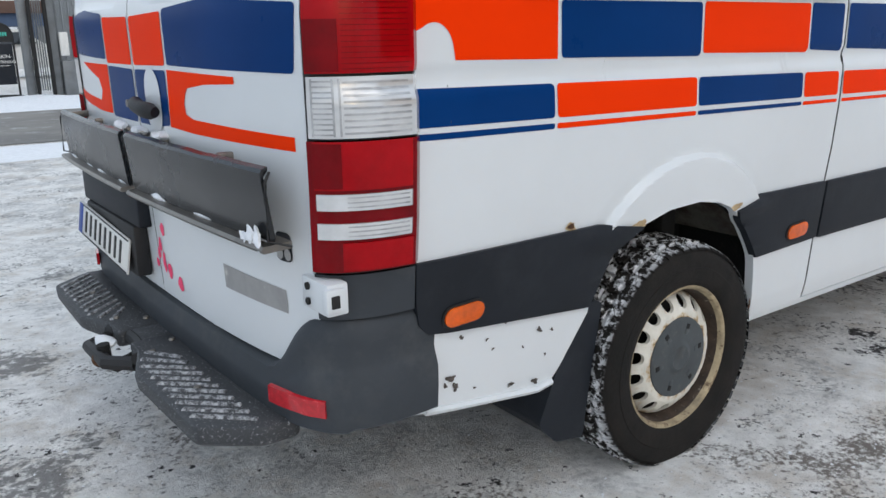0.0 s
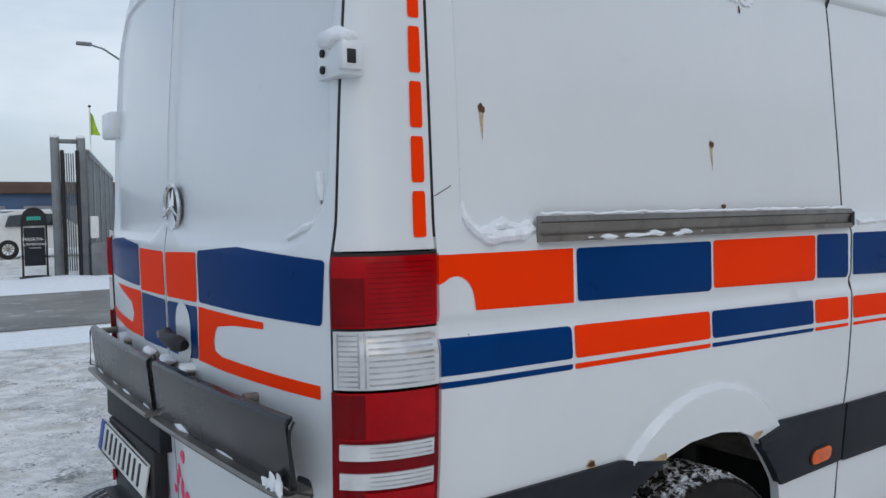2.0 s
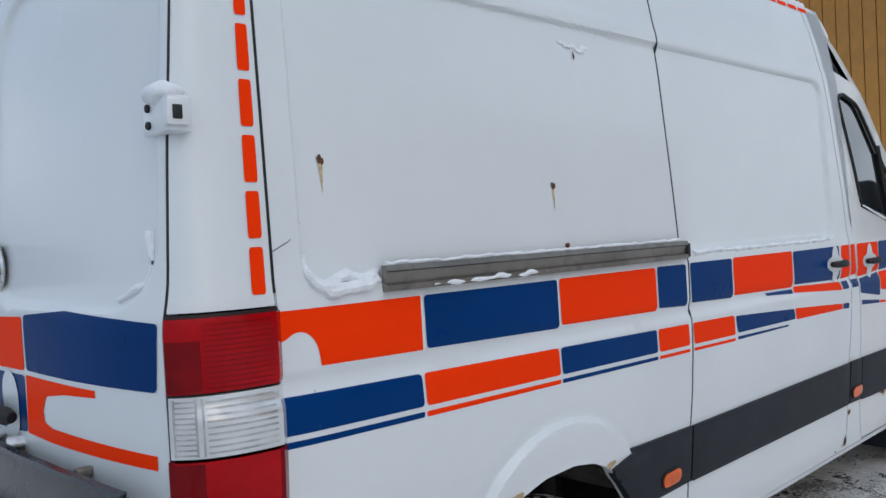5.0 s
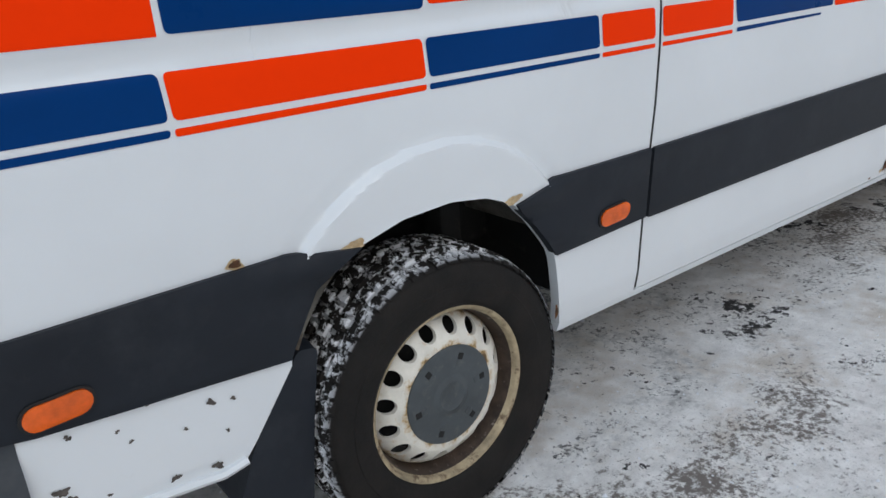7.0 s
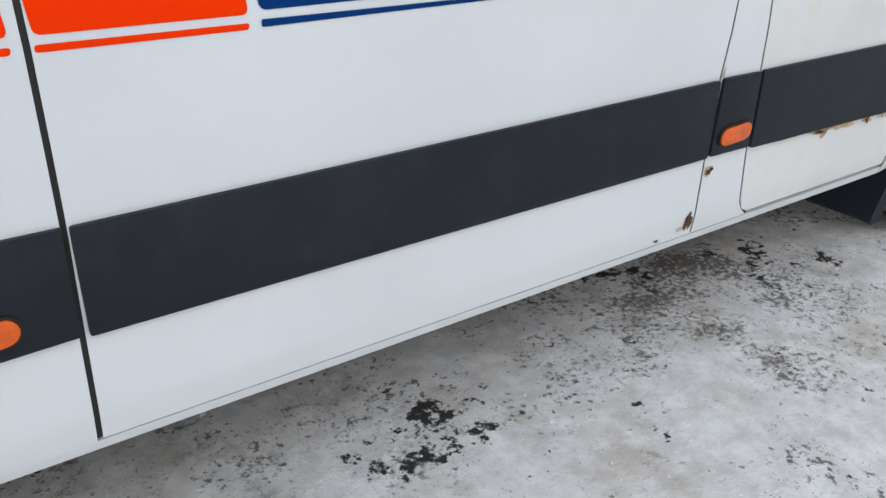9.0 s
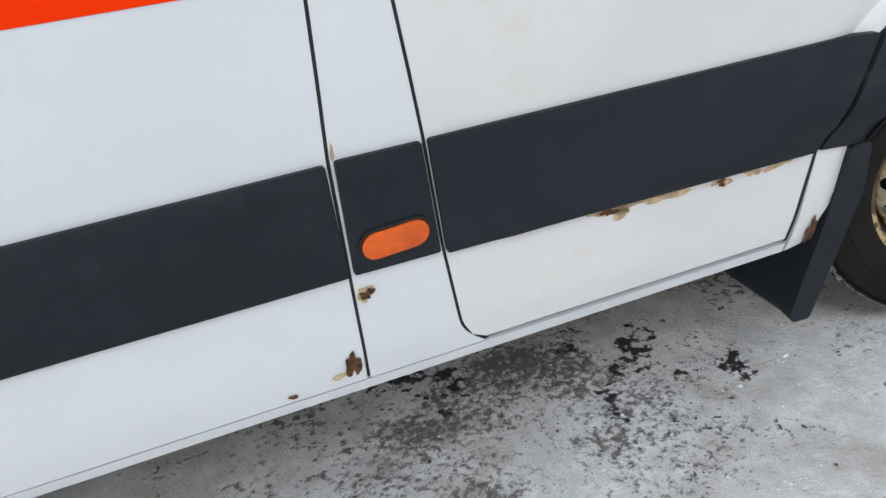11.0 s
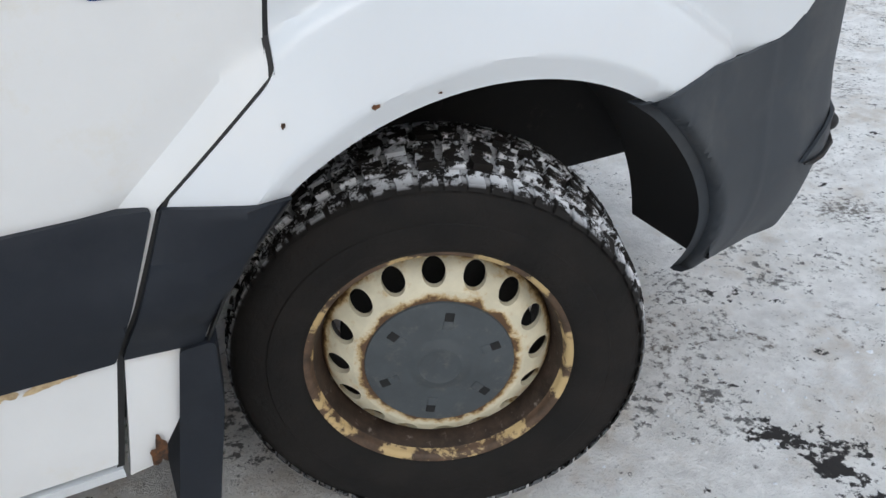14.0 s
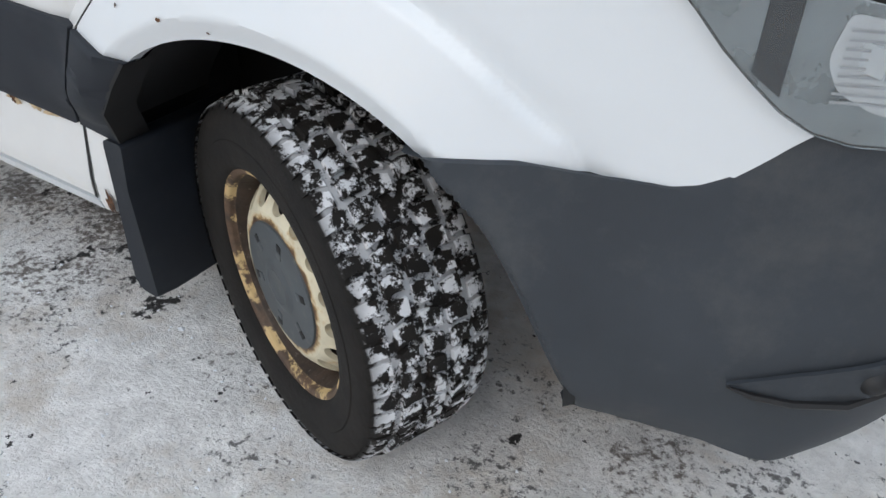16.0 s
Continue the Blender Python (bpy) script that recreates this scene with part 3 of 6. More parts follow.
def build_road():
    bm = bmesh.new()
    n = 60
    rows = []
    for i in range(n + 1):
        x = -70 + 150 * i / n
        rows.append([bm.verts.new((x, y + 0.35 * noise.noise((x * 0.3, y, 1)), 0.006)) for y in (8.8, 10.3, 12.0, 13.6)])
    for a, b in zip(rows, rows[1:]):
        for j in range(3):
            bm.faces.new((a[j], b[j], b[j + 1], a[j + 1]))
    tagged(part("road", bm, SLUSHY), "brown slushy driving lane with wheel tracks in snow", "road", kind="structure")


build_road()


# ---- the van ----
van = tagged(new("van"), "white panel van with blue and orange chequered stripes", "van")

# line of the lower edges
REAR_C, REAR_R = (0.02, 0.405), 0.395
LIPX, LIPZ = smoothed([(-0.385, 0.50), (-0.37, 0.575), (-0.30, 0.705), (-0.21, 0.768), (-0.09, 0.800), (0.04, 0.806), (0.14, 0.790), (0.22, 0.757), (0.30, 0.688), (0.355, 0.622), (0.392, 0.570), (0.412, 0.45), (0.418, 0.355)], -0.385, 0.418, 400, 0.012)


def rear_lip(x):
    return float(np.interp(x, LIPX, LIPZ))


def seam_rear(z):
    """The sliding door's rear edge."""
    return float(np.interp(z, [0.36, 0.79, 1.05, 1.36, 1.40, 1.60, 2.0, 2.2, 2.5], [0.733, 0.748, 0.752, 0.752, 0.735, 0.722, 0.690, 0.676, 0.668]))


def seam_pillar(z):
    """The sliding door's front edge."""
    return float(np.interp(z, [0.36, 0.79, 1.33, 1.6, 2.4], [2.256, 2.254, 2.279, 2.250, 2.10]))


def seam_front(z):
    """The front door's rear edge."""
    return float(np.interp(z, [0.37, 0.385, 0.42, 0.59, 0.79, 1.10, 1.33, 1.52, 2.17, 2.36], [2.485, 2.455, 2.437, 2.419, 2.407, 2.377, 2.350, 2.312, 2.195, 2.16]))

FRONT_C, FRONT_R = (3.742, 0.354), 0.505


def arch_z(x, c, r):
    return c[1] + math.sqrt(max(0.0, r * r - (x - c[0]) ** 2))


def quarter_bottom(x):
    if x < -0.50:
        return 0.415 + (x + 0.93) / 0.43 * -0.05
    if x < -0.365:
        return 0.365 + (x + 0.50) / 0.135 * 0.19
    if x < 0.417:
        return max(rear_lip(x), 0.36)
    return 0.355


WING_X, WING_Z = [3.99, 4.023, 4.07, 4.12, 4.184, 4.217, 4.288, 4.354, 4.384, 4.41, 4.435, 4.473, 4.6], [0.768, 0.776, 0.785, 0.793, 0.803, 0.802, 0.800, 0.804, 0.816, 0.840, 0.865, 0.907, 0.908]


def wing_foot(x):
    """The line where the front wing meets the bumper."""
    return float(np.interp(x, WING_X, WING_Z))


def fender_bottom(x):
    if x < 3.448:
        return float(np.interp(x, [3.30, 3.318, 3.345, 3.40, 3.448], [0.552, 0.555, 0.64, 0.71, 0.764]))
    if x < 4.02:
        return arch_z(x, FRONT_C, FRONT_R)
    return wing_foot(x) - 0.002


def roof_line(x):
    return 2.5 if x < 2.28 else 2.5 - 0.95 * (x - 2.28)


def belt(x):
    """The lower edge of the front door's window."""
    return 1.535 - 0.14 * (x - 2.49) / 0.6


def bonnet_line(x):
    return 1.33 - 0.30 * (x - 3.45)


def spread(lo, hi, step=0.02):
    return list(np.linspace(lo, hi, max(2, int((hi - lo) / step) + 1)))


def arch_columns(lo, hi, c, r):
    xs = {round(v, 4) for v in spread(lo, hi, 0.016)}
    for k in range(0, 49):
        v = c[0] + (r - 0.0005) * math.cos(math.pi * k / 48)
        if lo < v < hi:
            xs.add(round(v, 4))
    return sorted(xs)


quarter = part("rear_side_panel", side_panel(arch_columns(-0.93, 0.733, REAR_C, REAR_R), quarter_bottom, lambda x: 2.5, 250, 1, (lambda z: -0.93, lambda z: seam_rear(z) - 0.005)), WHITE, van)
sliding = part("sliding_door", side_panel(spread(0.739, 2.250), lambda x: 0.362, lambda x: 2.50, 240, 1, (lambda z: seam_rear(z) + 0.005, lambda z: seam_pillar(z) - 0.003)), WHITE, van)
pillar = part("door_pillar", side_panel(spread(2.256, 2.404, 0.012), lambda x: 0.362, lambda x: 2.50, 116, 1, (lambda z: seam_pillar(z) + 0.003, lambda z: seam_front(z) - 0.003)), WHITE, van)
part("sill", side_panel(spread(0.42, 3.16), lambda x: 0.335, lambda x: 0.3585, 4), WHITE, van)


def fdoor_edge(z):
    """The front edge of the front door: upright above, swept back along the flare below."""
    return float(np.interp(z, [0.33, 0.56, 0.78, 0.92, 1.05, 1.4], [3.15, 3.20, 3.295, 3.455, 3.468, 3.47]))


def front_door():
    bm = bmesh.new()
    zs = list(np.linspace(0.372, 1.20, 60))
    us = 40
    cols = []
    for i in range(us):
        col = []
        for z in zs:
            # the lower rear corner is round
            x0 = seam_front(z) + 0.003
            x = x0 + (fdoor_edge(z) - 0.004 - x0) * i / (us - 1)
            col.append((x, float(side_y(x, z)), z))
        for k in range(1, 12):
            x = 2.33 + (3.466 - 2.33) * i / (us - 1)
            z = 1.20 + (belt(x) - 1.20) * k / 11
            x0 = seam_front(z) + 0.003
            x = x0 + (3.466 - x0) * i / (us - 1)
            col.append((x, float(side_y(x, z)), z))
        cols.append(col)
    surface(bm, us, len(cols[0]), lambda i, j: cols[i][j], (0, 1, 0), 0.03)
    # the frame round the window
    outer = [(2.316, 1.53), (2.272, 1.77), (2.229, 2.0), (2.198, 2.17), (2.30, 2.20), (2.55, 2.15), (2.90, 1.87), (3.20, 1.60), (3.40, 1.40)]
    inner = [(2.50, belt(2.50) + 0.002), (2.425, 1.75), (2.32, 2.0), (2.305, 2.07), (2.37, 2.09), (2.55, 2.05), (2.86, 1.77), (3.10, 1.56), (3.25, 1.405)]
    a = [bm.verts.new(on_side(x, z, 0)) for x, z in outer]
    b = [bm.verts.new(on_side(x, z, -0.004)) for x, z in inner]
    c = [bm.verts.new(on_side(x, z, -0.03)) for x, z in inner]
    d = [bm.verts.new(on_side(x, z, -0.03)) for x, z in outer]
    for k in range(len(a) - 1):
        bm.faces.new((a[k], a[k + 1], b[k + 1], b[k]))
        bm.faces.new((b[k], b[k + 1], c[k + 1], c[k]))
        bm.faces.new((a[k], a[k + 1], d[k + 1], d[k]))
    return bm


fdoor = part("front_door", front_door(), YELLOWED, van, "white front door with yellow stains along its lower edge")
glass_poly = [(2.50, belt(2.50)), (2.425, 1.75), (2.32, 2.0), (2.305, 2.07), (2.37, 2.09), (2.55, 2.05), (2.86, 1.77), (3.10, 1.56), (3.25, 1.405)]
part("window_glass", flat_patch(glass_poly, on_side, lift=-0.012), GLASS, fdoor, "dark tinted window glass")
seal = bmesh.new()
tube(seal, [on_side(x, z, 0.0) for x, z in rounded(glass_poly, 0.05) + [rounded(glass_poly, 0.05)[0]]], 0.009, 6)
part("window_seal", seal, RUBBER, fdoor)
bar = bmesh.new()
tube(bar, [on_side(2.93, 1.43, -0.005), on_side(2.82, 1.85, -0.005)], 0.018, 6)
part("window_bar", bar, RUBBER, fdoor)
edge_snow = bmesh.new()
tube(edge_snow, [on_side(2.50 + 0.075 * k, belt(2.50 + 0.075 * k) + 0.006, 0.006) for k in range(6)], [0.004, 0.006, 0.005, 0.007, 0.006, 0.004], 6)
part("snow_line", edge_snow, SNOW, fdoor, "thin snow along the window's edge")


def fender():
    xs = sorted(set(arch_columns(3.30, 4.475, FRONT_C, FRONT_R)))
    bm = bmesh.new()
    rows = 60
    cols = []
    for x in xs:
        lo, hi = fender_bottom(x), bonnet_line(x)
        col = []
        for z in np.linspace(lo, hi, rows):
            xx = max(x, fdoor_edge(z) + 0.003) if x < 3.48 else x
            col.append((xx, float(side_y(xx, z)), float(z)))
        cols.append(col)
    return surface(bm, len(cols), rows, lambda i, j: cols[i][j], (0, 1, 0), 0.03)


front_wing = part("front_wing", fender(), WHITE, van, "white front wing with a flared wheel arch")


# the nose: plan curve from the front arch round to the middle
def nose_plan(u, grow=0.0):
    px = [4.00, 4.15, 4.30, 4.45, 4.60, 4.70, 4.745, 4.76, 4.765]
    py = [0.0, 0.0, 0.0, 0.0, -0.862, -0.73, -0.50, -0.25, 0.0]
    for k in range(4):
        py[k] = float(side_y(px[k], 0.78))
    t = u * 8
    x, y = np.interp(t, range(9), px), np.interp(t, range(9), py)
    return float(x), float(y)


NU = [nose_plan(u) for u in np.linspace(0, 1, 61)]
for _ in range(6):
    NU = [NU[0]] + [((a[0] + 2 * b[0] + c[0]) / 4, (a[1] + 2 * b[1] + c[1]) / 4) for a, b, c in zip(NU, NU[1:], NU[2:])] + [NU[-1]]
NX, NY = [p[0] for p in NU], [p[1] for p in NU]


def bumper_top(x, y):
    return 0.905 if y > -0.86 else wing_foot(x) + 0.003


def front_bumper():
    bm = bmesh.new()
    pts = [p for p in NU if p[0] > 4.36]
    pts = [(x, float(np.interp(x, NX[:34], NY[:34]))) for x in np.arange(3.96, 4.36, 0.009)] + pts
    pts = pts + [(x, -y) for x, y in reversed(pts[:-1])]
    rows = 40
    cols = []
    for i, (x, y) in enumerate(pts):
        ay = -abs(y)
        col = []
        for f in np.linspace(0, 1, rows):
            z = 0.344 + (bumper_top(max(x, 4.022), ay) - 0.344) * f
            # rounded below, with a soft shoulder half way up
            s = 0.006 + 0.010 * float(step01(0.70, 0.60, z)) - 0.085 * max(0.0, (0.57 - z) / 0.226) ** 2
            edge = FRONT_C[0] + math.sqrt(max(0.0, (FRONT_R + 0.001) ** 2 - max(0.0, z - FRONT_C[1]) ** 2))
            at = max(x, edge)
            k = max(0.0, min(1.0, (at - 4.45) / 0.2))
            base = ay if x == at else float(np.interp(at, NX[:34], NY[:34]))
            if at < 4.34:
                base = min(base, float(side_y(at, 0.79)))
            yy = base - s * (1 - k)
            # the edge towards the wheel is rolled in
            roll = max(0.0, 0.018 - (at - edge))
            yy += 0.018 - math.sqrt(max(0.0, 0.018 ** 2 - roll ** 2)) if roll and x == at else 0.0
            if x < edge:
                yy += 0.018 + min(0.012, (edge - x) * 0.8)
            col.append((at + s * k, math.copysign(abs(yy), y) if y else yy * 0, float(z)))
        cols.append(col)
    return surface(bm, len(cols), rows, lambda i, j: cols[i][j], (-0.4, 0.0, 0), 0.06)


nose_bumper = part("front_bumper", front_bumper(), BUMPER, van, "grey plastic front bumper wrapping round the corner", 50)


def nose_panel():
    bm = bmesh.new()
    pts = [p for p in NU if p[0] > 4.478]
    pts = pts + [(x, -y) for x, y in reversed(pts[:-1])]
    rows = 14
    cols = [[(x - 0.03 - 0.25 * max(0.0, z - 0.86), y * 0.965, float(z)) for z in np.linspace(0.892, 1.06, rows)] for x, y in pts]
    return surface(bm, len(cols), rows, lambda i, j: cols[i][j], (-1, 0, 0), 0.03)


part("nose_panel", nose_panel(), WHITE, van)


def bonnet():
    bm = bmesh.new()
    cols = []
    for x in spread(3.42, 4.52, 0.05):
        half = -float(side_y(min(x, 4.49), bonnet_line(x))) - 0.004
        z = bonnet_line(x)
        cols.append([(x, half * v, z + 0.05 * (1 - v * v)) for v in np.linspace(-1, 1, 15)])
    return surface(bm, len(cols), 15, lambda i, j: cols[i][j], (0, 0, -1), 0.03)


part("bonnet", bonnet(), WHITE, van)


def windscreen():
    bm = bmesh.new()
    cols = []
    for x in spread(2.42, 3.44, 0.06):
        z = roof_line(x) - 0.012
        half = -float(side_y(x, z)) - 0.03
        cols.append([(x + 0.10 * (1 - v * v), half * v, z + 0.03 * (1 - v * v)) for v in np.linspace(-1, 1, 13)])
    return surface(bm, len(cols), 13, lambda i, j: cols[i][j], (0, 0, -1), 0.02)


part("windscreen", windscreen(), GLASS, van, "dark raked windscreen")


def a_pillar(flip):
    bm = bmesh.new()
    for x0, x1 in ((2.28, 3.46),):
        rings = []
        for x in spread(x0, x1, 0.05):
            z = roof_line(x)
            y1, y2 = float(side_y(x, z - 0.13)), float(side_y(x, z))
            rings.append([bm.verts.new((x, flip * (y1 + 0.001), z - 0.13)), bm.verts.new((x + 0.004, flip * (y2 - 0.004), z - 0.05)), bm.verts.new((x, flip * (y2 + 0.02), z - 0.004)), bm.verts.new((x, flip * (y2 + 0.07), z - 0.004))])
        for p, q in zip(rings, rings[1:]):
            for k in range(3):
                bm.faces.new((p[k], p[k + 1], q[k + 1], q[k]))
    return bm


for flip in (1, -1):
    part("windscreen_pillar", a_pillar(flip), WHITE, van)


def roof():
    bm = bmesh.new()
    cols = []
    for x in spread(-1.02, 2.44, 0.05):
        half = -float(side_y(min(max(x, -0.93), 2.3), 2.495)) + 0.004 - 0.012 * max(0.0, (-0.93 - x) / 0.09)
        drop = 0.0 + 0.10 * max(0.0, (x - 2.2) / 0.24) ** 2
        cols.append([(x, half * v, 2.497 + 0.135 * (1 - abs(v) ** 2.6) - drop + 0.004 * math.cos(14 * v)) for v in np.linspace(-1, 1, 41)])
    return surface(bm, len(cols), 41, lambda i, j: cols[i][j], (0, 0, -1), 0.03)


part("roof", roof(), WHITE, van, "ribbed white high roof with a dusting of snow")

# left flank, plain
part("left_side_panel", side_panel(arch_columns(-0.93, 2.404, REAR_C, REAR_R), lambda x: quarter_bottom(x) if x < 0.5 else 0.345, lambda x: 2.5, 50, -1), WHITE, van)
part("left_front_door", side_panel(spread(2.41, 3.29, 0.04), lambda x: 0.37, lambda x: min(roof_line(x), 2.3) - 0.01, 40, -1), WHITE, van)
part("left_front_wing", side_panel(arch_columns(3.295, 4.50, FRONT_C, FRONT_R), fender_bottom, bonnet_line, 40, -1), WHITE, van)


def shell():
    """The dark inside: floor pan, arch tubs and inner walls behind the seams."""
    for lo, hi in (((-1.05, -0.85, 0.44), (-0.46, 0.85, 2.34)), ((0.47, -0.89, 0.42), (2.20, 0.89, 2.20)), ((2.36, -0.90, 0.42), (3.22, 0.90, 1.36)), ((-0.46, -0.60, 0.52), (0.47, 0.60, 2.40)),
                   ((-0.46, -0.86, 0.88), (0.47, 0.86, 2.34)), ((3.22, -0.55, 0.45), (4.45, 0.55, 0.98)), ((3.22, -0.86, 0.92), (4.30, 0.86, 1.06)), ((2.36, -0.80, 1.36), (2.62, 0.80, 2.05))):
        part("inner_wall", box(bmesh.new(), lo, hi), INNER, van)


shell()


def arch_liner(c, r, depth, mat, flip, wide=0.02, ahead=0.0, a0=30, rim=-0.945):
    """The curved inside of a wheel arch."""
    bm = bmesh.new()
    n = 40
    a0, a1 = radians(a0), radians(155)
    prof = [(r + 0.006, rim), (r + 0.02, rim + 0.015), (r + wide, rim + 0.045), (r + wide, rim + 0.045 + depth)]
    rings = []
    for i in range(n):
        a = a0 + (a1 - a0) * i / (n - 1)
        more = ahead * float(step01(radians(55), radians(12), a))
        rings.append([bm.verts.new((c[0] + (rr + more) * math.cos(a), flip * y, c[1] + (rr + more) * math.sin(a))) for rr, y in prof])
    for p, q in zip(rings, rings[1:]):
        for k in range(len(prof) - 1):
            bm.faces.new((p[k], p[k + 1], q[k + 1], q[k]))
    return part("wheel_arch_liner", bm, mat, van)


for flip in (1, -1):
    arch_liner(REAR_C, REAR_R, 0.30, LINER, flip, 0.045)
    arch_liner(FRONT_C, FRONT_R, 0.20, BLACK, flip, 0.010, 0.0, 3, -0.945)

# chassis bits seen through the arches
ch = bmesh.new()
for y in (-0.50, 0.50):
    box(ch, (-1.05, y - 0.04, 0.44), (3.2, y + 0.04, 0.56), 0.01)
tube(ch, [(0, -0.74, 0.345), (0, 0.74, 0.345)], 0.045, 12)
part("chassis_frame", ch, INNER, van)
for y in (-0.56, 0.56):
    sp = bmesh.new()
    for k, z in enumerate((0.30, 0.318)):
        tube(sp, [(-0.62 + 0.07 * i, y, z - 0.0 + 0.09 * ((i - 9) / 9) ** 2) for i in range(19)], 0.011, 6)
    part("leaf_spring", sp, INNER, van)
tr = bmesh.new()
box(tr, (0.20, -0.74, 0.56), (0.27, -0.66, 0.80), 0.012)
box(tr, (0.30, -0.80, 0.44), (0.36, -0.60, 0.52), 0.012)
part("shock_absorber", tr, INNER, van)

# rub strips
TRIM_POLYS = [
    (quarter, [(-0.936, 0.795), (-0.36, 0.797), (-0.20, 0.771)] + [(x, rear_lip(x)) for x in (-0.225, -0.25, -0.275, -0.30, -0.325, -0.345, -0.36)] + [(-0.370, 0.570), (-0.845, 0.610), (-0.90, 0.618), (-0.926, 0.645), (-0.934, 0.70)]),
    (quarter, [(0.742, 0.781), (0.375, 0.784), (0.235, 0.750)] + [(x, rear_lip(x)) for x in (0.26, 0.285, 0.31, 0.335, 0.36, 0.38)] + [(0.391, 0.572), (0.740, 0.584)]),
    (sliding, rounded([(0.755, 0.780), (2.247, 0.784), (2.252, 0.581), (0.752, 0.580)], 0.006)),
    (pillar, rounded([(2.262, 0.787), (2.401, 0.785), (2.413, 0.581), (2.262, 0.583)], 0.006)),
    (fdoor, rounded([(2.412, 0.786), (3.284, 0.781), (3.194, 0.560), (2.424, 0.575)], 0.006)),
    (front_wing, [(3.296, 0.781), (3.452, 0.765), (3.40, 0.71), (3.345, 0.64), (3.310, 0.552), (3.204, 0.562)]),
]
for owner, poly in TRIM_POLYS:
    part("rub_strip", flat_patch(poly, on_side, thick=0.03, lift=0.014, bevel=0.005), TRIM, owner, "dark grey plastic rub strip")


def stadium(x, z, half, r, rise=0.003):
    """A long oval with round ends, rising slightly along its length."""
    ends = [(half - r + r * math.cos(a), r * math.sin(a)) for a in np.linspace(-math.pi / 2, math.pi / 2, 9)]
    ring = ends + [(-u, -v) for u, v in ends]
    return [(x + u, z + v + rise * u / half) for u, v in ring]


def marker_lamp(x, z, owner):
    lamp = part("side_marker_lamp", flat_patch(stadium(x, z, 0.063, 0.029), on_side, thick=0.02, lift=0.021, bevel=0.004), RUBBER, owner, "black lamp rim")
    part("lens", flat_patch(stadium(x, z, 0.057, 0.0235), on_side, thick=0.02, lift=0.026, bevel=0.005), AMBER, lamp, "amber plastic lens")


marker_lamp(-0.806, 0.652, quarter)
marker_lamp(0.598, 0.632, quarter)
marker_lamp(2.336, 0.634, pillar)

# rear lower white corner panel edge and sill lip
lip = bmesh.new()
tube(lip, [(x, float(side_y(x, 0.40)) - 0.002, quarter_bottom(x) + 0.004) for x in spread(-0.90, -0.49, 0.05)], 0.010, 6)
part("panel_lip", lip, WHITE, quarter)

# ---- stripes on the side ----
def sticker(owner, poly, mat, r=0.012, lift=0.0016):
    part("stripe_field", flat_patch(rounded(poly, r), on_side, lift=lift), mat, owner)


def scalloped():
    """The first orange field, with a round bite out of its lower rear corner."""
    arc = [(-0.885 + 0.062 * math.cos(a) * 0.8, 1.248 + 0.062 * math.sin(a)) for a in np.linspace(radians(15), radians(125), 9)]
    return [(-0.940, 1.358), (-0.533, 1.357), (-0.531, 1.224), (-0.832, 1.231)] + arc + [(-0.930, 1.292), (-0.942, 1.305)]


part("stripe_field", flat_patch(scalloped(), on_side), ORANGE, quarter)
for owner, x0, x1, mat in ((quarter, -0.522, 0.002, BLUE), (quarter, 0.012, 0.532, ORANGE), (quarter, 0.542, 0.729, BLUE), (sliding, 0.760, 1.070, BLUE), (sliding, 1.081, 1.612, ORANGE)):
    sticker(owner, [(x0, 1.357), (x1, 1.355), (x1 + 0.004, 1.214 - 0.008 * x1), (x0 + 0.004, 1.222 - 0.008 * x0)], mat)
sticker(sliding, [(1.624, 1.352), (2.135, 1.353), (2.145, 1.196), (1.632, 1.211)], BLUE)
sticker(sliding, [(2.165, 1.353), (2.268, 1.353), (2.264, 1.200), (2.160, 1.196)], ORANGE, 0.006)
sticker(sliding, [(1.355, 1.197), (1.610, 1.193), (1.620, 1.174), (1.372, 1.186)], BLUE, 0.006)
sticker(sliding, [(1.628, 1.202), (2.140, 1.184), (2.146, 1.145), (1.630, 1.176)], ORANGE, 0.006)
sticker(sliding, [(2.156, 1.184), (2.232, 1.184), (2.236, 1.145), (2.160, 1.146)], BLUE, 0.006)
for owner, x0, x1, mat in ((quarter, -0.947, -0.544, BLUE), (quarter, -0.535, -0.008, ORANGE), (quarter, 0.001, 0.516, BLUE), (quarter, 0.527, 0.726, ORANGE), (sliding, 0.757, 1.066, ORANGE)):
    s = 0.012 * (x0 + 0.9)
    sticker(owner, [(x0, 1.175 - 0.018 * (x0 + 0.9)), (x1, 1.175 - 0.018 * (x1 + 0.9)), (x1 + 0.006, 1.093 - 0.014 * (x1 + 0.9)), (x0 + 0.006, 1.093 - 0.014 * (x0 + 0.9))], mat)
    sticker(owner, [(x0 + 0.004, 1.080 - 0.014 * (x0 + 0.9)), (x1 + 0.006, 1.080 - 0.014 * (x1 + 0.9)), (x1 + 0.004, 1.066 - 0.012 * (x1 + 0.9)), (x0 + 0.004, 1.066 - 0.012 * (x0 + 0.9))], mat, 0.006)
sticker(sliding, [(1.078, 1.136), (1.606, 1.110), (1.616, 1.066), (1.092, 1.070)], BLUE)
sticker(sliding, [(1.092, 1.056), (1.546, 1.050), (1.546, 1.043), (1.092, 1.044)], BLUE, 0.003)
sticker(sliding, [(1.617, 1.111), (2.145, 1.081), (2.147, 1.055), (1.628, 1.063)], ORANGE, 0.008)
sticker(sliding, [(2.156, 1.080), (2.232, 1.077), (2.232, 1.052), (2.158, 1.054)], BLUE, 0.006)
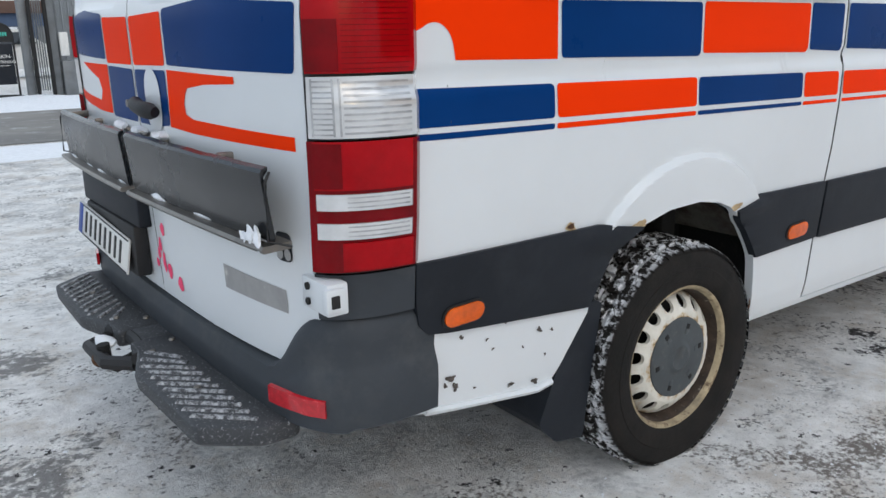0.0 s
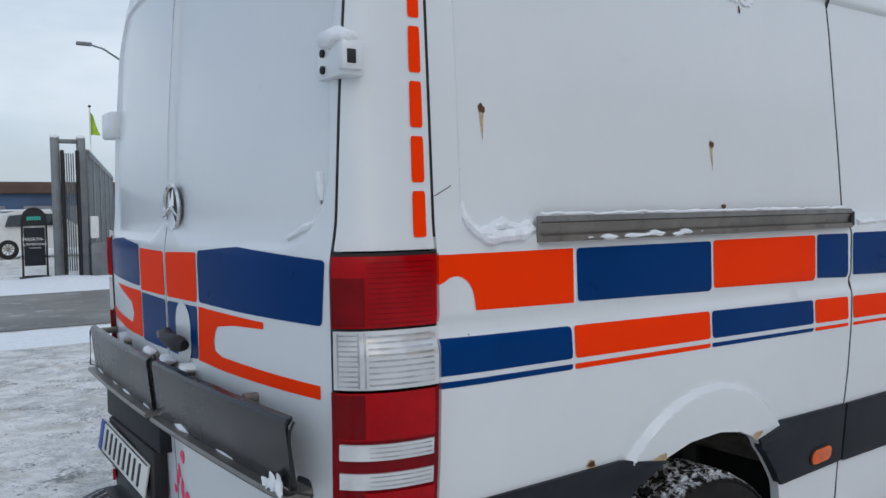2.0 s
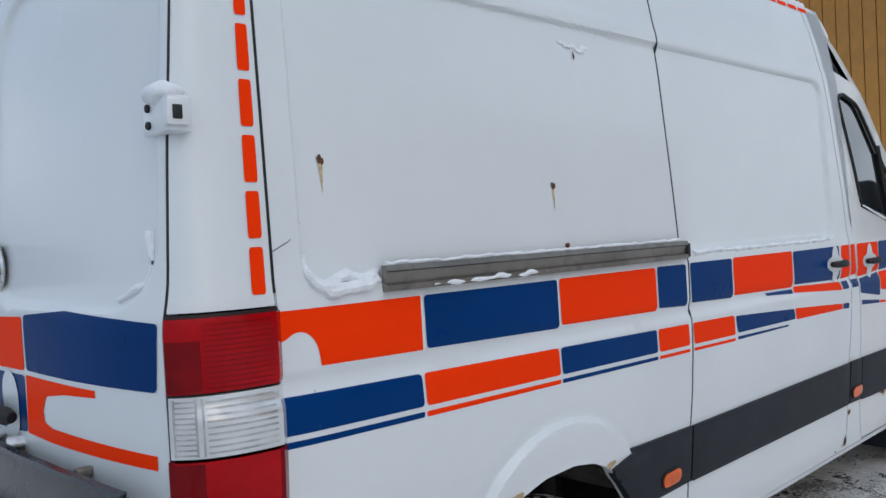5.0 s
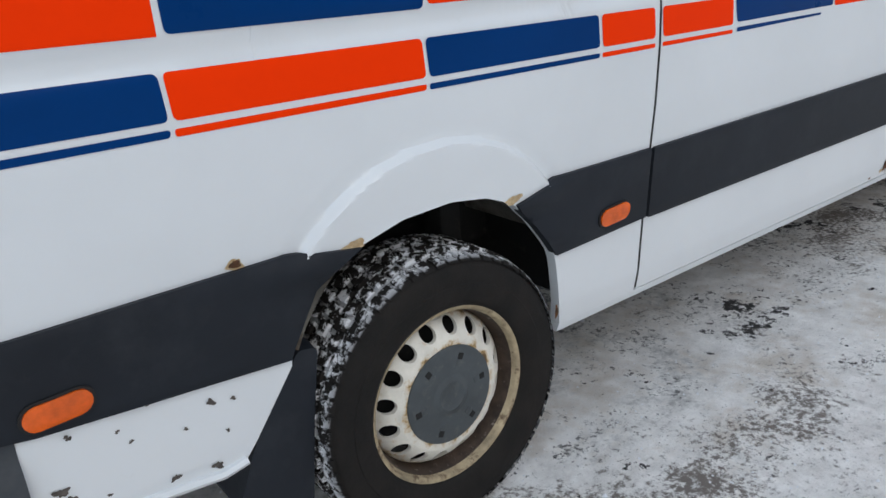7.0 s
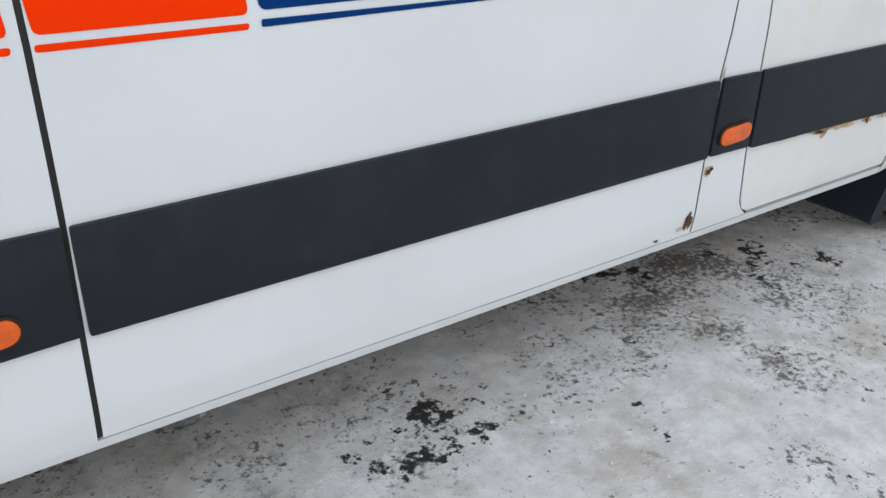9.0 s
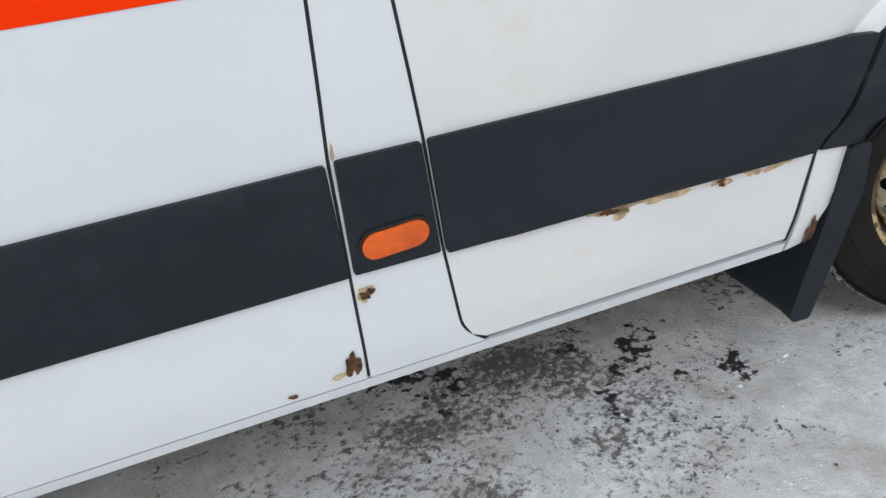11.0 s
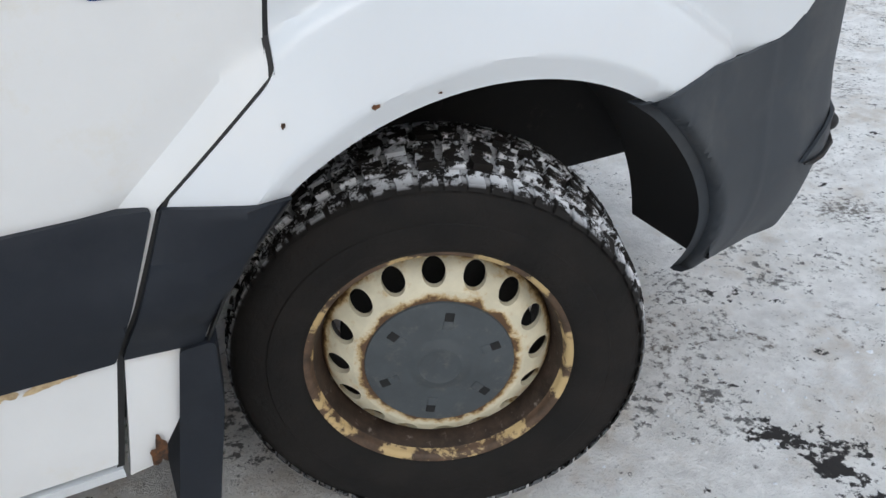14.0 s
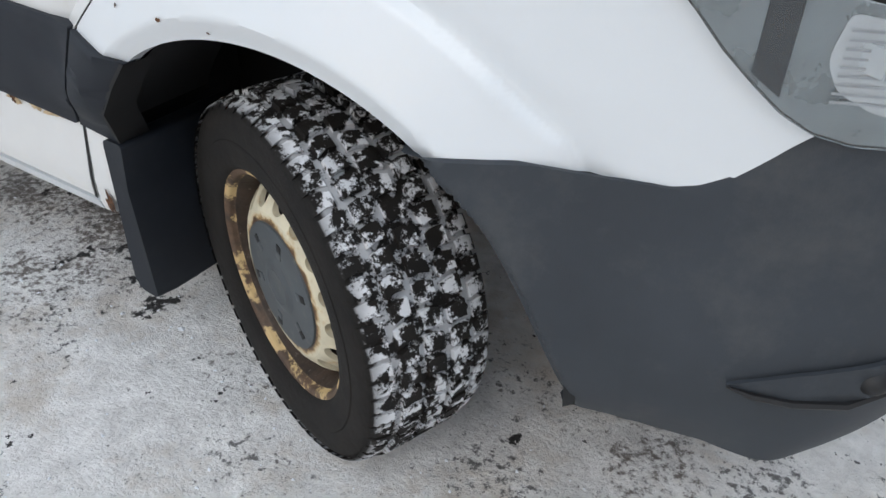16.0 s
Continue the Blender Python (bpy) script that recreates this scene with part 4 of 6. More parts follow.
sticker(pillar, [(2.287, 1.353), (2.336, 1.353), (2.352, 1.205), (2.280, 1.205)], ORANGE, 0.006)
sticker(pillar, [(2.280, 1.184), (2.356, 1.184), (2.364, 1.145), (2.278, 1.145)], BLUE, 0.006)
sticker(fdoor, [(2.366, 1.353), (2.66, 1.353), (2.66, 1.205), (2.376, 1.19)], ORANGE)
sticker(fdoor, [(2.67, 1.353), (2.85, 1.353), (3.16, 1.32), (3.22, 1.22), (2.67, 1.205)], BLUE)
sticker(fdoor, [(2.382, 1.180), (2.66, 1.195), (2.66, 1.075), (2.39, 1.11)], BLUE)
sticker(fdoor, [(2.67, 1.195), (3.24, 1.205), (3.252, 1.043), (2.67, 1.106)], ORANGE)
sticker(fdoor, [(2.40, 1.075), (2.645, 1.053), (2.645, 1.038), (2.40, 1.052)], BLUE, 0.004)
sticker(fdoor, [(2.655, 1.052), (2.745, 1.044), (2.745, 1.034), (2.655, 1.038)], ORANGE, 0.003)
sticker(fdoor, [(3.266, 1.20), (3.458, 1.20), (3.458, 1.030), (3.268, 1.033)], BLUE)
sticker(front_wing, [(3.484, 1.20), (3.80, 1.18), (3.80, 1.018), (3.484, 1.026)], BLUE)
sticker(front_wing, [(3.815, 1.18), (4.10, 1.115), (4.296, 1.046), (4.290, 1.038), (3.815, 1.036)], ORANGE)
# upright row of dashes on the rear corner, and along the roof's edge
for k in range(27):
    x = -0.84 + 0.112 * k
    sticker(quarter if x < 0.66 else van, [(x, 2.468), (x + 0.094, 2.468), (x + 0.094, 2.492), (x, 2.492)], ORANGE, 0.006)

# ---- rail of the sliding door ----
rail = bmesh.new()
prof = [(1.437, 0.000), (1.437, 0.020), (1.424, 0.024), (1.420, 0.016), (1.394, 0.010), (1.390, 0.022), (1.376, 0.024), (1.374, 0.0)]
ends = []
for x in (-0.647, 0.722):
    ends.append([rail.verts.new((x, -0.984 - o, z)) for z, o in prof])
for k in range(len(prof) - 1):
    rail.faces.new((ends[0][k], ends[0][k + 1], ends[1][k + 1], ends[1][k]))
rail.faces.new(ends[0])
rail.faces.new(ends[1])
railob = part("door_rail", rail, STEEL, quarter, "bare aluminium sliding door rail", 20)
endcap = bmesh.new()
box(endcap, (0.722, -1.004, 1.380), (0.744, -0.97, 1.428), 0.003)
part("rail_end", endcap, BLACK, railob)


# ---- handles ----
def door_handle(x, z, owner, place, turn):
    """A recessed cup, a shield on it and the grip."""
    ring = [(x + (0.068 + 0.018 * math.cos(4 * a)) * 1.15 * math.cos(a), z + (0.068 + 0.018 * math.cos(4 * a)) * math.sin(a)) for a in np.linspace(0, 2 * math.pi, 40)[:-1]]
    cup = part("handle_cup", flat_patch(ring, place, lift=0.0035), WHITE, owner, "white cut-out round the handle")
    bm = bmesh.new()
    pts = [Vector(place(x - 0.075 + 0.15 * k / 8, z, 0.018 + 0.022 * math.sin(math.pi * k / 8))) for k in range(9)]
    tube(bm, pts, [0.013, 0.015, 0.016, 0.016, 0.017, 0.018, 0.019, 0.018, 0.013], 10)
    part("handle", bm, BLACK, cup, "black plastic grip")


door_handle(2.085, 1.272, sliding, on_side, 0)
door_handle(2.535, 1.262, fdoor, on_side, 0)


# ---- rear of the van ----
def door_right_edge(z):
    """Half width of the rear doors at z."""
    return float(np.interp(z, [0.50, 0.56, 0.60, 0.66, 0.78, 1.0, 1.7, 2.3, 2.45], [0.83, 0.868, 0.880, 0.884, 0.876, 0.888, 0.903, 0.90, 0.86]))


def rear_door(sign):
    bm = bmesh.new()
    zs = list(np.linspace(0.545, 2.50, 210))
    us = 84
    cols = []
    for i in range(us):
        col = []
        for z in zs:
            y0, y1 = 0.004, door_right_edge(z)
            y = sign * (y0 + (y1 - y0) * i / (us - 1))
            crown = 0.125 * (1 - min(1.0, abs(y) / 0.87) ** 2.6)
            z = z + crown * max(0.0, (z - 2.1) / 0.4) ** 2
            col.append((float(rear_x(y, z)), y, z))
        cols.append(col)
    return surface(bm, us, len(zs), lambda i, j: cols[i][j], (1, 0, 0), 0.03)


rdoor = part("rear_door", rear_door(-1), WHITE, van, "white rear door with a blue and orange stripe")
ldoor = part("rear_door", rear_door(1), WHITE, van, "white rear door with a blue and orange stripe")


def corner_point(u, z, flip, lift=0.0):
    """The rear corner between door and side: u from 0 (door) to 1 (side)."""
    u = float(u)
    y0 = -door_right_edge(max(z, 0.80)) - 0.010
    a = Vector((float(rear_x(y0, z)), y0))
    c = Vector((-0.938, float(side_y(-0.938, z))))
    b = Vector((a.x * 0.80 + c.x * 0.20, c.y - 0.002))
    p = (1 - u) ** 2 * a + 2 * u * (1 - u) * b + u * u * c
    t = (2 * (1 - u) * (b - a) + 2 * u * (c - b)).normalized()
    p = p + Vector((-abs(t.y) if t.y < 0 else -abs(t.y), -t.x)) * lift
    return (p.x, flip * p.y, z)


def corner_panel(flip, z0, z1, rows, lift=0.0, u0=0.0, u1=1.0):
    bm = bmesh.new()
    cols = [[corner_point(u, float(z), flip, lift) for z in np.linspace(z0, z1, rows)] for u in np.linspace(u0, u1, 17)]
    return surface(bm, 17, rows, lambda i, j: cols[i][j], (0.7, flip * 0.7, 0), 0.02 + lift)


for k in range(9):
    z = 1.398 + 0.1165 * k
    part("stripe_dash", flat_patch(rounded([(0.835, z), (0.948, z), (0.948, z + 0.098), (0.835, z + 0.098)], 0.014), lambda u, v, lift: corner_point(u, v, 1, lift), lift=0.002), ORANGE, van)
for flip in (1, -1):
    part("rear_pillar", corner_panel(flip, 1.372, 2.49, 40), WHITE, van)
    part("rear_corner_cap", corner_panel(flip, 0.690, 0.792, 6, 0.008), BUMPER, van)

    body = part("tail_lamp", corner_panel(flip, 0.796, 1.368, 20, 0.006), BLACK, van, "tall tail lamp with red and clear lenses")
    for z0, z1, mat, name, inset in ((1.214, 1.362, RED, "red_lens", 0.05), (1.086, 1.208, CLEAR, "clear_lens", 0.06), (0.802, 1.080, DARKRED, "dark_red_lens", 0.03)):
        part(name, corner_panel(flip, z0, z1, 14, 0.022, inset, 0.97), mat, body)
    part("red_lens", corner_panel(flip, 0.980, 1.080, 8, 0.026, 0.10, 0.93), RED, body)
    part("red_lens", corner_panel(flip, 0.806, 0.868, 8, 0.026, 0.35, 0.94), RED, body)
    for z0, z1 in ((0.938, 0.972), (0.876, 0.910)):
        part("clear_lens", corner_panel(flip, z0, z1, 5, 0.028, 0.12, 0.92), CLEAR, body)
    part("dark_red_lens", corner_panel(flip, 1.218, 1.318, 6, 0.0245, 0.06, 0.37), DARKRED, body)
    part("dark_red_lens", corner_panel(flip, 0.984, 1.076, 6, 0.0275, 0.10, 0.36), DARKRED, body)
    # ribs across the clear lenses, their shading painted grey
    for z0 in (0.944, 0.954, 0.964, 0.882, 0.892, 0.902):
        part("lens_rib", corner_panel(flip, z0, z0 + 0.003, 3, 0.0295, 0.40, 0.90), RIBSHADE, body)
    for u0 in (0.10, 0.30, 0.36):
        part("lens_rib", corner_panel(flip, 1.090, 1.204, 4, 0.0238, u0, u0 + 0.018), RIBSHADE, body)
    for k in range(11):
        part("lens_rib", corner_panel(flip, 1.092 + 0.0105 * k, 1.0955 + 0.0105 * k, 3, 0.0232, 0.10, 0.30), RIBSHADE, body)
    for k in range(9):
        part("lens_rib", corner_panel(flip, 1.094 + 0.0125 * k, 1.0985 + 0.0125 * k, 3, 0.0235, 0.40, 0.93), RIBSHADE, body)
    for k in range(13):
        part("lens_rib", corner_panel(flip, 1.222 + 0.0105 * k, 1.2235 + 0.0105 * k, 3, 0.0232, 0.40, 0.93), DARKRED, body)


def hinge(z, snowy=False):
    x = float(rear_x(-0.89, z))
    bm = bmesh.new()
    box(bm, (x - 0.022, -0.965, z - 0.036), (x + 0.03, -0.85, z + 0.036), 0.006)
    h = part("hinge", bm, WHITE, van, "white steel door hinge")
    kn = bmesh.new()
    box(kn, (x - 0.029, -0.976, z - 0.026), (x + 0.02, -0.952, z + 0.028), 0.006)
    part("knuckle", kn, WHITE, h)
    blk = bmesh.new()
    box(blk, (x - 0.018, -0.979, z - 0.014), (x + 0.002, -0.973, z + 0.014), 0.002)
    part("rubber_stop", blk, BLACK, h)
    for dz in (0.017, -0.017):
        bo = bmesh.new()
        revolve(bo, [(0.0, -0.003), (0.0085, -0.003), (0.0085, 0.004), (0.0, 0.004)], 12)
        bmesh.ops.transform(bo, matrix=pose(x - 0.023, -0.882, z + dz, 0, 0, 90), verts=bo.verts)
        part("bolt", bo, HOLEMETAL, h)
    if snowy:
        sn = bmesh.new()
        bmesh.ops.create_icosphere(sn, subdivisions=3, radius=1.0, matrix=Matrix.LocRotScale((x - 0.005, -0.91, z + 0.043), None, (0.032, 0.06, 0.024)))
        for v in sn.verts:
            v.co += 0.006 * Vector(noise.noise_vector(v.co * 40))
        part("snow_cap", sn, SNOW, h)


hinge(1.765, True)
hinge(0.750)
lh = bmesh.new()
box(lh, (float(rear_x(0.87, 1.79)) - 0.03, 0.84, 1.74), (float(rear_x(0.87, 1.79)) + 0.02, 0.97, 1.84), 0.01)
part("hinge", lh, WHITE, van, "white steel door hinge")


def rear_sticker(owner, poly, mat, r=0.012):
    part("stripe_field", flat_patch(rounded(poly, r), on_rear), mat, owner)


# fields on the rear doors (y, z)
rear_sticker(rdoor, [(-0.282, 1.355), (-0.52, 1.372), (-0.884, 1.352), (-0.868, 1.212), (-0.55, 1.214), (-0.282, 1.218)], BLUE)
rear_sticker(rdoor, [(-0.012, 1.342), (-0.270, 1.350), (-0.266, 1.216), (-0.012, 1.212)], ORANGE)
rear_sticker(rdoor, [(-0.012, 1.200), (-0.262, 1.204), (-0.258, 1.062), (-0.14, 1.052), (-0.012, 1.052)], BLUE)
part("stripe_field", flat_patch([(-0.276, 1.206), (-0.645, 1.200), (-0.645, 1.184), (-0.50, 1.178), (-0.40, 1.165)] + [(-0.385, 1.150), (-0.372, 1.125), (-0.378, 1.100)] + [(-0.42, 1.090), (-0.855, 1.082), (-0.855, 1.052), (-0.42, 1.055), (-0.262, 1.060)], on_rear), ORANGE, rdoor)
rear_sticker(ldoor, [(0.010, 1.342), (0.262, 1.345), (0.262, 1.212), (0.010, 1.212)], ORANGE)
rear_sticker(ldoor, [(0.276, 1.355), (0.52, 1.372), (0.884, 1.352), (0.872, 1.232), (0.276, 1.222)], BLUE)
rear_sticker(ldoor, [(0.010, 1.200), (0.255, 1.204), (0.255, 1.052), (0.010, 1.052)], BLUE)
part("stripe_field", flat_patch([(0.268, 1.206), (0.655, 1.206), (0.50, 1.178), (0.40, 1.160), (0.372, 1.125), (0.40, 1.092), (0.862, 1.108), (0.862, 1.078), (0.42, 1.058), (0.268, 1.058)], on_rear), ORANGE, ldoor)

# the handle and its white shield
shield = [(-0.150 + 0.075 * math.cos(a) * (0.8 + 0.2 * abs(math.sin(a))), 1.120 + 0.088 * math.sin(a)) for a in np.linspace(0, 2 * math.pi, 32)[:-1]]
cup = part("handle_cup", flat_patch(shield, on_rear, lift=0.0035), WHITE, rdoor)
grip = bmesh.new()
tube(grip, [on_rear(-0.060 - 0.02 * k, 1.112 - 0.002 * k, 0.024 + 0.014 * math.sin(math.pi * k / 8)) for k in range(9)], [0.018, 0.021, 0.021, 0.020, 0.020, 0.021, 0.023, 0.022, 0.014], 12)
part("handle", grip, BLACK, cup, "black plastic grip with a key barrel")
keyhole = bmesh.new()
bmesh.ops.create_cone(keyhole, cap_ends=True, segments=16, radius1=0.011, radius2=0.009, depth=0.012, matrix=Matrix.Translation(on_rear(-0.065, 1.112, 0.043)) @ pose(0, 0, 0, 0, 90, 0))
part("key_barrel", keyhole, STEEL, cup)

# the round badge
badge = bmesh.new()
revolve(badge, [(0.0, 0.0), (0.060, 0.0), (0.060, -0.006), (0.0, -0.006)], 40)
bmesh.ops.transform(badge, matrix=Matrix.Translation(on_rear(-0.045, 1.470, 0.004)) @ pose(0, 0, 0, 0, 0, -90), verts=badge.verts)
bd = part("badge", badge, BLACK, rdoor, "round chrome-rimmed badge")
rim_b = bmesh.new()
bmesh.ops.transform(revolve(rim_b, [(0.057, -0.004), (0.066, -0.010), (0.072, -0.004), (0.066, 0.002)], 40, True), matrix=Matrix.Translation(on_rear(-0.045, 1.470, 0.010)) @ pose(0, 0, 0, 0, 0, -90), verts=rim_b.verts)
part("badge_ring", rim_b, CHROME, bd)
arms = bmesh.new()
for k in range(3):
    a = radians(90 + 120 * k)
    tube(arms, [on_rear(-0.045, 1.470, 0.012), on_rear(-0.045 + 0.058 * math.cos(a), 1.470 + 0.058 * math.sin(a), 0.012)], [0.010, 0.002], 6)
part("badge_arm", arms, CHROME, bd)


# the loading bar: two folded black plates on brackets
def bar_plate(y0, y1, name, label):
    bm = bmesh.new()
    yc = [(y, ) for y in np.linspace(y0, y1, 24)]
    prof = [(-0.014, 1.040), (-0.027, 1.036), (-0.032, 1.028), (-0.018, 0.885), (-0.012, 0.872), (-0.006, 0.885), (-0.024, 1.020), (-0.014, 1.032)]
    rings = []
    for (y,) in yc:
        x0 = -1.235 + 0.03 * (abs(y) / 0.9) ** 2
        rings.append([bm.verts.new((x0 + o, y, z - 0.010 + 0.003 * noise.noise((y * 9, z * 9, 2)))) for o, z in prof])
    k = len(prof)
    for p, q in zip(rings, rings[1:]):
        for j in range(k):
            bm.faces.new((p[j], p[(j + 1) % k], q[(j + 1) % k], q[j]))
    bm.faces.new(rings[0])
    bm.faces.new(rings[-1])
    return part(name, bm, FLAP, van, label, 25)


bars = [bar_plate(-0.012, -0.862, "loading_flap", "folded black steel loading flap with worn edges"), bar_plate(0.045, 0.888, "loading_flap", "folded black steel loading flap with worn edges")]
for (y0, y1), owner in (((-0.012, -0.868), bars[0]), ((0.045, 0.92), bars[1])):
    tray = bmesh.new()
    lo, hi = min(y0, y1), max(y0, y1)
    rings = []
    for y in np.linspace(lo, hi, 24):
        x0 = -1.228 + 0.03 * (abs(y) / 0.9) ** 2
        rings.append([tray.verts.new((x0 + o, y, z)) for o, z in ((0.02, 0.868), (-0.045, 0.864), (-0.050, 0.856), (-0.045, 0.849), (0.02, 0.852))])
    for p, q in zip(rings, rings[1:]):
        for j in range(5):
            tray.faces.new((p[j], p[(j + 1) % 5], q[(j + 1) % 5], q[j]))
    tray.faces.new(rings[0])
    tray.faces.new(rings[-1])
    part("flap_tray", tray, STEEL, owner, "bent bare metal lower edge")
    crust = bmesh.new()
    pts, rad = [], []
    for y in np.linspace(lo + 0.03, hi - 0.05, 40):
        pts.append((-1.242 + 0.03 * (abs(y) / 0.9) ** 2 + 0.006 * noise.noise((y * 12, 0, 0)), y, 0.870))
        rad.append(max(0.002, 0.008 + 0.012 * noise.noise((y * 7, 3, 1))))
    tube(crust, pts, rad, 7)
    part("snow_crust", crust, SNOW, owner, "snow caught on the edge")
    rod = bmesh.new()
    yy = y1 + (-0.002 if y1 < 0 else 0.002)
    tube(rod, [(-1.222, yy, 1.02), (-1.232, yy, 1.0), (-1.235, yy, 0.875), (-1.19, yy - 0.02, 0.862)], 0.003, 6)
    part("flap_rod", rod, BLACK, owner)
for y in (-0.03, -0.21, -0.60, 0.10, 0.45, 0.78):
    br = bmesh.new()
    box(br, (-1.225, y - 0.010, 1.008), (-1.15, y + 0.010, 1.030), 0.004)
    part("bracket", br, STEEL, bars[0] if y < 0 else bars[1])
for y, s in ((-0.05, 1.0), (-0.215, 0.9), (0.14, 0.9)):
    sn = bmesh.new()
    bmesh.ops.create_icosphere(sn, subdivisions=2, radius=1.0, matrix=Matrix.LocRotScale((-1.228, y, 1.034), None, (0.022 * s, 0.040 * s, 0.013 * s)))
    for v in sn.verts:
        v.co += 0.012 * Vector(noise.noise_vector(v.co * 34))
    part("snow_cap", sn, SNOW, bars[0] if y < 0 else bars[1])
lump = bmesh.new()
bmesh.ops.create_icosphere(lump, subdivisions=4, radius=1.0, matrix=Matrix.LocRotScale((-1.244, -0.80, 0.878), None, (0.005, 0.055, 0.020)))
for v in lump.verts:
    v.co += Vector((0.006, 0.03, 0.026)) * noise.noise(v.co * 30) + 0.006 * Vector(noise.noise_vector(v.co * 90))
part("snow_lump", lump, SNOW, bars[0])

# dark panel above the plate, the loose plate
dk = bmesh.new()
box(dk, (-1.240, 0.03, 0.735), (-1.19, 0.66, 0.845), 0.01)
lampbar = part("plate_lamp_panel", dk, TRIM, ldoor, "dark panel over the number plate")
hold = bmesh.new()
box(hold, (-1.245, 0.08, 0.575), (-1.20, 0.62, 0.735), 0.008)
part("plate_holder", hold, BLACK, ldoor)
PT = Matrix.Translation((-1.262, 0.375, 0.655)) @ pose(0, 0, 0, 5, 8, 2)
number_plate = bmesh.new()
box(number_plate, (-0.004, -0.26, -0.056), (0.004, 0.26, 0.056), 0.003, PT)
npl = part("number_plate", number_plate, PLATE, van, "loose white number plate with a blue end")
be = bmesh.new()
box(be, (-0.0065, 0.218, -0.052), (0.0, 0.256, 0.052), 0.001, PT)
part("plate_end", be, PLATEBLUE, npl)
for k in range(8):
    ch = bmesh.new()
    box(ch, (-0.0065, 0.165 - 0.052 * k, -0.036), (0.0, 0.182 - 0.052 * k, 0.036), 0.0005, PT)
    part("plate_bar", ch, BLACK, npl)
for s in (-1, 1):
    fr = bmesh.new()
    box(fr, (-0.0062, -0.256, s * 0.051 - 0.002), (0.0, 0.216, s * 0.051 + 0.002), 0.0003, PT)
    part("plate_border", fr, BLACK, npl)

# pink marks, tape, small oval sticker
for y, z, a, b in ((-0.105, 0.742, 0.013, 0.020), (-0.065, 0.690, 0.010, 0.022), (-0.045, 0.660, 0.010, 0.018), (-0.085, 0.640, 0.010, 0.032), (-0.125, 0.620, 0.014, 0.024), (-0.02, 0.625, 0.011, 0.014), (-0.205, 0.600, 0.016, 0.022)):
    ring = [(y + 0.035 + 1.3 * a * math.cos(t) * (1 + 0.2 * math.sin(3 * t + y * 50)), z + 0.006 + b * math.sin(t)) for t in np.linspace(0, 2 * math.pi, 18)[:-1]]
    part("paint_mark", flat_patch(ring, on_rear, lift=0.0015), PINK, rdoor, "pink spray paint dab")
part("tape_strip", flat_patch([(-0.495, 0.738), (-0.775, 0.730), (-0.775, 0.674), (-0.495, 0.676)], on_rear, lift=0.0018), TAPE, rdoor, "worn grey tape")
part("oval_sticker", flat_patch(rounded([(-0.755, 0.868), (-0.812, 0.868), (-0.812, 0.800), (-0.755, 0.800)], 0.018), on_rear, lift=0.0018), TRIM, rdoor, "small grey sticker with two round fields")
for y in (-0.769, -0.797):
    part("sticker_disc", flat_patch([(y + 0.012 * math.cos(t), 0.818 + 0.014 * math.sin(t)) for t in np.linspace(0, 2 * math.pi, 14)[:-1]], on_rear, lift=0.0032), TAPE, rdoor)


# ---- rear bumper ----
def bumper_plan():
    pts = [(-0.885, -0.968), (-0.98, -0.972), (-1.07, -0.962), (-1.13, -0.925), (-1.170, -0.86), (-1.19, -0.76), (-1.20, -0.60), (-1.205, -0.30), (-1.207, 0.0)]
    for _ in range(2):
        out = [pts[0]]
        for a, b in zip(pts, pts[1:]):
            out += [(a[0] * 0.75 + b[0] * 0.25, a[1] * 0.75 + b[1] * 0.25), (a[0] * 0.25 + b[0] * 0.75, a[1] * 0.25 + b[1] * 0.75)]
        pts = out + [pts[-1]]
    return pts + [(x, -y) for x, y in reversed(pts[:-1])]


def rear_bumper():
    bm = bmesh.new()
    cols = []
    for x, y in bumper_plan():
        corner = float(step01(0.70, 0.90, abs(y)))
        top = 0.535 + 0.15 * corner
        nrm = Vector((0.0, math.copysign(1, y))) if abs(y) > 0.94 else Vector((-1.0, math.copysign(corner, y) if y else 0)).normalized()
        col = []
        low = 0.425 if abs(y) > 0.94 else 0.415
        for k, (f, o) in enumerate(((0.0, -0.03), (0.03, 0.0), (0.25, 0.004), (0.45, 0.004), (0.55, 0.004 - 0.010 * corner), (0.62, 0.002 - 0.014 * corner), (0.8, -0.006), (0.93, -0.010), (1.0, -0.022))):
            col.append((x + nrm.x * o, y + nrm.y * o, low + (top - low) * f))
        # the ledge runs in under the door
        col.append((x - nrm.x * 0.05, y - nrm.y * 0.05, top + 0.006 * (1 - corner)))
        col.append((x - nrm.x * 0.10, y - nrm.y * 0.10, top + 0.012 * (1 - corner)))
        cols.append(col)
    return surface(bm, len(cols), len(cols[0]), lambda i, j: cols[i][j], (0.3, 0, 0), 0.02)


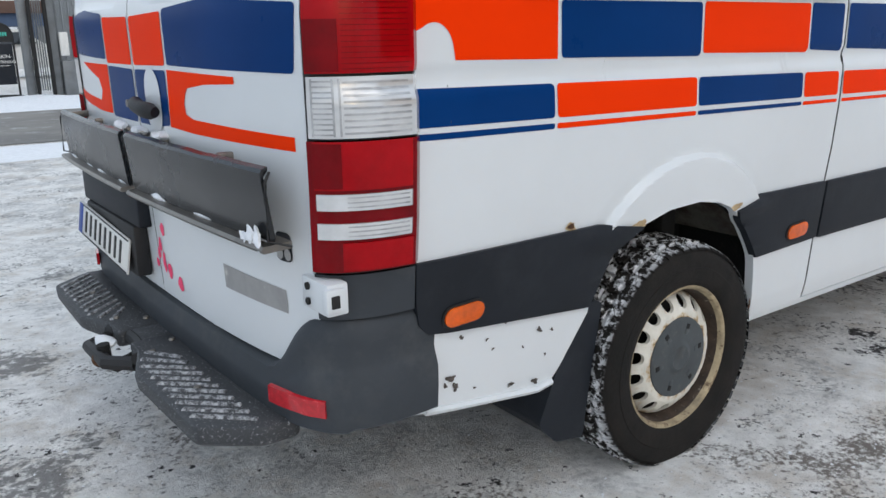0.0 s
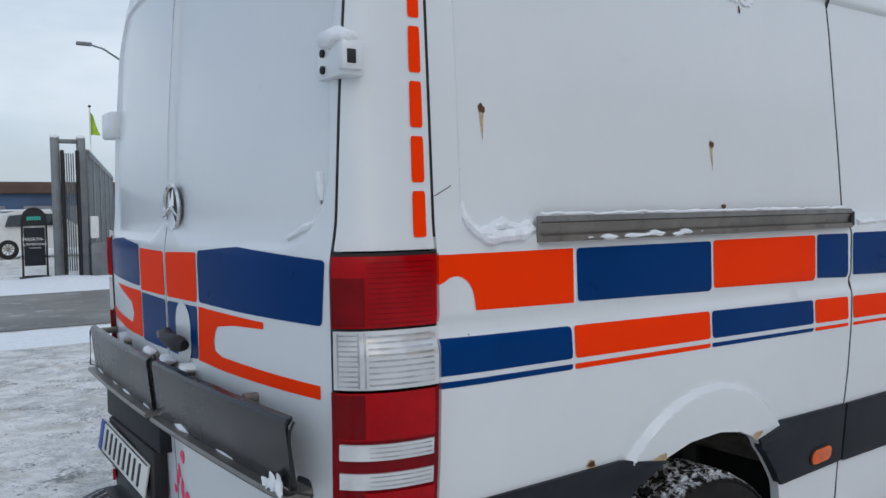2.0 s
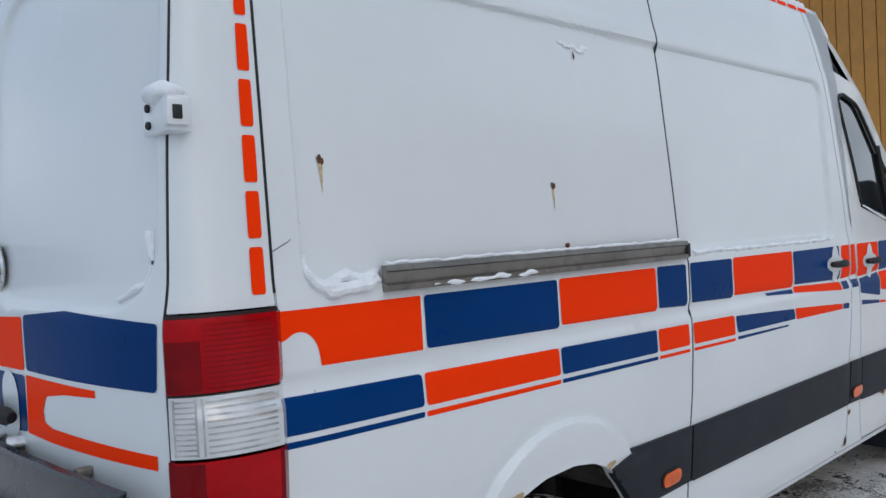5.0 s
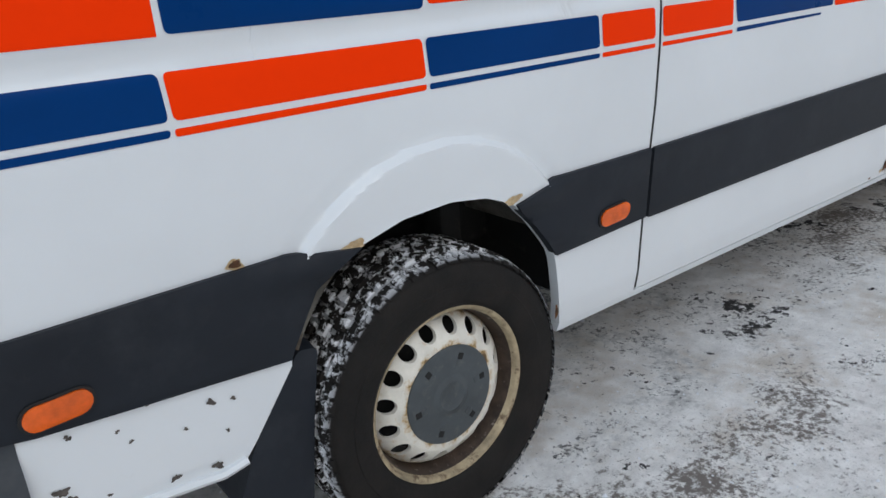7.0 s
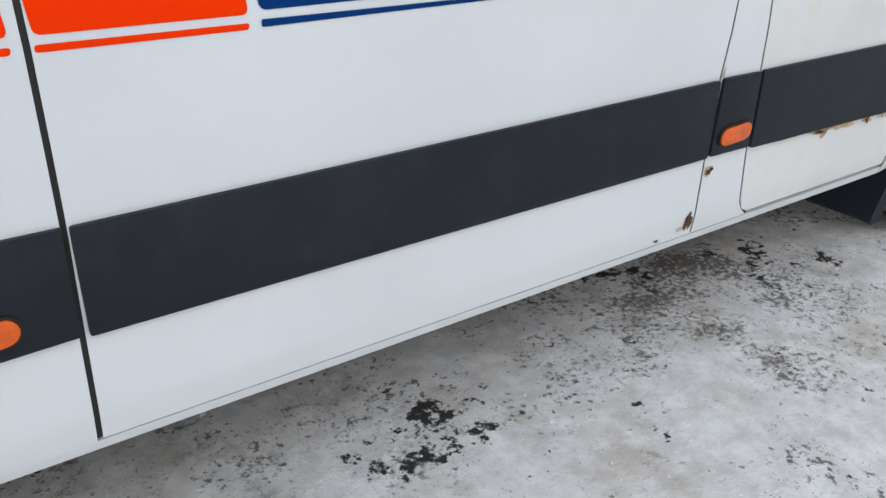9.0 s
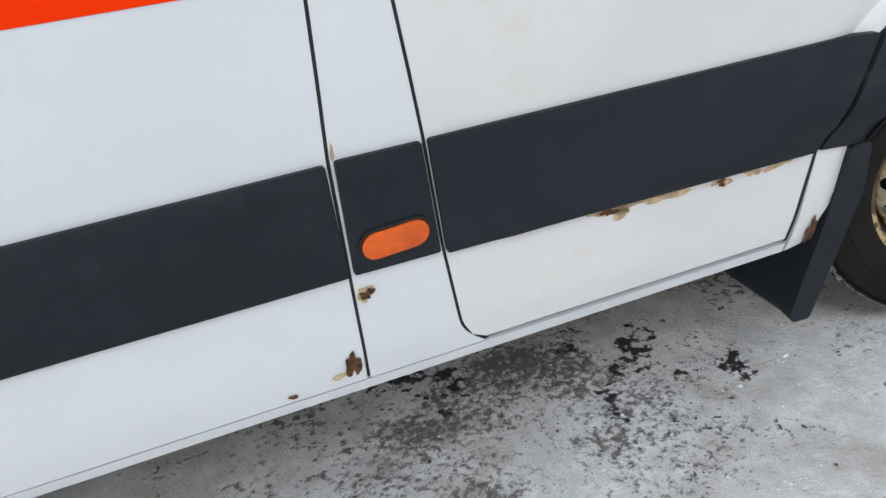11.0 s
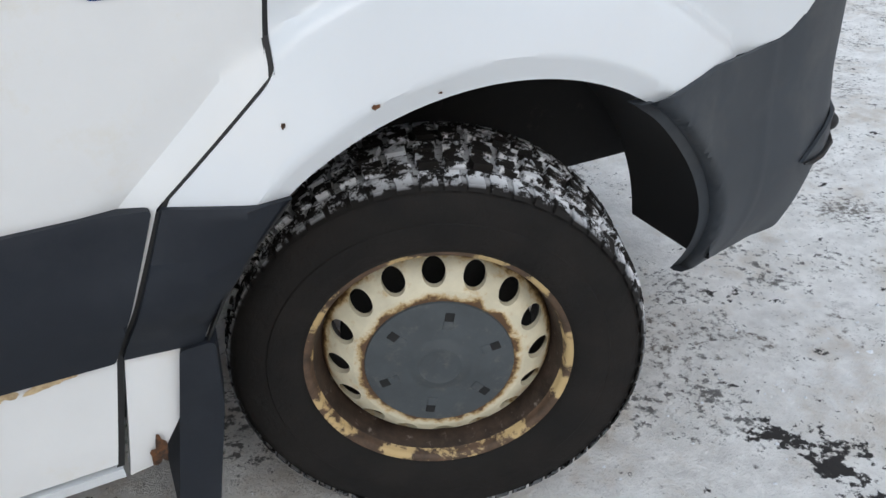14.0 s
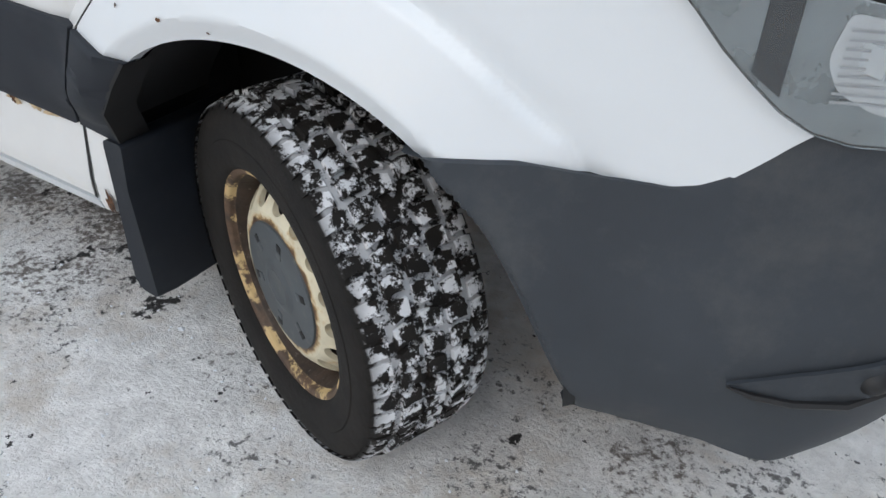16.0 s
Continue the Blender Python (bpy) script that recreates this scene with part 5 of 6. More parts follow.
rb = part("rear_bumper", rear_bumper(), BUMPER, van, "scuffed grey plastic rear bumper", 40)
for flip in (1, -1):
    ref = bmesh.new()
    base = [Vector((-1.194, -0.745)), Vector((-1.182, -0.80)), Vector((-1.160, -0.868)), Vector((-1.136, -0.905))]
    rings = []
    for k, p in enumerate(base):
        q = base[min(k + 1, 3)] - base[max(k - 1, 0)]
        nr = Vector((q.y, -q.x)).normalized()
        nr = nr if nr.x < 0 else -nr
        p = p + nr * 0.004
        o = p + nr * 0.010
        rings.append([ref.verts.new((p.x, flip * p.y, 0.460)), ref.verts.new((o.x, flip * o.y, 0.462)), ref.verts.new((o.x, flip * o.y, 0.502)), ref.verts.new((p.x, flip * p.y, 0.505))])
    for a, b in zip(rings, rings[1:]):
        for j in range(3):
            ref.faces.new((a[j], a[j + 1], b[j + 1], b[j]))
    ref.faces.new(rings[0])
    ref.faces.new(rings[-1])
    part("rear_reflector", ref, REFLECTOR, rb, "red rear reflector")


def step_half(sign):
    """One half of the rear step."""
    out = rounded([(-1.150, 0.05), (-1.150, 0.800), (-1.245, 0.800), (-1.372, 0.700), (-1.385, 0.29), (-1.330, 0.13), (-1.330, 0.05)], 0.02, 3)
    bm = bmesh.new()
    loops = []
    for z, s in ((0.368, 0.040), (0.372, 0.018), (0.382, 0.005), (0.412, 0.0), (0.423, 0.004), (0.428, 0.014)):
        ring = []
        for x, y in out:
            cx, cy = -1.26, 0.42
            d = Vector((x - cx, y - cy))
            d = d * (1 - s / max(d.length, 0.01))
            ring.append(bm.verts.new((cx + d.x, sign * (cy + d.y), z)))
        loops.append(ring)
    for a, b in zip(loops, loops[1:]):
        for k in range(len(a)):
            bm.faces.new((a[k], a[(k + 1) % len(a)], b[(k + 1) % len(a)], b[k]))
    bm.faces.new(loops[0])
    bm.faces.new(loops[-1])
    return bm


TREAD = material("frosty_step_plastic", (0.045, 0.048, 0.053), 0.6, vary=0.15, scale=6, second=(0.5, 0.51, 0.53), spots=(0.57, 0.72), spot_scale=150, bump=0.3, bump_scale=200)
FROST = material("frosted_tread_rib", (0.06, 0.063, 0.068), 0.6, vary=0.2, scale=9, second=(0.55, 0.56, 0.58), spots=(0.43, 0.62), spot_scale=70, bump=0.4, bump_scale=200)
rear_step = part("rear_step", step_half(-1), TREAD, van, "frosted black plastic rear step with chevron grooves")
part("step_half", step_half(1), TREAD, rear_step)
part("step_bridge", box(bmesh.new(), (-1.290, -0.10, 0.380), (-1.152, 0.10, 0.4245), 0.006), TREAD, rear_step)
lip_line = bmesh.new()
tube(lip_line, [(-1.335, -0.15, 0.405), (-1.300, -0.105, 0.405), (-1.292, 0.0, 0.405), (-1.300, 0.105, 0.405), (-1.335, 0.15, 0.405)], 0.020, 8)
part("notch_lip", lip_line, BLACK, rear_step)
for sign in (-1, 1):
    for k in range(11):
        rb2 = bmesh.new()
        y = 0.17 + 0.047 * k
        reach = min(1.0, 0.55 + 0.09 * k) if k < 6 else 1.0
        a = Vector((-1.362 + 0.055 * max(0.0, (0.25 - y) / 0.1) + 0.05 * max(0.0, (y - 0.62) / 0.1) ** 2, y))
        b = Vector((-1.262 + 0.022 * reach, y + 0.085 + 0.03 * reach))
        d = (b - a).normalized()
        nr = Vector((-d.y, d.x)) * 0.0075
        box_pts = [a + nr, b + nr, b - nr, a - nr]
        lo = [rb2.verts.new((p.x, sign * p.y, 0.427)) for p in box_pts]
        mid2 = Vector(((a + b) / 2))
        hi = [rb2.verts.new((p.x + (mid2.x - p.x) * 0.04, sign * (p.y + (mid2.y - p.y) * 0.04), 0.4335)) for p in [a + nr * 0.6, b + nr * 0.6, b - nr * 0.6, a - nr * 0.6]]
        rb2.faces.new(hi)
        for j in range(4):
            rb2.faces.new((lo[j], lo[(j + 1) % 4], hi[(j + 1) % 4], hi[j]))
        part("tread_rib", rb2, FROST, rear_step)
    for x, y in ((-1.225, 0.12), (-1.29, 0.50), (-1.30, 0.18)):
        bo = bmesh.new()
        bmesh.ops.create_cone(bo, cap_ends=True, segments=12, radius1=0.010, radius2=0.008, depth=0.006, matrix=Matrix.Translation((x, sign * y, 0.432)))
        part("bolt", bo, STEEL, rear_step)
hz = bmesh.new()
tube(hz, [(-1.12, 0.0, 0.37), (-1.30, 0.0, 0.37)], 0.03, 10)
tube(hz, [(-1.29, 0, 0.36), (-1.36, 0, 0.34), (-1.385, 0, 0.36), (-1.390, 0, 0.418)], 0.019, 10)
tow = part("tow_bar", hz, INNER, van, "rusty tow bar with a ball")
bl = bmesh.new()
bmesh.ops.create_uvsphere(bl, u_segments=18, v_segments=12, radius=0.026, matrix=Matrix.Translation((-1.400, 0.0, 0.375)))
part("tow_ball", bl, RUST, tow)
sk = bmesh.new()
tube(sk, [(-1.335, -0.13, 0.385), (-1.40, -0.06, 0.383), (-1.405, 0.10, 0.385), (-1.34, 0.13, 0.388)], 0.022, 8)
part("tow_shroud", sk, BLACK, tow)
tsn = bmesh.new()
bmesh.ops.create_icosphere(tsn, subdivisions=3, radius=1.0, matrix=Matrix.LocRotScale((-1.37, 0.05, 0.405), None, (0.03, 0.05, 0.018)))
for v in tsn.verts:
    v.co += 0.01 * Vector(noise.noise_vector(v.co * 30))
part("snow_lump", tsn, SNOW, tow)


# ---- mud flaps ----
def flap_sheet(outline_outer, y0, y1, flip=1, tuck=0.0):
    """A flap with an outer side plate (x, z) and a sheet across behind the wheel."""
    bm = bmesh.new()
    drawn = [y0 + tuck * min(1.0, max(0.0, (0.45 - z) / 0.33)) for x, z in outline_outer]
    a = [bm.verts.new((x, flip * y, z)) for (x, z), y in zip(outline_outer, drawn)]
    b = [bm.verts.new((x + 0.01, flip * (y + 0.05), z)) for (x, z), y in zip(outline_outer, drawn)]
    c = [bm.verts.new((x + 0.015, flip * y1, z)) for x, z in outline_outer]
    bm.faces.new(a)
    bm.faces.new(c)
    n = len(a)
    for k in range(n):
        bm.faces.new((a[k], a[(k + 1) % n], b[(k + 1) % n], b[k]))
        bm.faces.new((b[k], b[(k + 1) % n], c[(k + 1) % n], c[k]))
    return bm


for flip in (1, -1):
    part("mud_flap", flap_sheet(rounded([(-0.345, 0.575), (-0.300, 0.565), (-0.330, 0.40), (-0.362, 0.175), (-0.470, 0.195), (-0.530, 0.26), (-0.470, 0.40)], 0.015), -0.945, -0.66, flip), TRIM, van, "black rubber mud flap")
    part("mud_flap", flap_sheet(rounded([(3.275, 0.555), (3.325, 0.555), (3.318, 0.44), (3.265, 0.125), (3.215, 0.130), (3.205, 0.16)], 0.012), -0.972, -0.66, flip, 0.058), TRIM, van, "black rubber mud flap")


# ---- wheels ----
def tyre_mesh():
    bm = bmesh.new()
    half = [(0.224, -0.098), (0.229, -0.110), (0.240, -0.118), (0.262, -0.1225), (0.285, -0.1235), (0.287, -0.1215), (0.310, -0.1215), (0.330, -0.117), (0.342, -0.110), (0.349, -0.100)]
    prof = half + [(0.350, -0.05), (0.350, 0.05)] + [(r, -y) for r, y in reversed(half)]
    revolve(bm, prof, 96)
    return bm


TREAD_ROWS = ((-0.094, 0.030, 62, 0.0), (-0.049, 0.036, 54, 0.3), (0.0, 0.038, 50, -0.35), (0.049, 0.036, 54, 0.3), (0.094, 0.030, 62, 0.0))


def tread_block(bm, row, turn):
    """One block of the tread, at an angle round the axle."""
    yc, wid, count, slant = row
    a0, a1 = turn + 2 * math.pi * 0.10 / count, turn + 2 * math.pi * 0.87 / count
    am = (a0 + a1) / 2
    top, base = 0.3605 - (0.006 if abs(yc) > 0.08 else 0.0), 0.346
    ring = []
    for rr, grow in ((base, 1.0), (top, 0.92)):
        for y, a in ((-1, a0), (0, a0 + 0.01), (1, a0), (1, a1), (0, a1 + 0.01), (-1, a1)):
            yy = yc + y * wid / 2 * grow
            aa = am + (a - am) * grow + slant * y * wid / 2
            r = rr
            if abs(yc) > 0.08 and y * yc > 0:
                r -= 0.006
                yy += 0.010 * y if rr == base else 0.004 * y
            ring.append(bm.verts.new((r * math.cos(aa), yy, r * math.sin(aa))))
    bm.faces.new(ring[6:])
    for k in range(6):
        q = (k + 1) % 6
        bm.faces.new((ring[k], ring[q], ring[6 + q], ring[6 + k]))
    return bm


BLOCKS = {}


def tread(parent, single):
    """The tread: its blocks one by one, or joined where the wheel is hardly seen."""
    if not single:
        bm = bmesh.new()
        for row in TREAD_ROWS:
            for k in range(row[2]):
                tread_block(bm, row, 2 * math.pi * k / row[2])
        tagged(part("tread_blocks", bm, TYRE, parent), kind="stuff")
        return
    for row in TREAD_ROWS:
        if row not in BLOCKS:
            first = part("tread_block", tread_block(bmesh.new(), row, 0.0), TYRE, parent)
            BLOCKS[row] = first.data
            start = 1
        else:
            start = 0
        for k in range(start, row[2]):
            ob = new("tread_block", BLOCKS[row])
            ob.parent = parent
            ob.matrix_basis = pose(0, 0, 0, 0, -360.0 * k / row[2], 0)


def disc_profile(r):
    return float(np.interp(r, [0.10, 0.131, 0.144, 0.158, 0.174, 0.187, 0.196, 0.200], [-0.082, -0.083, -0.082, -0.076, -0.064, -0.050, -0.038, -0.028]))


def wheel_disc(holes=16):
    bm = bmesh.new()
    r0, r1 = 0.10, 0.190
    rc, hr = 0.1715, 0.0195
    sector = 2 * math.pi / holes
    n = 24
    band0, band1 = 0.146, 0.197

    def at(r, a):
        return bm.verts.new((r * math.cos(a), disc_profile(r), r * math.sin(a)))

    for h in range(holes):
        ac = sector * h
        outer, ring, deep = [], [], []
        for k in range(n):
            t = 2 * math.pi * k / n
            c, s = math.cos(t), math.sin(t)
            f = 1 / max(abs(c), abs(s))
            u, v = c * f, s * f
            outer.append(at(rc + v * (band1 - band0) / 2, ac + u * sector / 2))
            ring.append(at(rc + hr * s, ac + hr * c / rc))
            p = ring[-1].co
            deep.append(bm.verts.new((p.x * 0.995, p.y + 0.012, p.z * 0.995)))
        for k in range(n):
            q = (k + 1) % n
            bm.faces.new((outer[k], outer[q], ring[q], ring[k]))
            bm.faces.new((ring[k], ring[q], deep[q], deep[k]))
    bmesh.ops.remove_doubles(bm, verts=bm.verts, dist=0.0004)
    revolve(bm, [(0.0, -0.080), (0.10, -0.082), (0.131, -0.083), (0.1465, disc_profile(0.1465) + 0.0002)], 96)
    revolve(bm, [(0.1965, disc_profile(0.1965)), (0.200, -0.028), (0.202, 0.01)], 96)
    return bm


def rim_barrel():
    bm = bmesh.new()
    revolve(bm, [(0.200, 0.02), (0.1985, -0.03), (0.2015, -0.050), (0.206, -0.062), (0.2095, -0.080), (0.2125, -0.090)], 96)
    revolve(bm, [(0.197, -0.02), (0.197, 0.10), (0.21, 0.105)], 64)
    return bm


def rim_flange():
    """The rolled outer lip of the rim."""
    return revolve(bmesh.new(), [(0.2123, -0.0895), (0.2150, -0.0935), (0.2155, -0.0990), (0.2185, -0.1040), (0.2245, -0.1068), (0.2300, -0.1070), (0.2335, -0.103), (0.231, -0.094), (0.222, -0.092)], 96)


def hub_cap():
    bm = bmesh.new()
    prof = [(0.128, -0.081), (0.126, -0.0865), (0.118, -0.0880), (0.075, -0.0890), (0.058, -0.0892), (0.050, -0.0895), (0.045, -0.0930), (0.036, -0.0942), (0.034, -0.0930), (0.0, -0.0942)]
    return revolve(bm, prof, 72)


def slot(k, r0=0.078, r1=0.108, proud=0.0):
    bm = bmesh.new()
    a = radians(60 * k + 18)
    m = pose(0, 0, 0, 0, -math.degrees(a), 0)
    made = box(bm, (r0, -0.0897 - proud, -0.0080 - proud), (r1, -0.086, 0.0080 + proud), 0.0015)
    bmesh.ops.transform(bm, matrix=m, verts=bm.verts)
    return bm


def wheel(x, flip, steer, spin, front):
    w = new("wheel")
    w.parent = van
    w.matrix_basis = pose(x, flip * (-0.848 if front else -0.868), 0.365 if front else 0.327, 2.4 * flip if front else 0, 0, steer + (180 if flip < 0 else 0)) @ pose(0, 0, 0, 0, spin, 0) @ Matrix.Scale(1.003 if front else 0.985, 4)
    tagged(w, "steel wheel with a rusty cream rim and snowy tyre" if front else "steel wheel with a cream rim and snowy tyre")
    tyre = part("tyre", tyre_mesh(), TYRE, w, "black winter tyre caked with snow", 40)
    tread(w, flip > 0)
    disc = part("wheel_disc", wheel_disc(), RIM if front else RIMREAR, w, "pressed steel wheel disc with round holes", 40)
    part("rim", rim_barrel(), RIMWORNSHADE, w, "rusted steel rim with its inner shade in the colour")
    part("rim_flange", rim_flange(), FLANGE if front else FLANGEREAR, w, "cream-painted rim lip flaking to rust")
    cap = part("hub_cap", hub_cap(), CAP, w, "grey plastic hub cap")
    inset = -0.016
    disc.location.y = cap.location.y = inset
    # the cap is closed: near-black blocks paint the dark of its slots
    for k in range(6):
        part("cap_slot_shade", slot(k), HOLEMETAL, w).location.y = inset
        part("slot_lip", slot(k, 0.074, 0.092, 0.0006), CAP, w).location.y = inset
    drum = bmesh.new()
    revolve(drum, [(0.0, -0.02), (0.17, -0.02), (0.17, 0.06), (0.0, 0.06)], 40)
    part("brake_disc", drum, INNER, w)


wheel(REAR_AXLE + 0.018, 1, 0, 10, False)
wheel(FRONT_AXLE + 0.047, 1, -21.7, 0, True)
wheel(REAR_AXLE, -1, 0, 33, False)
wheel(FRONT_AXLE, -1, -22, 51, True)


# ---- seams: black seal strips, nearly flush, that paint the shade of the panel gaps ----
def seam(points, place, owner, width=0.011, sink=-0.0012):
    bm = bmesh.new()
    rows = []
    for k, (a, b) in enumerate(points):
        rows.append((Vector(place(a - width / 2, b, sink)), Vector(place(a + width / 2, b, sink))))
    vs = [(bm.verts.new(p), bm.verts.new(q)) for p, q in rows]
    for (a, b), (c, d) in zip(vs, vs[1:]):
        bm.faces.new((a, b, d, c))
    part("seam", bm, RUBBER, owner)


ZS = [0.365 + 0.0333 * k for k in range(65)]
seam([(seam_rear(z), z) for z in ZS], on_side, sliding, 0.014)
seam([(seam_pillar(z), z) for z in ZS if z < 2.45], on_side, sliding, 0.007)
seam([(seam_front(z), z) for z in ZS if z < 2.2], on_side, fdoor, 0.010)
seam([(fdoor_edge(z), z) for z in ZS if 0.34 < z < 1.33], on_side, fdoor)
seam([(-0.934, z) for z in ZS if z > 1.38], on_side, quarter, 0.011)
seam([(0.0, z) for z in ZS if z > 0.55], on_rear, rdoor, 0.010)
for sign in (-1, 1):
    seam([(sign * (door_right_edge(z) + 0.005), z) for z in ZS if z > 0.80], on_rear, rdoor if sign < 0 else ldoor, 0.014)

for flip in (1, -1):
    rim_strip = bmesh.new()
    line = [(3.302, 0.548), (3.314, 0.555), (3.343, 0.641), (3.398, 0.712), (3.446, 0.765)]
    rails = [[rim_strip.verts.new((x + dx, flip * (float(side_y(x, z)) + dy), z - dz)) for x, z in line] for dx, dy, dz in ((0.0, -0.013, 0.0), (0.004, -0.010, 0.003), (0.005, 0.06, 0.004))]
    for p, q in zip(rails, rails[1:]):
        for k in range(len(line) - 1):
            rim_strip.faces.new((p[k], p[k + 1], q[k + 1], q[k]))
    part("arch_edge", rim_strip, BLACK, van, "black edging of the wheel arch")

# white lower end of the front wing behind the wheel
part("wing_lower_panel", flat_patch([(3.206, 0.562), (3.312, 0.560), (3.285, 0.480), (3.205, 0.342), (3.166, 0.334)], on_side, thick=0.03, lift=0.002, bevel=0.003), YELLOWED, front_wing)


# ---- headlamp, fog lamp hollow, mirror ----
def on_nose(u, z, lift):
    """u along the nose's plan, 0 to 1."""
    i = min(max(u, 0.0), 1.0) * 60
    k = min(59, int(i))
    f = i - k
    x, y = NU[k][0] * (1 - f) + NU[k + 1][0] * f, NU[k][1] * (1 - f) + NU[k + 1][1] * f
    d = Vector((NU[k + 1][0] - NU[k][0], NU[k + 1][1] - NU[k][1])).normalized()
    lean = 0.25 * max(0.0, z - 0.86)
    return (x + d.y * 0 + (d.y) * lift - lean * 0.6, y - d.x * lift + lean * 0.25, z)


LAMPGLASS = bpy.data.materials.new("headlamp_glass")
LAMPGLASS.use_nodes = True
lg = LAMPGLASS.node_tree.nodes["Principled BSDF"]
lg.inputs["Transmission Weight"].default_value, lg.inputs["Roughness"].default_value = 0.92, 0.05
lg.inputs["Base Color"].default_value = (0.80, 0.83, 0.84, 1)
lg.inputs["IOR"].default_value = 1.25
SILVER = material("headlamp_reflector", (0.30, 0.33, 0.34), 0.28, metal=0.6, vary=0.15, scale=12)


def on_lamp(x, z, lift):
    """The nose's corner, x along the van."""
    k = min(1.0, max(0.0, (x - 4.44) / 0.10))
    y = (1 - k) * float(side_y(min(x, 4.52), z)) + k * (float(np.interp(x, NX, NY)) + 0.05 * (z - 0.9))
    slope = (float(np.interp(x + 0.01, NX, NY)) - float(np.interp(x - 0.01, NX, NY))) / 0.02
    n = Vector((slope, -1.0)).normalized()
    return (x + n.x * lift, y + n.y * lift, z)


lamp_outline = rounded([(4.262, 1.082), (4.296, 1.060), (4.327, 1.032), (4.363, 0.993), (4.400, 0.960), (4.432, 0.933), (4.468, 0.912), (4.51, 0.901), (4.56, 0.900), (4.655, 0.908), (4.672, 0.96), (4.61, 1.02), (4.50, 1.055), (4.38, 1.080)], 0.006)


def shrunk(poly, by):
    return [(4.47 + (x - 4.47) * by, 0.985 + (z - 0.985) * by) for x, z in poly]


headlamp = part("headlamp", flat_patch(lamp_outline, on_lamp, thick=0.014, lift=0.006), RUBBER, van, "large clear headlamp with a grey reflector")
part("reflector", flat_patch(shrunk(lamp_outline, 0.96), on_lamp, lift=0.0085), SILVER, headlamp, "grey ribbed reflector")
part("reflector_fin", flat_patch([(4.398, 0.972), (4.430, 0.948), (4.430, 1.052), (4.398, 1.060)], on_lamp, lift=0.010), TRIM, headlamp, "dark reflector fin")
part("lamp_projector", flat_patch(rounded([(4.462, 0.995), (4.478, 0.962), (4.52, 0.938), (4.60, 0.935), (4.60, 1.015), (4.47, 1.045)], 0.012), on_lamp, thick=0.003, lift=0.0125, bevel=0.002), CLEAR, headlamp, "bright ribbed lamp field")
# headlamp ribs, with the shading painted grey as on the tail lamp
for k in range(9):
    part("lamp_rib", flat_patch([(4.474, 0.950 + 0.0095 * k), (4.60, 0.946 + 0.0095 * k), (4.60, 0.949 + 0.0095 * k), (4.474, 0.953 + 0.0095 * k)], on_lamp, lift=0.0145), RIBSHADE, headlamp)
part("lamp_glass", flat_patch(shrunk(lamp_outline, 0.975), on_lamp, thick=0.010, lift=0.024, bevel=0.005), LAMPGLASS, headlamp, "clear headlamp glass")

fog_edge = [(0.385, 0.540), (0.41, 0.553), (0.45, 0.574), (0.50, 0.592), (0.59, 0.605)]
fog_foot = [(0.59, 0.548), (0.50, 0.530), (0.45, 0.527), (0.41, 0.531)]
fog = part("fog_lamp_hollow", flat_patch(fog_edge + fog_foot, on_nose, thick=0.01, lift=0.024, bevel=0.004), BUMPER, nose_bumper, "grey hollow for the fog lamp")
# thin black tube drawn as the shadow line under the hollow
shade_line = bmesh.new()
tube(shade_line, [on_nose(u, z, 0.025) for u, z in fog_edge[:1] + fog_foot[::-1]], [0.002, 0.005, 0.006, 0.006, 0.005], 6)
part("hollow_shade_line", shade_line, BLACK, fog)
fl = bmesh.new()
bmesh.ops.create_uvsphere(fl, u_segments=18, v_segments=10, radius=0.032, matrix=Matrix.LocRotScale(on_nose(0.53, 0.563, 0.008), None, (0.8, 1, 0.7)))
part("fog_lamp", fl, BLACK, fog)

mirror = bmesh.new()
box(mirror, (3.10, -1.24, 1.38), (3.22, -1.06, 1.70), 0.035)
mr = part("door_mirror", mirror, BLACK, fdoor, "black plastic door mirror")
arm = bmesh.new()
box(arm, (3.11, -1.10, 1.37), (3.21, -0.94, 1.44), 0.02)
part("mirror_arm", arm, BLACK, mr)


# ---- rust, chips and snow on the body ----
def blot(owner, x, z, a, b, mat, name, label, seed, place=on_side, lift=0.0022, wild=0.35):
    rng = random.Random(seed)
    ph = [rng.uniform(0, 6.28) for _ in range(4)]
    ring = []
    for t in np.linspace(0, 2 * math.pi, 26)[:-1]:
        k = 1 + wild * (0.5 * math.sin(2 * t + ph[0]) + 0.35 * math.sin(3 * t + ph[1]) + 0.3 * math.sin(5 * t + ph[2]) + 0.2 * math.sin(8 * t + ph[3]))
        ring.append((x + a * k * math.cos(t), z + b * k * math.sin(t)))
    part(name, flat_patch(ring, place, lift=lift), mat, owner, label)


for x, z in ((-0.785, 1.683), (0.045, 1.628)):
    blot(quarter, x, z, 0.009, 0.011, RUST, "rust_spot", "brown rust spot", 3 + int(x * 100))
    streak = [(x - 0.006, z - 0.008), (x + 0.006, z - 0.008), (x + 0.004, z - 0.045), (x + 0.001, z - 0.075), (x - 0.002, z - 0.045)]
    part("rust_streak", flat_patch(streak, on_side, lift=0.0016), STREAK, quarter, "run of rust")
blot(quarter, 0.092, 1.450, 0.009, 0.010, RUST, "rust_spot", "brown rust spot", 8)
blot(quarter, 0.20, 2.03, 0.004, 0.012, RUST, "rust_spot", "brown rust spot", 9)
blot(quarter, -0.835, 2.07, 0.006, 0.016, RUST, "rust_spot", "brown rust spot", 10)
blot(quarter, -0.775, 2.105, 0.014, 0.007, RUST, "rust_spot", "brown rust spot", 11)
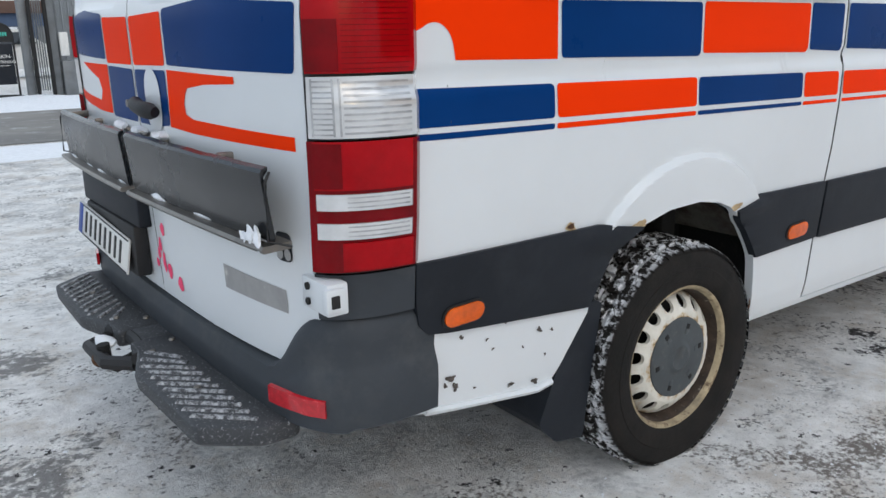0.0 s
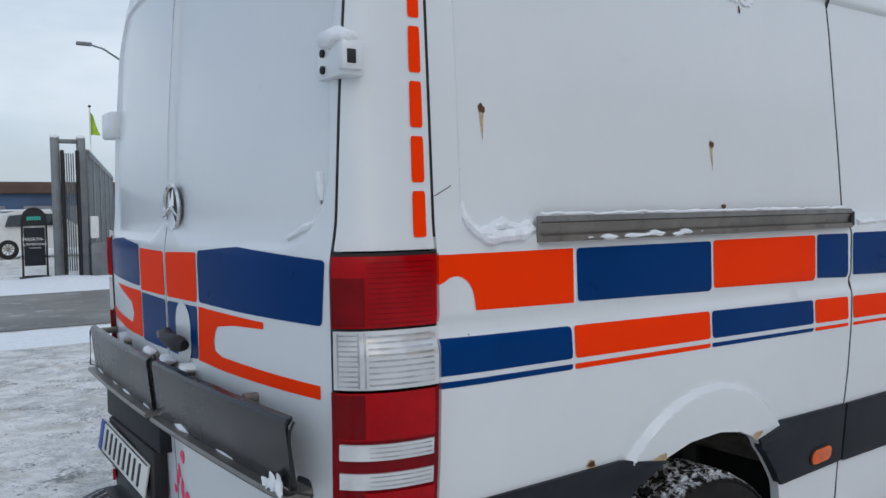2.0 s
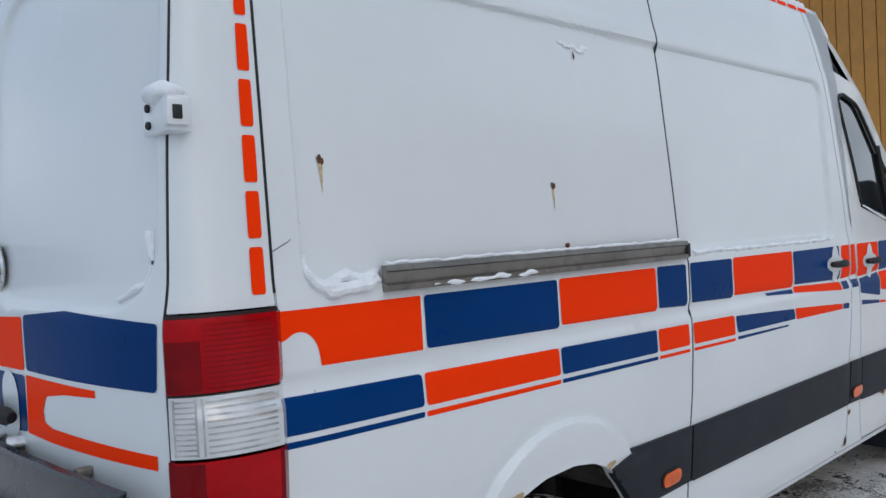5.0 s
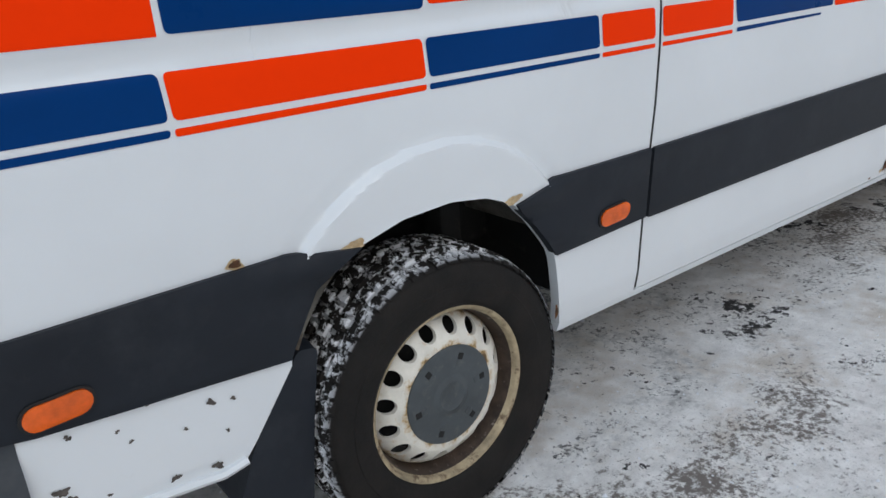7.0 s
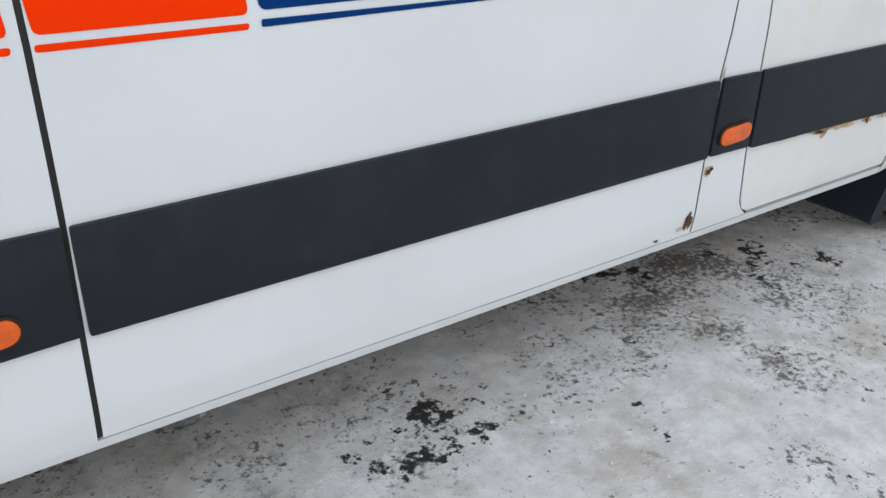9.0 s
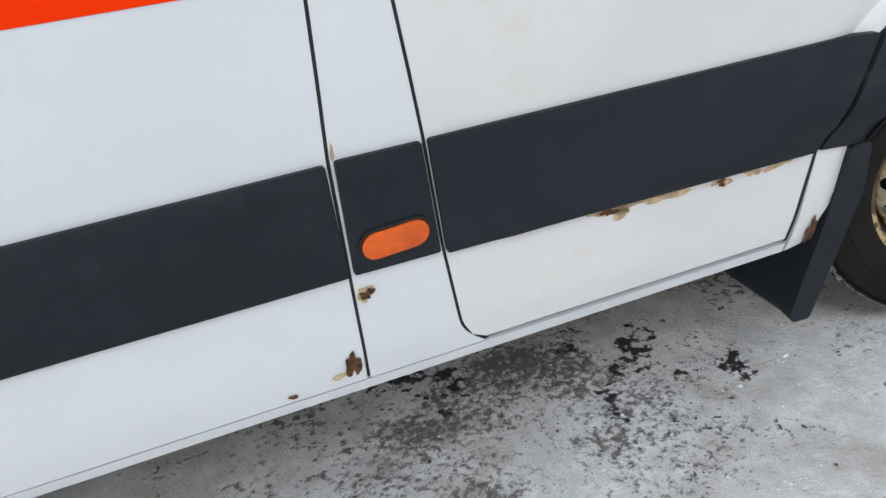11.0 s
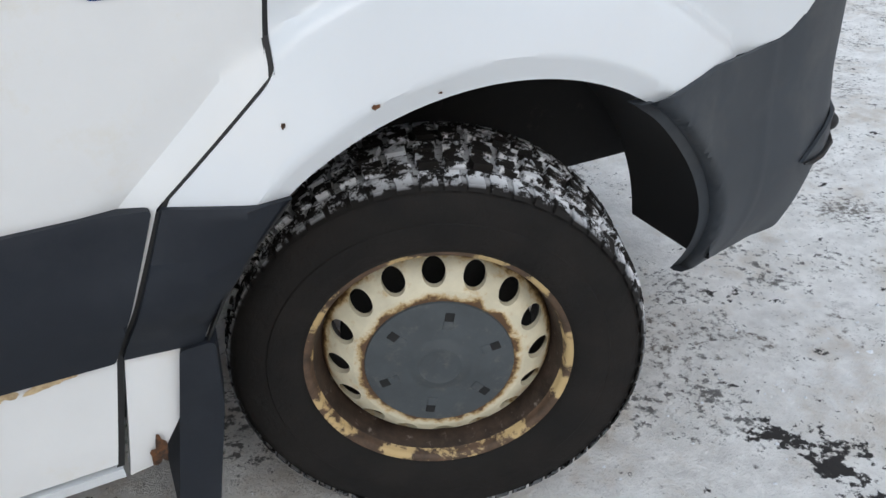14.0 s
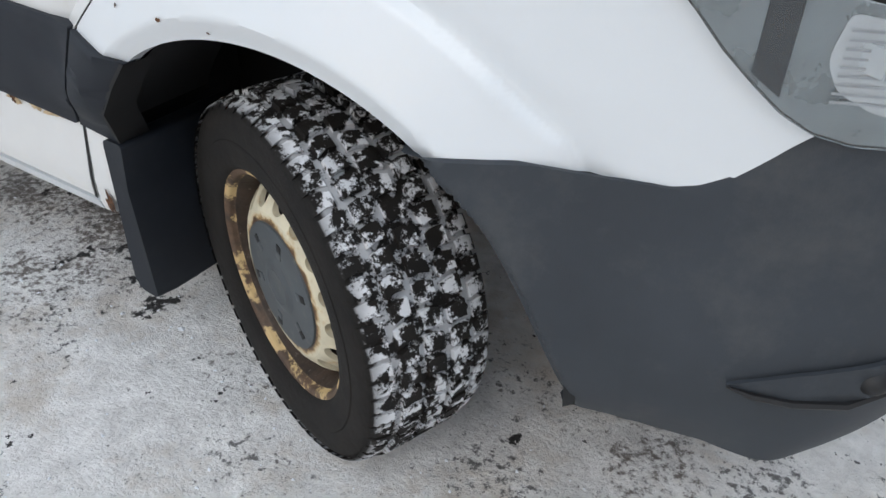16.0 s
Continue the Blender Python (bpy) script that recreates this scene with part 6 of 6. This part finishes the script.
blot(quarter, -0.460, 0.806, 0.016, 0.013, STREAK, "rust_spot", "rusty stone chip", 12)
blot(quarter, -0.460, 0.808, 0.010, 0.009, RUST, "rust_spot", "rusty stone chip", 13, lift=0.0034)
blot(quarter, -0.215, 0.778, 0.026, 0.012, STREAK, "rust_spot", "rust at the arch's edge", 14)
blot(quarter, 0.225, 0.766, 0.026, 0.010, STREAK, "rust_spot", "rust at the arch's edge", 15)
for k, (x, z, s) in enumerate(((-0.80, 0.585, 0.006), (-0.72, 0.56, 0.004), (-0.70, 0.53, 0.004), (-0.60, 0.51, 0.004), (-0.545, 0.545, 0.008), (-0.50, 0.535, 0.005), (-0.83, 0.485, 0.011), (-0.815, 0.460, 0.010), (-0.845, 0.47, 0.006), (-0.635, 0.415, 0.008), (-0.55, 0.40, 0.010), (-0.755, 0.44, 0.004), (-0.52, 0.47, 0.004), (-0.66, 0.59, 0.003))):
    blot(quarter, x, z, s, s * 0.9, CHIP, "paint_chip", "", 30 + k, wild=0.6)
blot(quarter, 0.402, 0.405, 0.006, 0.02, RUST, "rust_spot", "rusty panel edge", 50)
blot(sliding, 2.232, 0.405, 0.012, 0.03, RUST, "rust_spot", "rusty door corner", 51, wild=0.5)
blot(sliding, 2.205, 0.388, 0.014, 0.006, STREAK, "rust_spot", "rusty door corner", 52)
blot(sliding, 2.12, 0.375, 0.010, 0.004, RUST, "rust_spot", "rusty door edge", 53)
blot(pillar, 2.275, 0.540, 0.016, 0.013, STREAK, "rust_spot", "rust spot", 54)
blot(pillar, 2.277, 0.539, 0.011, 0.010, RUST, "rust_spot", "rust spot", 55, lift=0.0036, wild=0.6)
blot(pillar, 2.262, 0.80, 0.003, 0.014, STREAK, "rust_spot", "rusty seam edge", 56)
blot(front_wing, 3.215, 0.375, 0.012, 0.030, RUST, "rust_spot", "rusted through panel end", 57, lift=0.006, wild=0.5)
for k, (x, z, a, b) in enumerate(((2.62, 0.571, 0.03, 0.006), (2.735, 0.563, 0.035, 0.014), (2.77, 0.558, 0.022, 0.016), (2.85, 0.558, 0.05, 0.010), (2.98, 0.555, 0.020, 0.012), (3.05, 0.555, 0.016, 0.010), (3.11, 0.556, 0.025, 0.010))):
    blot(fdoor, x, z, a, b, STREAK, "rust_stain", "ochre rust stain", 60 + k, wild=0.6)
    if k in (1, 4):
        blot(fdoor, x, z - 0.002, a * 0.5, b * 0.6, RUST, "rust_spot", "rust spot", 80 + k, lift=0.0036, wild=0.7)
blot(front_wing, 3.571, 0.868, 0.005, 0.004, RUST, "rust_spot", "rust spot on the arch", 90)
blot(front_wing, 3.455, 0.862, 0.0025, 0.004, RUST, "rust_spot", "rust spot on the arch", 91)
blot(front_wing, 3.665, 0.866, 0.003, 0.002, RUST, "rust_spot", "rust spot on the arch", 92)
# scratches
for pts in (((-0.93, 1.485), (-0.89, 1.505), (-0.85, 1.545)), ((-0.85, 1.18), (-0.847, 1.10))):
    sc = bmesh.new()
    tube(sc, [on_side(x, z, 0.0008) for x, z in pts], 0.0011, 4)
    part("scratch", sc, CHIP, quarter)


def snow_ridge(owner, points, place, seed, fat=0.010, name="snow_ridge"):
    """Clinging snow along a line of (u, v)."""
    bm = bmesh.new()
    pts, rad = [], []
    dense = []
    for (a, b), (c, d) in zip(points, points[1:]):
        n = max(3, int(math.hypot(c - a, d - b) / 0.008))
        dense += [(a + (c - a) * k / n, b + (d - b) * k / n) for k in range(n)]
    for k, (u, v) in enumerate(dense):
        r = fat * (0.75 + 0.9 * noise.noise((u * 22 + seed, v * 22, seed))) + 0.002
        rad.append(max(0.002, r))
        pts.append(place(u, v + 0.006 * noise.noise((u * 30, v * 30, seed + 5)), rad[-1] * 0.25))
    tube(bm, pts, rad, 8)
    part(name, bm, SNOW, owner, "ridge of clinging snow")


snow_ridge(quarter, [(-0.855, 1.475), (-0.85, 1.43), (-0.82, 1.40), (-0.78, 1.405), (-0.74, 1.425), (-0.69, 1.408), (-0.65, 1.42)], on_side, 1, 0.016)
snow_ridge(quarter, [(-0.845, 1.42), (-0.80, 1.392), (-0.70, 1.395), (-0.655, 1.405), (-0.65, 1.44)], on_side, 2, 0.014)
snow_ridge(quarter, [(-0.64, 1.441), (-0.2, 1.440), (0.3, 1.440), (0.70, 1.440)], lambda u, v, l: (u, -0.992, v), 3, 0.004)
snow_ridge(quarter, [(-0.50, 1.382), (-0.25, 1.384), (-0.05, 1.384)], lambda u, v, l: (u, -1.002, v), 4, 0.005)
snow_ridge(sliding, [(0.79, 1.392), (1.3, 1.39), (1.8, 1.388), (2.05, 1.39), (2.09, 1.41)], on_side, 5, 0.006)
snow_ridge(rdoor, [(-0.835, 1.54), (-0.84, 1.47), (-0.82, 1.43), (-0.72, 1.395)], on_rear, 6, 0.006)
for x, z in ((-0.36, 2.36), (-0.27, 2.35), (-0.19, 2.345), (-0.03, 2.32), (0.17, 2.06), (0.24, 2.055)):
    blot(quarter, x, z, 0.028, 0.010, SNOW, "snow_speck", "thin dab of snow", int(x * 1000) + 900, lift=0.004, wild=0.8)
for k in range(4):
    y = 0.25 - 0.17 * k
    bm = bmesh.new()
    bmesh.ops.create_icosphere(bm, subdivisions=3, radius=1.0, matrix=Matrix.LocRotScale((-1.168, y - 0.1, 0.538), None, (0.014, 0.040 + 0.02 * (k % 2), 0.006)))
    for v in bm.verts:
        v.co += 0.010 * Vector(noise.noise_vector(v.co * 36))
        v.co.z = max(v.co.z, 0.530)
    part("snow_patch", bm, SNOW, rb, "snow lying on the bumper's ledge")
# snow lying along the roof's edge
snow_ridge(van, [(-0.8 + 0.2 * k, 2.512) for k in range(16)], lambda u, v, l: (u, float(side_y(min(u, 2.28), 2.50)) + 0.03, v), 7, 0.026, "roof_snow")


# ---- ice crumbs and bare patches on the ground ----
def crumbs():
    rng = random.Random(9)
    verts, faces = [], []
    for _ in range(1800):
        x, y = rng.uniform(-2.6, 5.6), rng.uniform(-2.4, 0.6)
        if rng.random() < 0.35:
            x, y = rng.uniform(-1.5, 5.2), rng.uniform(-1.7, -0.7)
        s = rng.uniform(0.002, 0.006) * (2.2 if rng.random() < 0.04 else 1)
        z0 = 0.007 * noise.noise((x * 2.1, y * 2.1, 0)) + 0.005 * noise.noise((x * 7, y * 7, 3)) - 0.003
        b = len(verts)
        top = (x + rng.uniform(-s, s) * 0.4, y + rng.uniform(-s, s) * 0.4, z0 + s * rng.uniform(0.5, 1.0))
        n = 5
        a0 = rng.uniform(0, 6.28)
        for k in range(n):
            a = a0 + 2 * math.pi * k / n
            r = s * rng.uniform(0.6, 1.3)
            verts.append((x + r * math.cos(a), y + r * math.sin(a), z0 - 0.001))
        verts.append(top)
        for k in range(n):
            faces.append((b + k, b + (k + 1) % n, b + n))
    me = bpy.data.meshes.new("ice_crumbs")
    me.from_pydata(verts, [], faces)
    tagged(mesh_object("ice_crumbs", me, SNOW), "loose crumbs of snow and ice on the ground", "snow", kind="stuff")


crumbs()
# ---- the yard behind: snow bank, gate, sign, car, buildings, lamp, flag ----
def snow_bank(x0, x1, y0, y1, h, seed):
    bm = bmesh.new()
    nx, ny = 60, 14
    cols = []
    for i in range(nx):
        x = x0 + (x1 - x0) * i / (nx - 1)
        col = []
        for j in range(ny):
            f = j / (ny - 1)
            y = y0 + (y1 - y0) * f
            z = h * math.sin(math.pi * f) ** 0.7 * (0.75 + 0.5 * noise.noise((x * 0.9, y * 0.9, seed)) + 0.2 * noise.noise((x * 4, y * 4, seed)))
            col.append((x, y, max(0.0, z) - 0.02))
        cols.append(col)
    surface(bm, nx, ny, lambda i, j: cols[i][j], (0, 0, -1), 0.01)
    tagged(part("snow_bank", bm, SNOW), "low ploughed bank of white snow", "snow bank", kind="structure")


snow_bank(-12, 14, 13.7, 17.6, 0.16, 4)
snow_bank(-10, 12, 7.2, 8.9, 0.05, 8)


def build_gate():
    gate = tagged(new("sliding_gate"), "grey galvanised steel sliding gate with snow on its posts", "gate")
    for x in (1.46, 1.98):
        bm = bmesh.new()
        box(bm, (x, 16.6, 0.0), (x + 0.16, 16.78, 3.05), 0.015)
        part("post", bm, GALV, gate)
        sn = bmesh.new()
        bmesh.ops.create_icosphere(sn, subdivisions=2, radius=1.0, matrix=Matrix.LocRotScale((x + 0.08, 16.69, 3.06), None, (0.10, 0.10, 0.06)))
        part("snow_cap", sn, SNOW, gate)
    bm = bmesh.new()
    box(bm, (1.6, 16.63, 2.93), (2.0, 16.75, 3.02), 0.01)
    part("top_beam", bm, GALV, gate)
    for x in (1.62, 1.92):
        bm = bmesh.new()
        box(bm, (x, 16.50, 0.08), (x + 0.07, 16.62, 2.78), 0.02)
        part("rubber_buffer", bm, RUBBER, gate)
    for k in range(5):
        bm = bmesh.new()
        box(bm, (1.705 + 0.045 * k, 16.66, 0.18), (1.727 + 0.045 * k, 16.70, 2.72), 0.004)
        part("slat", bm, GALV, gate)
    bm = bmesh.new()
    box(bm, (2.16, 16.50, 0.0), (2.50, 16.80, 0.78), 0.03)
    part("drive_housing", bm, GALV, gate)
    bm = bmesh.new()
    box(bm, (2.17, 16.52, 0.88), (2.34, 16.62, 1.36), 0.02)
    part("control_box", bm, PLATE, gate)


build_gate()


def build_fence():
    fence = tagged(new("yard_fence"), "grey galvanised slatted fence with snow along its top", "fence")
    a, d = Vector((2.2, 16.8, 0)), Vector((2.0, 7.2, 0)).normalized()
    n = Vector((-d.y, d.x, 0))
    turn = Matrix.Translation(a) @ Matrix.Rotation(math.atan2(d.y, d.x), 4, "Z")
    for z0, z1, name in ((2.66, 2.80, "top_rail"), (0.16, 0.28, "bottom_rail")):
        bm = bmesh.new()
        box(bm, (0, -0.05, z0), (15, 0.05, z1), 0.01, turn)
        part(name, bm, GALV, fence)
    sn = bmesh.new()
    box(sn, (0, -0.05, 2.802), (15, 0.05, 2.835), 0.014, turn)
    part("snow_line", sn, SNOW, fence)
    shared = None
    for k in range(80):
        if k % 16 == 8:
            bm = bmesh.new()
            box(bm, (0.19 * k - 0.12, -0.06, 0.1), (0.19 * k + 0.12, 0.06, 2.72), 0.01, turn)
            part("fence_post", bm, GALV, fence)
            continue
        if shared is None:
            bm = bmesh.new()
            box(bm, (-0.028, -0.028, 0.2), (0.028, 0.028, 2.7), 0.004)
            ob = part("slat", bm, GALV, fence)
            shared = ob.data
        else:
            ob = new("slat", shared)
            ob.parent = fence
        ob.matrix_basis = turn @ Matrix.Translation((0.19 * k, 0, 0))


build_fence()


def text_on(name, words, size, at, turn, mat, parent):
    cu = bpy.data.curves.new(name, "FONT")
    cu.body, cu.size, cu.extrude, cu.align_x = words, size, 0.002, "CENTER"
    tmp = bpy.data.objects.new(name, cu)
    scene.collection.objects.link(tmp)
    me = bpy.data.meshes.new_from_object(tmp.evaluated_get(bpy.context.evaluated_depsgraph_get()))
    bpy.data.objects.remove(tmp)
    ob = mesh_object(name, me, mat, parent)
    ob.matrix_basis = Matrix.Translation(at) @ turn
    return ob


def build_sign():
    sign = tagged(new("pavement_sign"), "black arched pavement sign on a round foot in the snow", "sign")
    sign.matrix_basis = pose(1.09, 16.75, 0.06, 0, 0, 0)
    bm = bmesh.new()
    tube(bm, [(-0.235, 0, 0.03)] + [(-0.235, 0, 1.20)] + [(0.235 * math.cos(a), 0, 1.22 + 0.27 * math.sin(a)) for a in np.linspace(math.pi, 0, 13)] + [(0.235, 0, 1.20), (0.235, 0, 0.03)], 0.022, 8)
    part("frame", bm, BLACK, sign)
    bm = bmesh.new()
    head = [(-0.22, 1.12)] + [(0.22 * math.cos(a), 1.22 + 0.25 * math.sin(a)) for a in np.linspace(math.pi, 0, 13)] + [(0.22, 1.12)]
    f = [bm.verts.new((x, -0.012, z)) for x, z in head]
    g = [bm.verts.new((x, 0.012, z)) for x, z in head]
    bm.faces.new(f)
    bm.faces.new(g)
    for k in range(len(f)):
        bm.faces.new((f[k], f[(k + 1) % len(f)], g[(k + 1) % len(f)], g[k]))
    part("head_panel", bm, BLACK, sign)
    bm = bmesh.new()
    box(bm, (-0.205, -0.014, 0.27), (0.205, 0.014, 1.08), 0.006)
    part("poster", bm, TRIM, sign)
    bm = bmesh.new()
    revolve(bm, [(0.26, -0.02), (0.31, -0.01), (0.31, 0.02), (0.26, 0.03)], 32, True)
    bmesh.ops.transform(bm, matrix=pose(0, 0, 0.02, 90, 0, 0), verts=bm.verts)
    part("foot_ring", bm, BLACK, sign)
    teal = material("teal_print", (0.05, 0.45, 0.36), 0.5)
    for k in range(6):
        bm = bmesh.new()
        box(bm, (-0.135 + 0.046 * k, -0.018, 1.235), (-0.100 + 0.046 * k, -0.013, 1.315), 0.001)
        part("logo_bar", bm, teal, sign)
    up = pose(0, 0, 0, 90, 0, 0)
    text_on("lettering", "MASKIN-", 0.105, (-0.03, -0.017, 0.80), up, PLATE, sign)
    text_on("lettering", "UTHYRNING", 0.080, (0.0, -0.017, 0.70), up, PLATE, sign)
    bm = bmesh.new()
    box(bm, (-0.12, -0.018, 0.645), (0.12, -0.013, 0.655), 0.001)
    part("small_print_bar", bm, PLATE, sign)


build_sign()


def build_car():
    car = tagged(new("parked_car"), "white hatchback parked behind the sign in the snow", "car")
    car.matrix_basis = pose(3.1, 27.2, 0.0, 0, 0, 2)
    carpaint = material("white_car_paint", (0.72, 0.72, 0.70), 0.35, coat=0.4, vary=0.04)
    side = [(-2.0, 0.30), (-2.05, 0.62), (-1.98, 0.90), (-1.75, 0.98), (-1.45, 1.42), (-0.9, 1.52), (0.1, 1.50), (0.75, 1.05), (1.75, 0.88), (2.02, 0.70), (2.05, 0.32)]
    bm = bmesh.new()
    rings = []
    for y, sc in ((-0.84, 0.94), (-0.80, 1.0), (0.80, 1.0), (0.84, 0.94)):
        rings.append([bm.verts.new((x * (1 if abs(y) < 0.82 else 0.985), y * (1.0 if z < 1.0 else 0.86), 0.30 + (z - 0.30) * (1 if abs(y) < 0.82 else 0.985))) for x, z in rounded(side, 0.12, 3)])
    for p, q in zip(rings, rings[1:]):
        for k in range(len(p)):
            bm.faces.new((p[k], p[(k + 1) % len(p)], q[(k + 1) % len(p)], q[k]))
    bm.faces.new(rings[0])
    bm.faces.new(rings[-1])
    part("body", bm, carpaint, car)
    for win in ([(-1.36, 1.02), (-1.22, 1.36), (-0.62, 1.42), (-0.60, 1.03)], [(-0.54, 1.03), (-0.56, 1.42), (0.05, 1.41), (0.52, 1.07)]):
        w = bmesh.new()
        lo = [w.verts.new((x, -0.742 - 0.10 * (1.42 - z) / 0.4, z)) for x, z in rounded(win, 0.05, 3)]
        w.faces.new(lo)
        ob = part("window", w, GLASS, car)
    for x in (-1.28, 1.28):
        t = bmesh.new()
        bmesh.ops.transform(revolve(t, [(0.18, -0.10), (0.28, -0.10), (0.31, -0.07), (0.31, 0.08), (0.2, 0.10)], 32), matrix=Matrix.Translation((x, -0.76, 0.31)), verts=t.verts)
        part("tyre", t, RUBBER, car)
        r = bmesh.new()
        for k in range(9):
            a = 2 * math.pi * k / 9
            tube(r, [(x, -0.85, 0.31), (x + 0.19 * math.cos(a), -0.85, 0.31 + 0.19 * math.sin(a))], 0.016, 6)
        part("wheel_spokes", r, STEEL, car)
    sn = bmesh.new()
    box(sn, (-1.3, -0.64, 1.50), (0.05, 0.64, 1.56), 0.03)
    part("roof_snow", sn, SNOW, car)


build_car()


def build_shed():
    shed = tagged(new("industrial_building"), "long low blue building with a brown band", "building")
    brown = material("brown_roof_band", (0.10, 0.055, 0.04), 0.7, vary=0.15, scale=0.5)
    bluew = material("blue_wall_panels", (0.05, 0.09, 0.17), 0.6, vary=0.15, scale=0.4)
    for name, lo, hi, mat in (("wall", (-40, 60, 0), (14, 75, 2.75), bluew), ("roof_band", (-41, 59.6, 2.75), (14.5, 76, 3.55), brown)):
        bm = bmesh.new()
        box(bm, lo, hi, 0.05)
        part(name, bm, mat, shed)
    for x in (4.0, 7.3, 10.2):
        bm = bmesh.new()
        box(bm, (x, 59.85, 0.0), (x + 2.2, 60.0, 1.9), 0.03)
        part("gate_panel", bm, GALV, shed)
    bm = bmesh.new()
    box(bm, (4.4, 62, 3.55), (6.2, 64, 4.4), 0.2)
    part("roof_unit", bm, bluew, shed)


build_shed()


def build_lamp_and_flag():
    lamp = tagged(new("street_lamp"), "slim grey street lamp with a curved arm", "lamp")
    bm = bmesh.new()
    tube(bm, [(7.4, 30, 0), (7.4, 30, 5.8), (7.2, 30, 6.5), (6.5, 30, 7.05), (5.75, 30, 7.5), (5.3, 30, 7.6)], [0.07, 0.05, 0.045, 0.04, 0.035, 0.03], 8)
    part("pole", bm, GALV, lamp)
    bm = bmesh.new()
    box(bm, (4.82, 29.9, 7.55), (5.36, 30.1, 7.68), 0.04)
    part("lamp_head", bm, GALV, lamp)
    flag = tagged(new("flag_on_pole"), "lime green flag hanging from a white pole", "flag")
    bm = bmesh.new()
    tube(bm, [(8.5, 45, 0), (8.5, 45, 7.1)], 0.04, 8)
    part("pole", bm, PLATE, flag)
    bm = bmesh.new()
    bmesh.ops.create_icosphere(bm, subdivisions=2, radius=0.08, matrix=Matrix.Translation((8.5, 45, 7.14)))
    part("finial", bm, BLACK, flag)
    lime = material("lime_flag_cloth", (0.36, 0.55, 0.03), 0.8, vary=0.15, scale=3)
    bm = bmesh.new()
    cols = []
    for i in range(12):
        f = i / 11
        cols.append([(8.55 + 0.50 * f * (0.25 + 0.75 * g), 45 + 0.12 * math.sin(6 * f + 3 * g), 6.95 - 1.35 * g - 0.35 * f * (1 - g) * 1.2) for g in np.linspace(0, 1, 12)])
    surface(bm, 12, 12, lambda i, j: cols[i][j], (0, 1, 0), 0.02)
    part("cloth", bm, lime, flag)


build_lamp_and_flag()


def ochre_house(name, m, length, height, label, window_at):
    """A wall house with upright boards and windows, its front along x at y = 0."""
    house = tagged(new(name), label, "building")
    house.matrix_basis = m
    core = bmesh.new()
    box(core, (0, 0.03, 0), (length, 8, height))
    part("wall", core, OCHRE, house)
    rf = bmesh.new()
    box(rf, (-0.5, -0.6, height), (length + 0.5, 8.6, height + 0.35), 0.05)
    part("roof", rf, TRIM, house)
    shared = {}
    n = int(length / 0.23)
    for k in range(n):
        x = 0.23 * k
        gap = [w for w in window_at if w[0] - 0.1 < x + 0.1 < w[1] + 0.1]
        spans = ((0.3, gap[0][2] - 0.08), (gap[0][3] + 0.08, height)) if gap else ((0.3, height),)
        for z0, z1 in spans:
            key = (round(z0, 2), round(z1, 2))
            if key not in shared:
                b = bmesh.new()
                box(b, (0.008, -0.012, z0), (0.222, 0.032, z1), 0.006)
                ob = part("board", b, OCHRE, house)
                shared[key] = ob.data
            else:
                ob = new("board", shared[key])
                ob.parent = house
            ob.matrix_basis = Matrix.Translation((x, 0, 0))
    for x0, x1, z0, z1 in window_at:
        fr = bmesh.new()
        for lo, hi in (((x0 - 0.08, -0.05, z0 - 0.08), (x1 + 0.08, 0.03, z0)), ((x0 - 0.08, -0.05, z1), (x1 + 0.08, 0.03, z1 + 0.08)), ((x0 - 0.08, -0.05, z0), (x0, 0.03, z1)), ((x1, -0.05, z0), (x1 + 0.08, 0.03, z1))):
            box(fr, lo, hi, 0.008)
        wf = part("window", fr, PLATE, house, "white framed window")
        pn = bmesh.new()
        box(pn, (x0, -0.015, z0), (x1, 0.028, z1))
        part("pane", pn, GLASS, wf)


# the house ahead of the van, and the one across the yard that its windows mirror
ochre_house("wooden_house", pose(14.0, 9.0, 0, 0, 0, -90), 12.0, 6.5, "ochre wooden house with upright boards", ((6.75, 8.05, 1.2, 3.65), (9.6, 10.8, 1.2, 3.65)))
ochre_house("wooden_house", pose(26.0, -15.0, 0, 0, 0, 180), 22.0, 5.6, "ochre wooden house across the yard", ((3.0, 4.2, 1.2, 2.7), (8.0, 9.2, 1.2, 2.7), (14.0, 15.2, 1.2, 2.7)))


def spruce(x, y, h, seed):
    tree = tagged(new("spruce"), "dark spruce with snow-dusted boughs", "tree", "trees across the yard")
    tree.matrix_basis = pose(x, y, 0)
    rng = random.Random(seed)
    bm = bmesh.new()
    tube(bm, [(0, 0, 0), (0.05, 0, h * 0.5), (0, 0, h)], [0.22, 0.13, 0.02], 8)
    part("trunk", bm, BARK, tree)
    verts, faces = [], []
    for k in range(1500):
        f = rng.random() ** 0.8
        z = h * (0.12 + 0.88 * f)
        reach = (1 - f) * h * 0.22 * rng.uniform(0.35, 1.0) + 0.15
        a = rng.uniform(0, 6.283)
        px, py = reach * math.cos(a), reach * math.sin(a)
        pz = z - reach * 0.35
        s = rng.uniform(0.15, 0.38)
        b = len(verts)
        for _ in range(3):
            verts.append((px + rng.uniform(-s, s), py + rng.uniform(-s, s), pz + rng.uniform(-s, s) * 0.5))
        faces.append((b, b + 1, b + 2))
    me = bpy.data.meshes.new("crown")
    me.from_pydata(verts, [], faces)
    mesh_object("crown", me, NEEDLES, tree)


for k, (x, y, h) in enumerate(((4.5, -20, 12), (9.5, -26, 15), (13, -27, 13), (18, -26, 16), (0.5, -24, 13), (-5, -26, 15))):
    spruce(x, y, h, 70 + k)
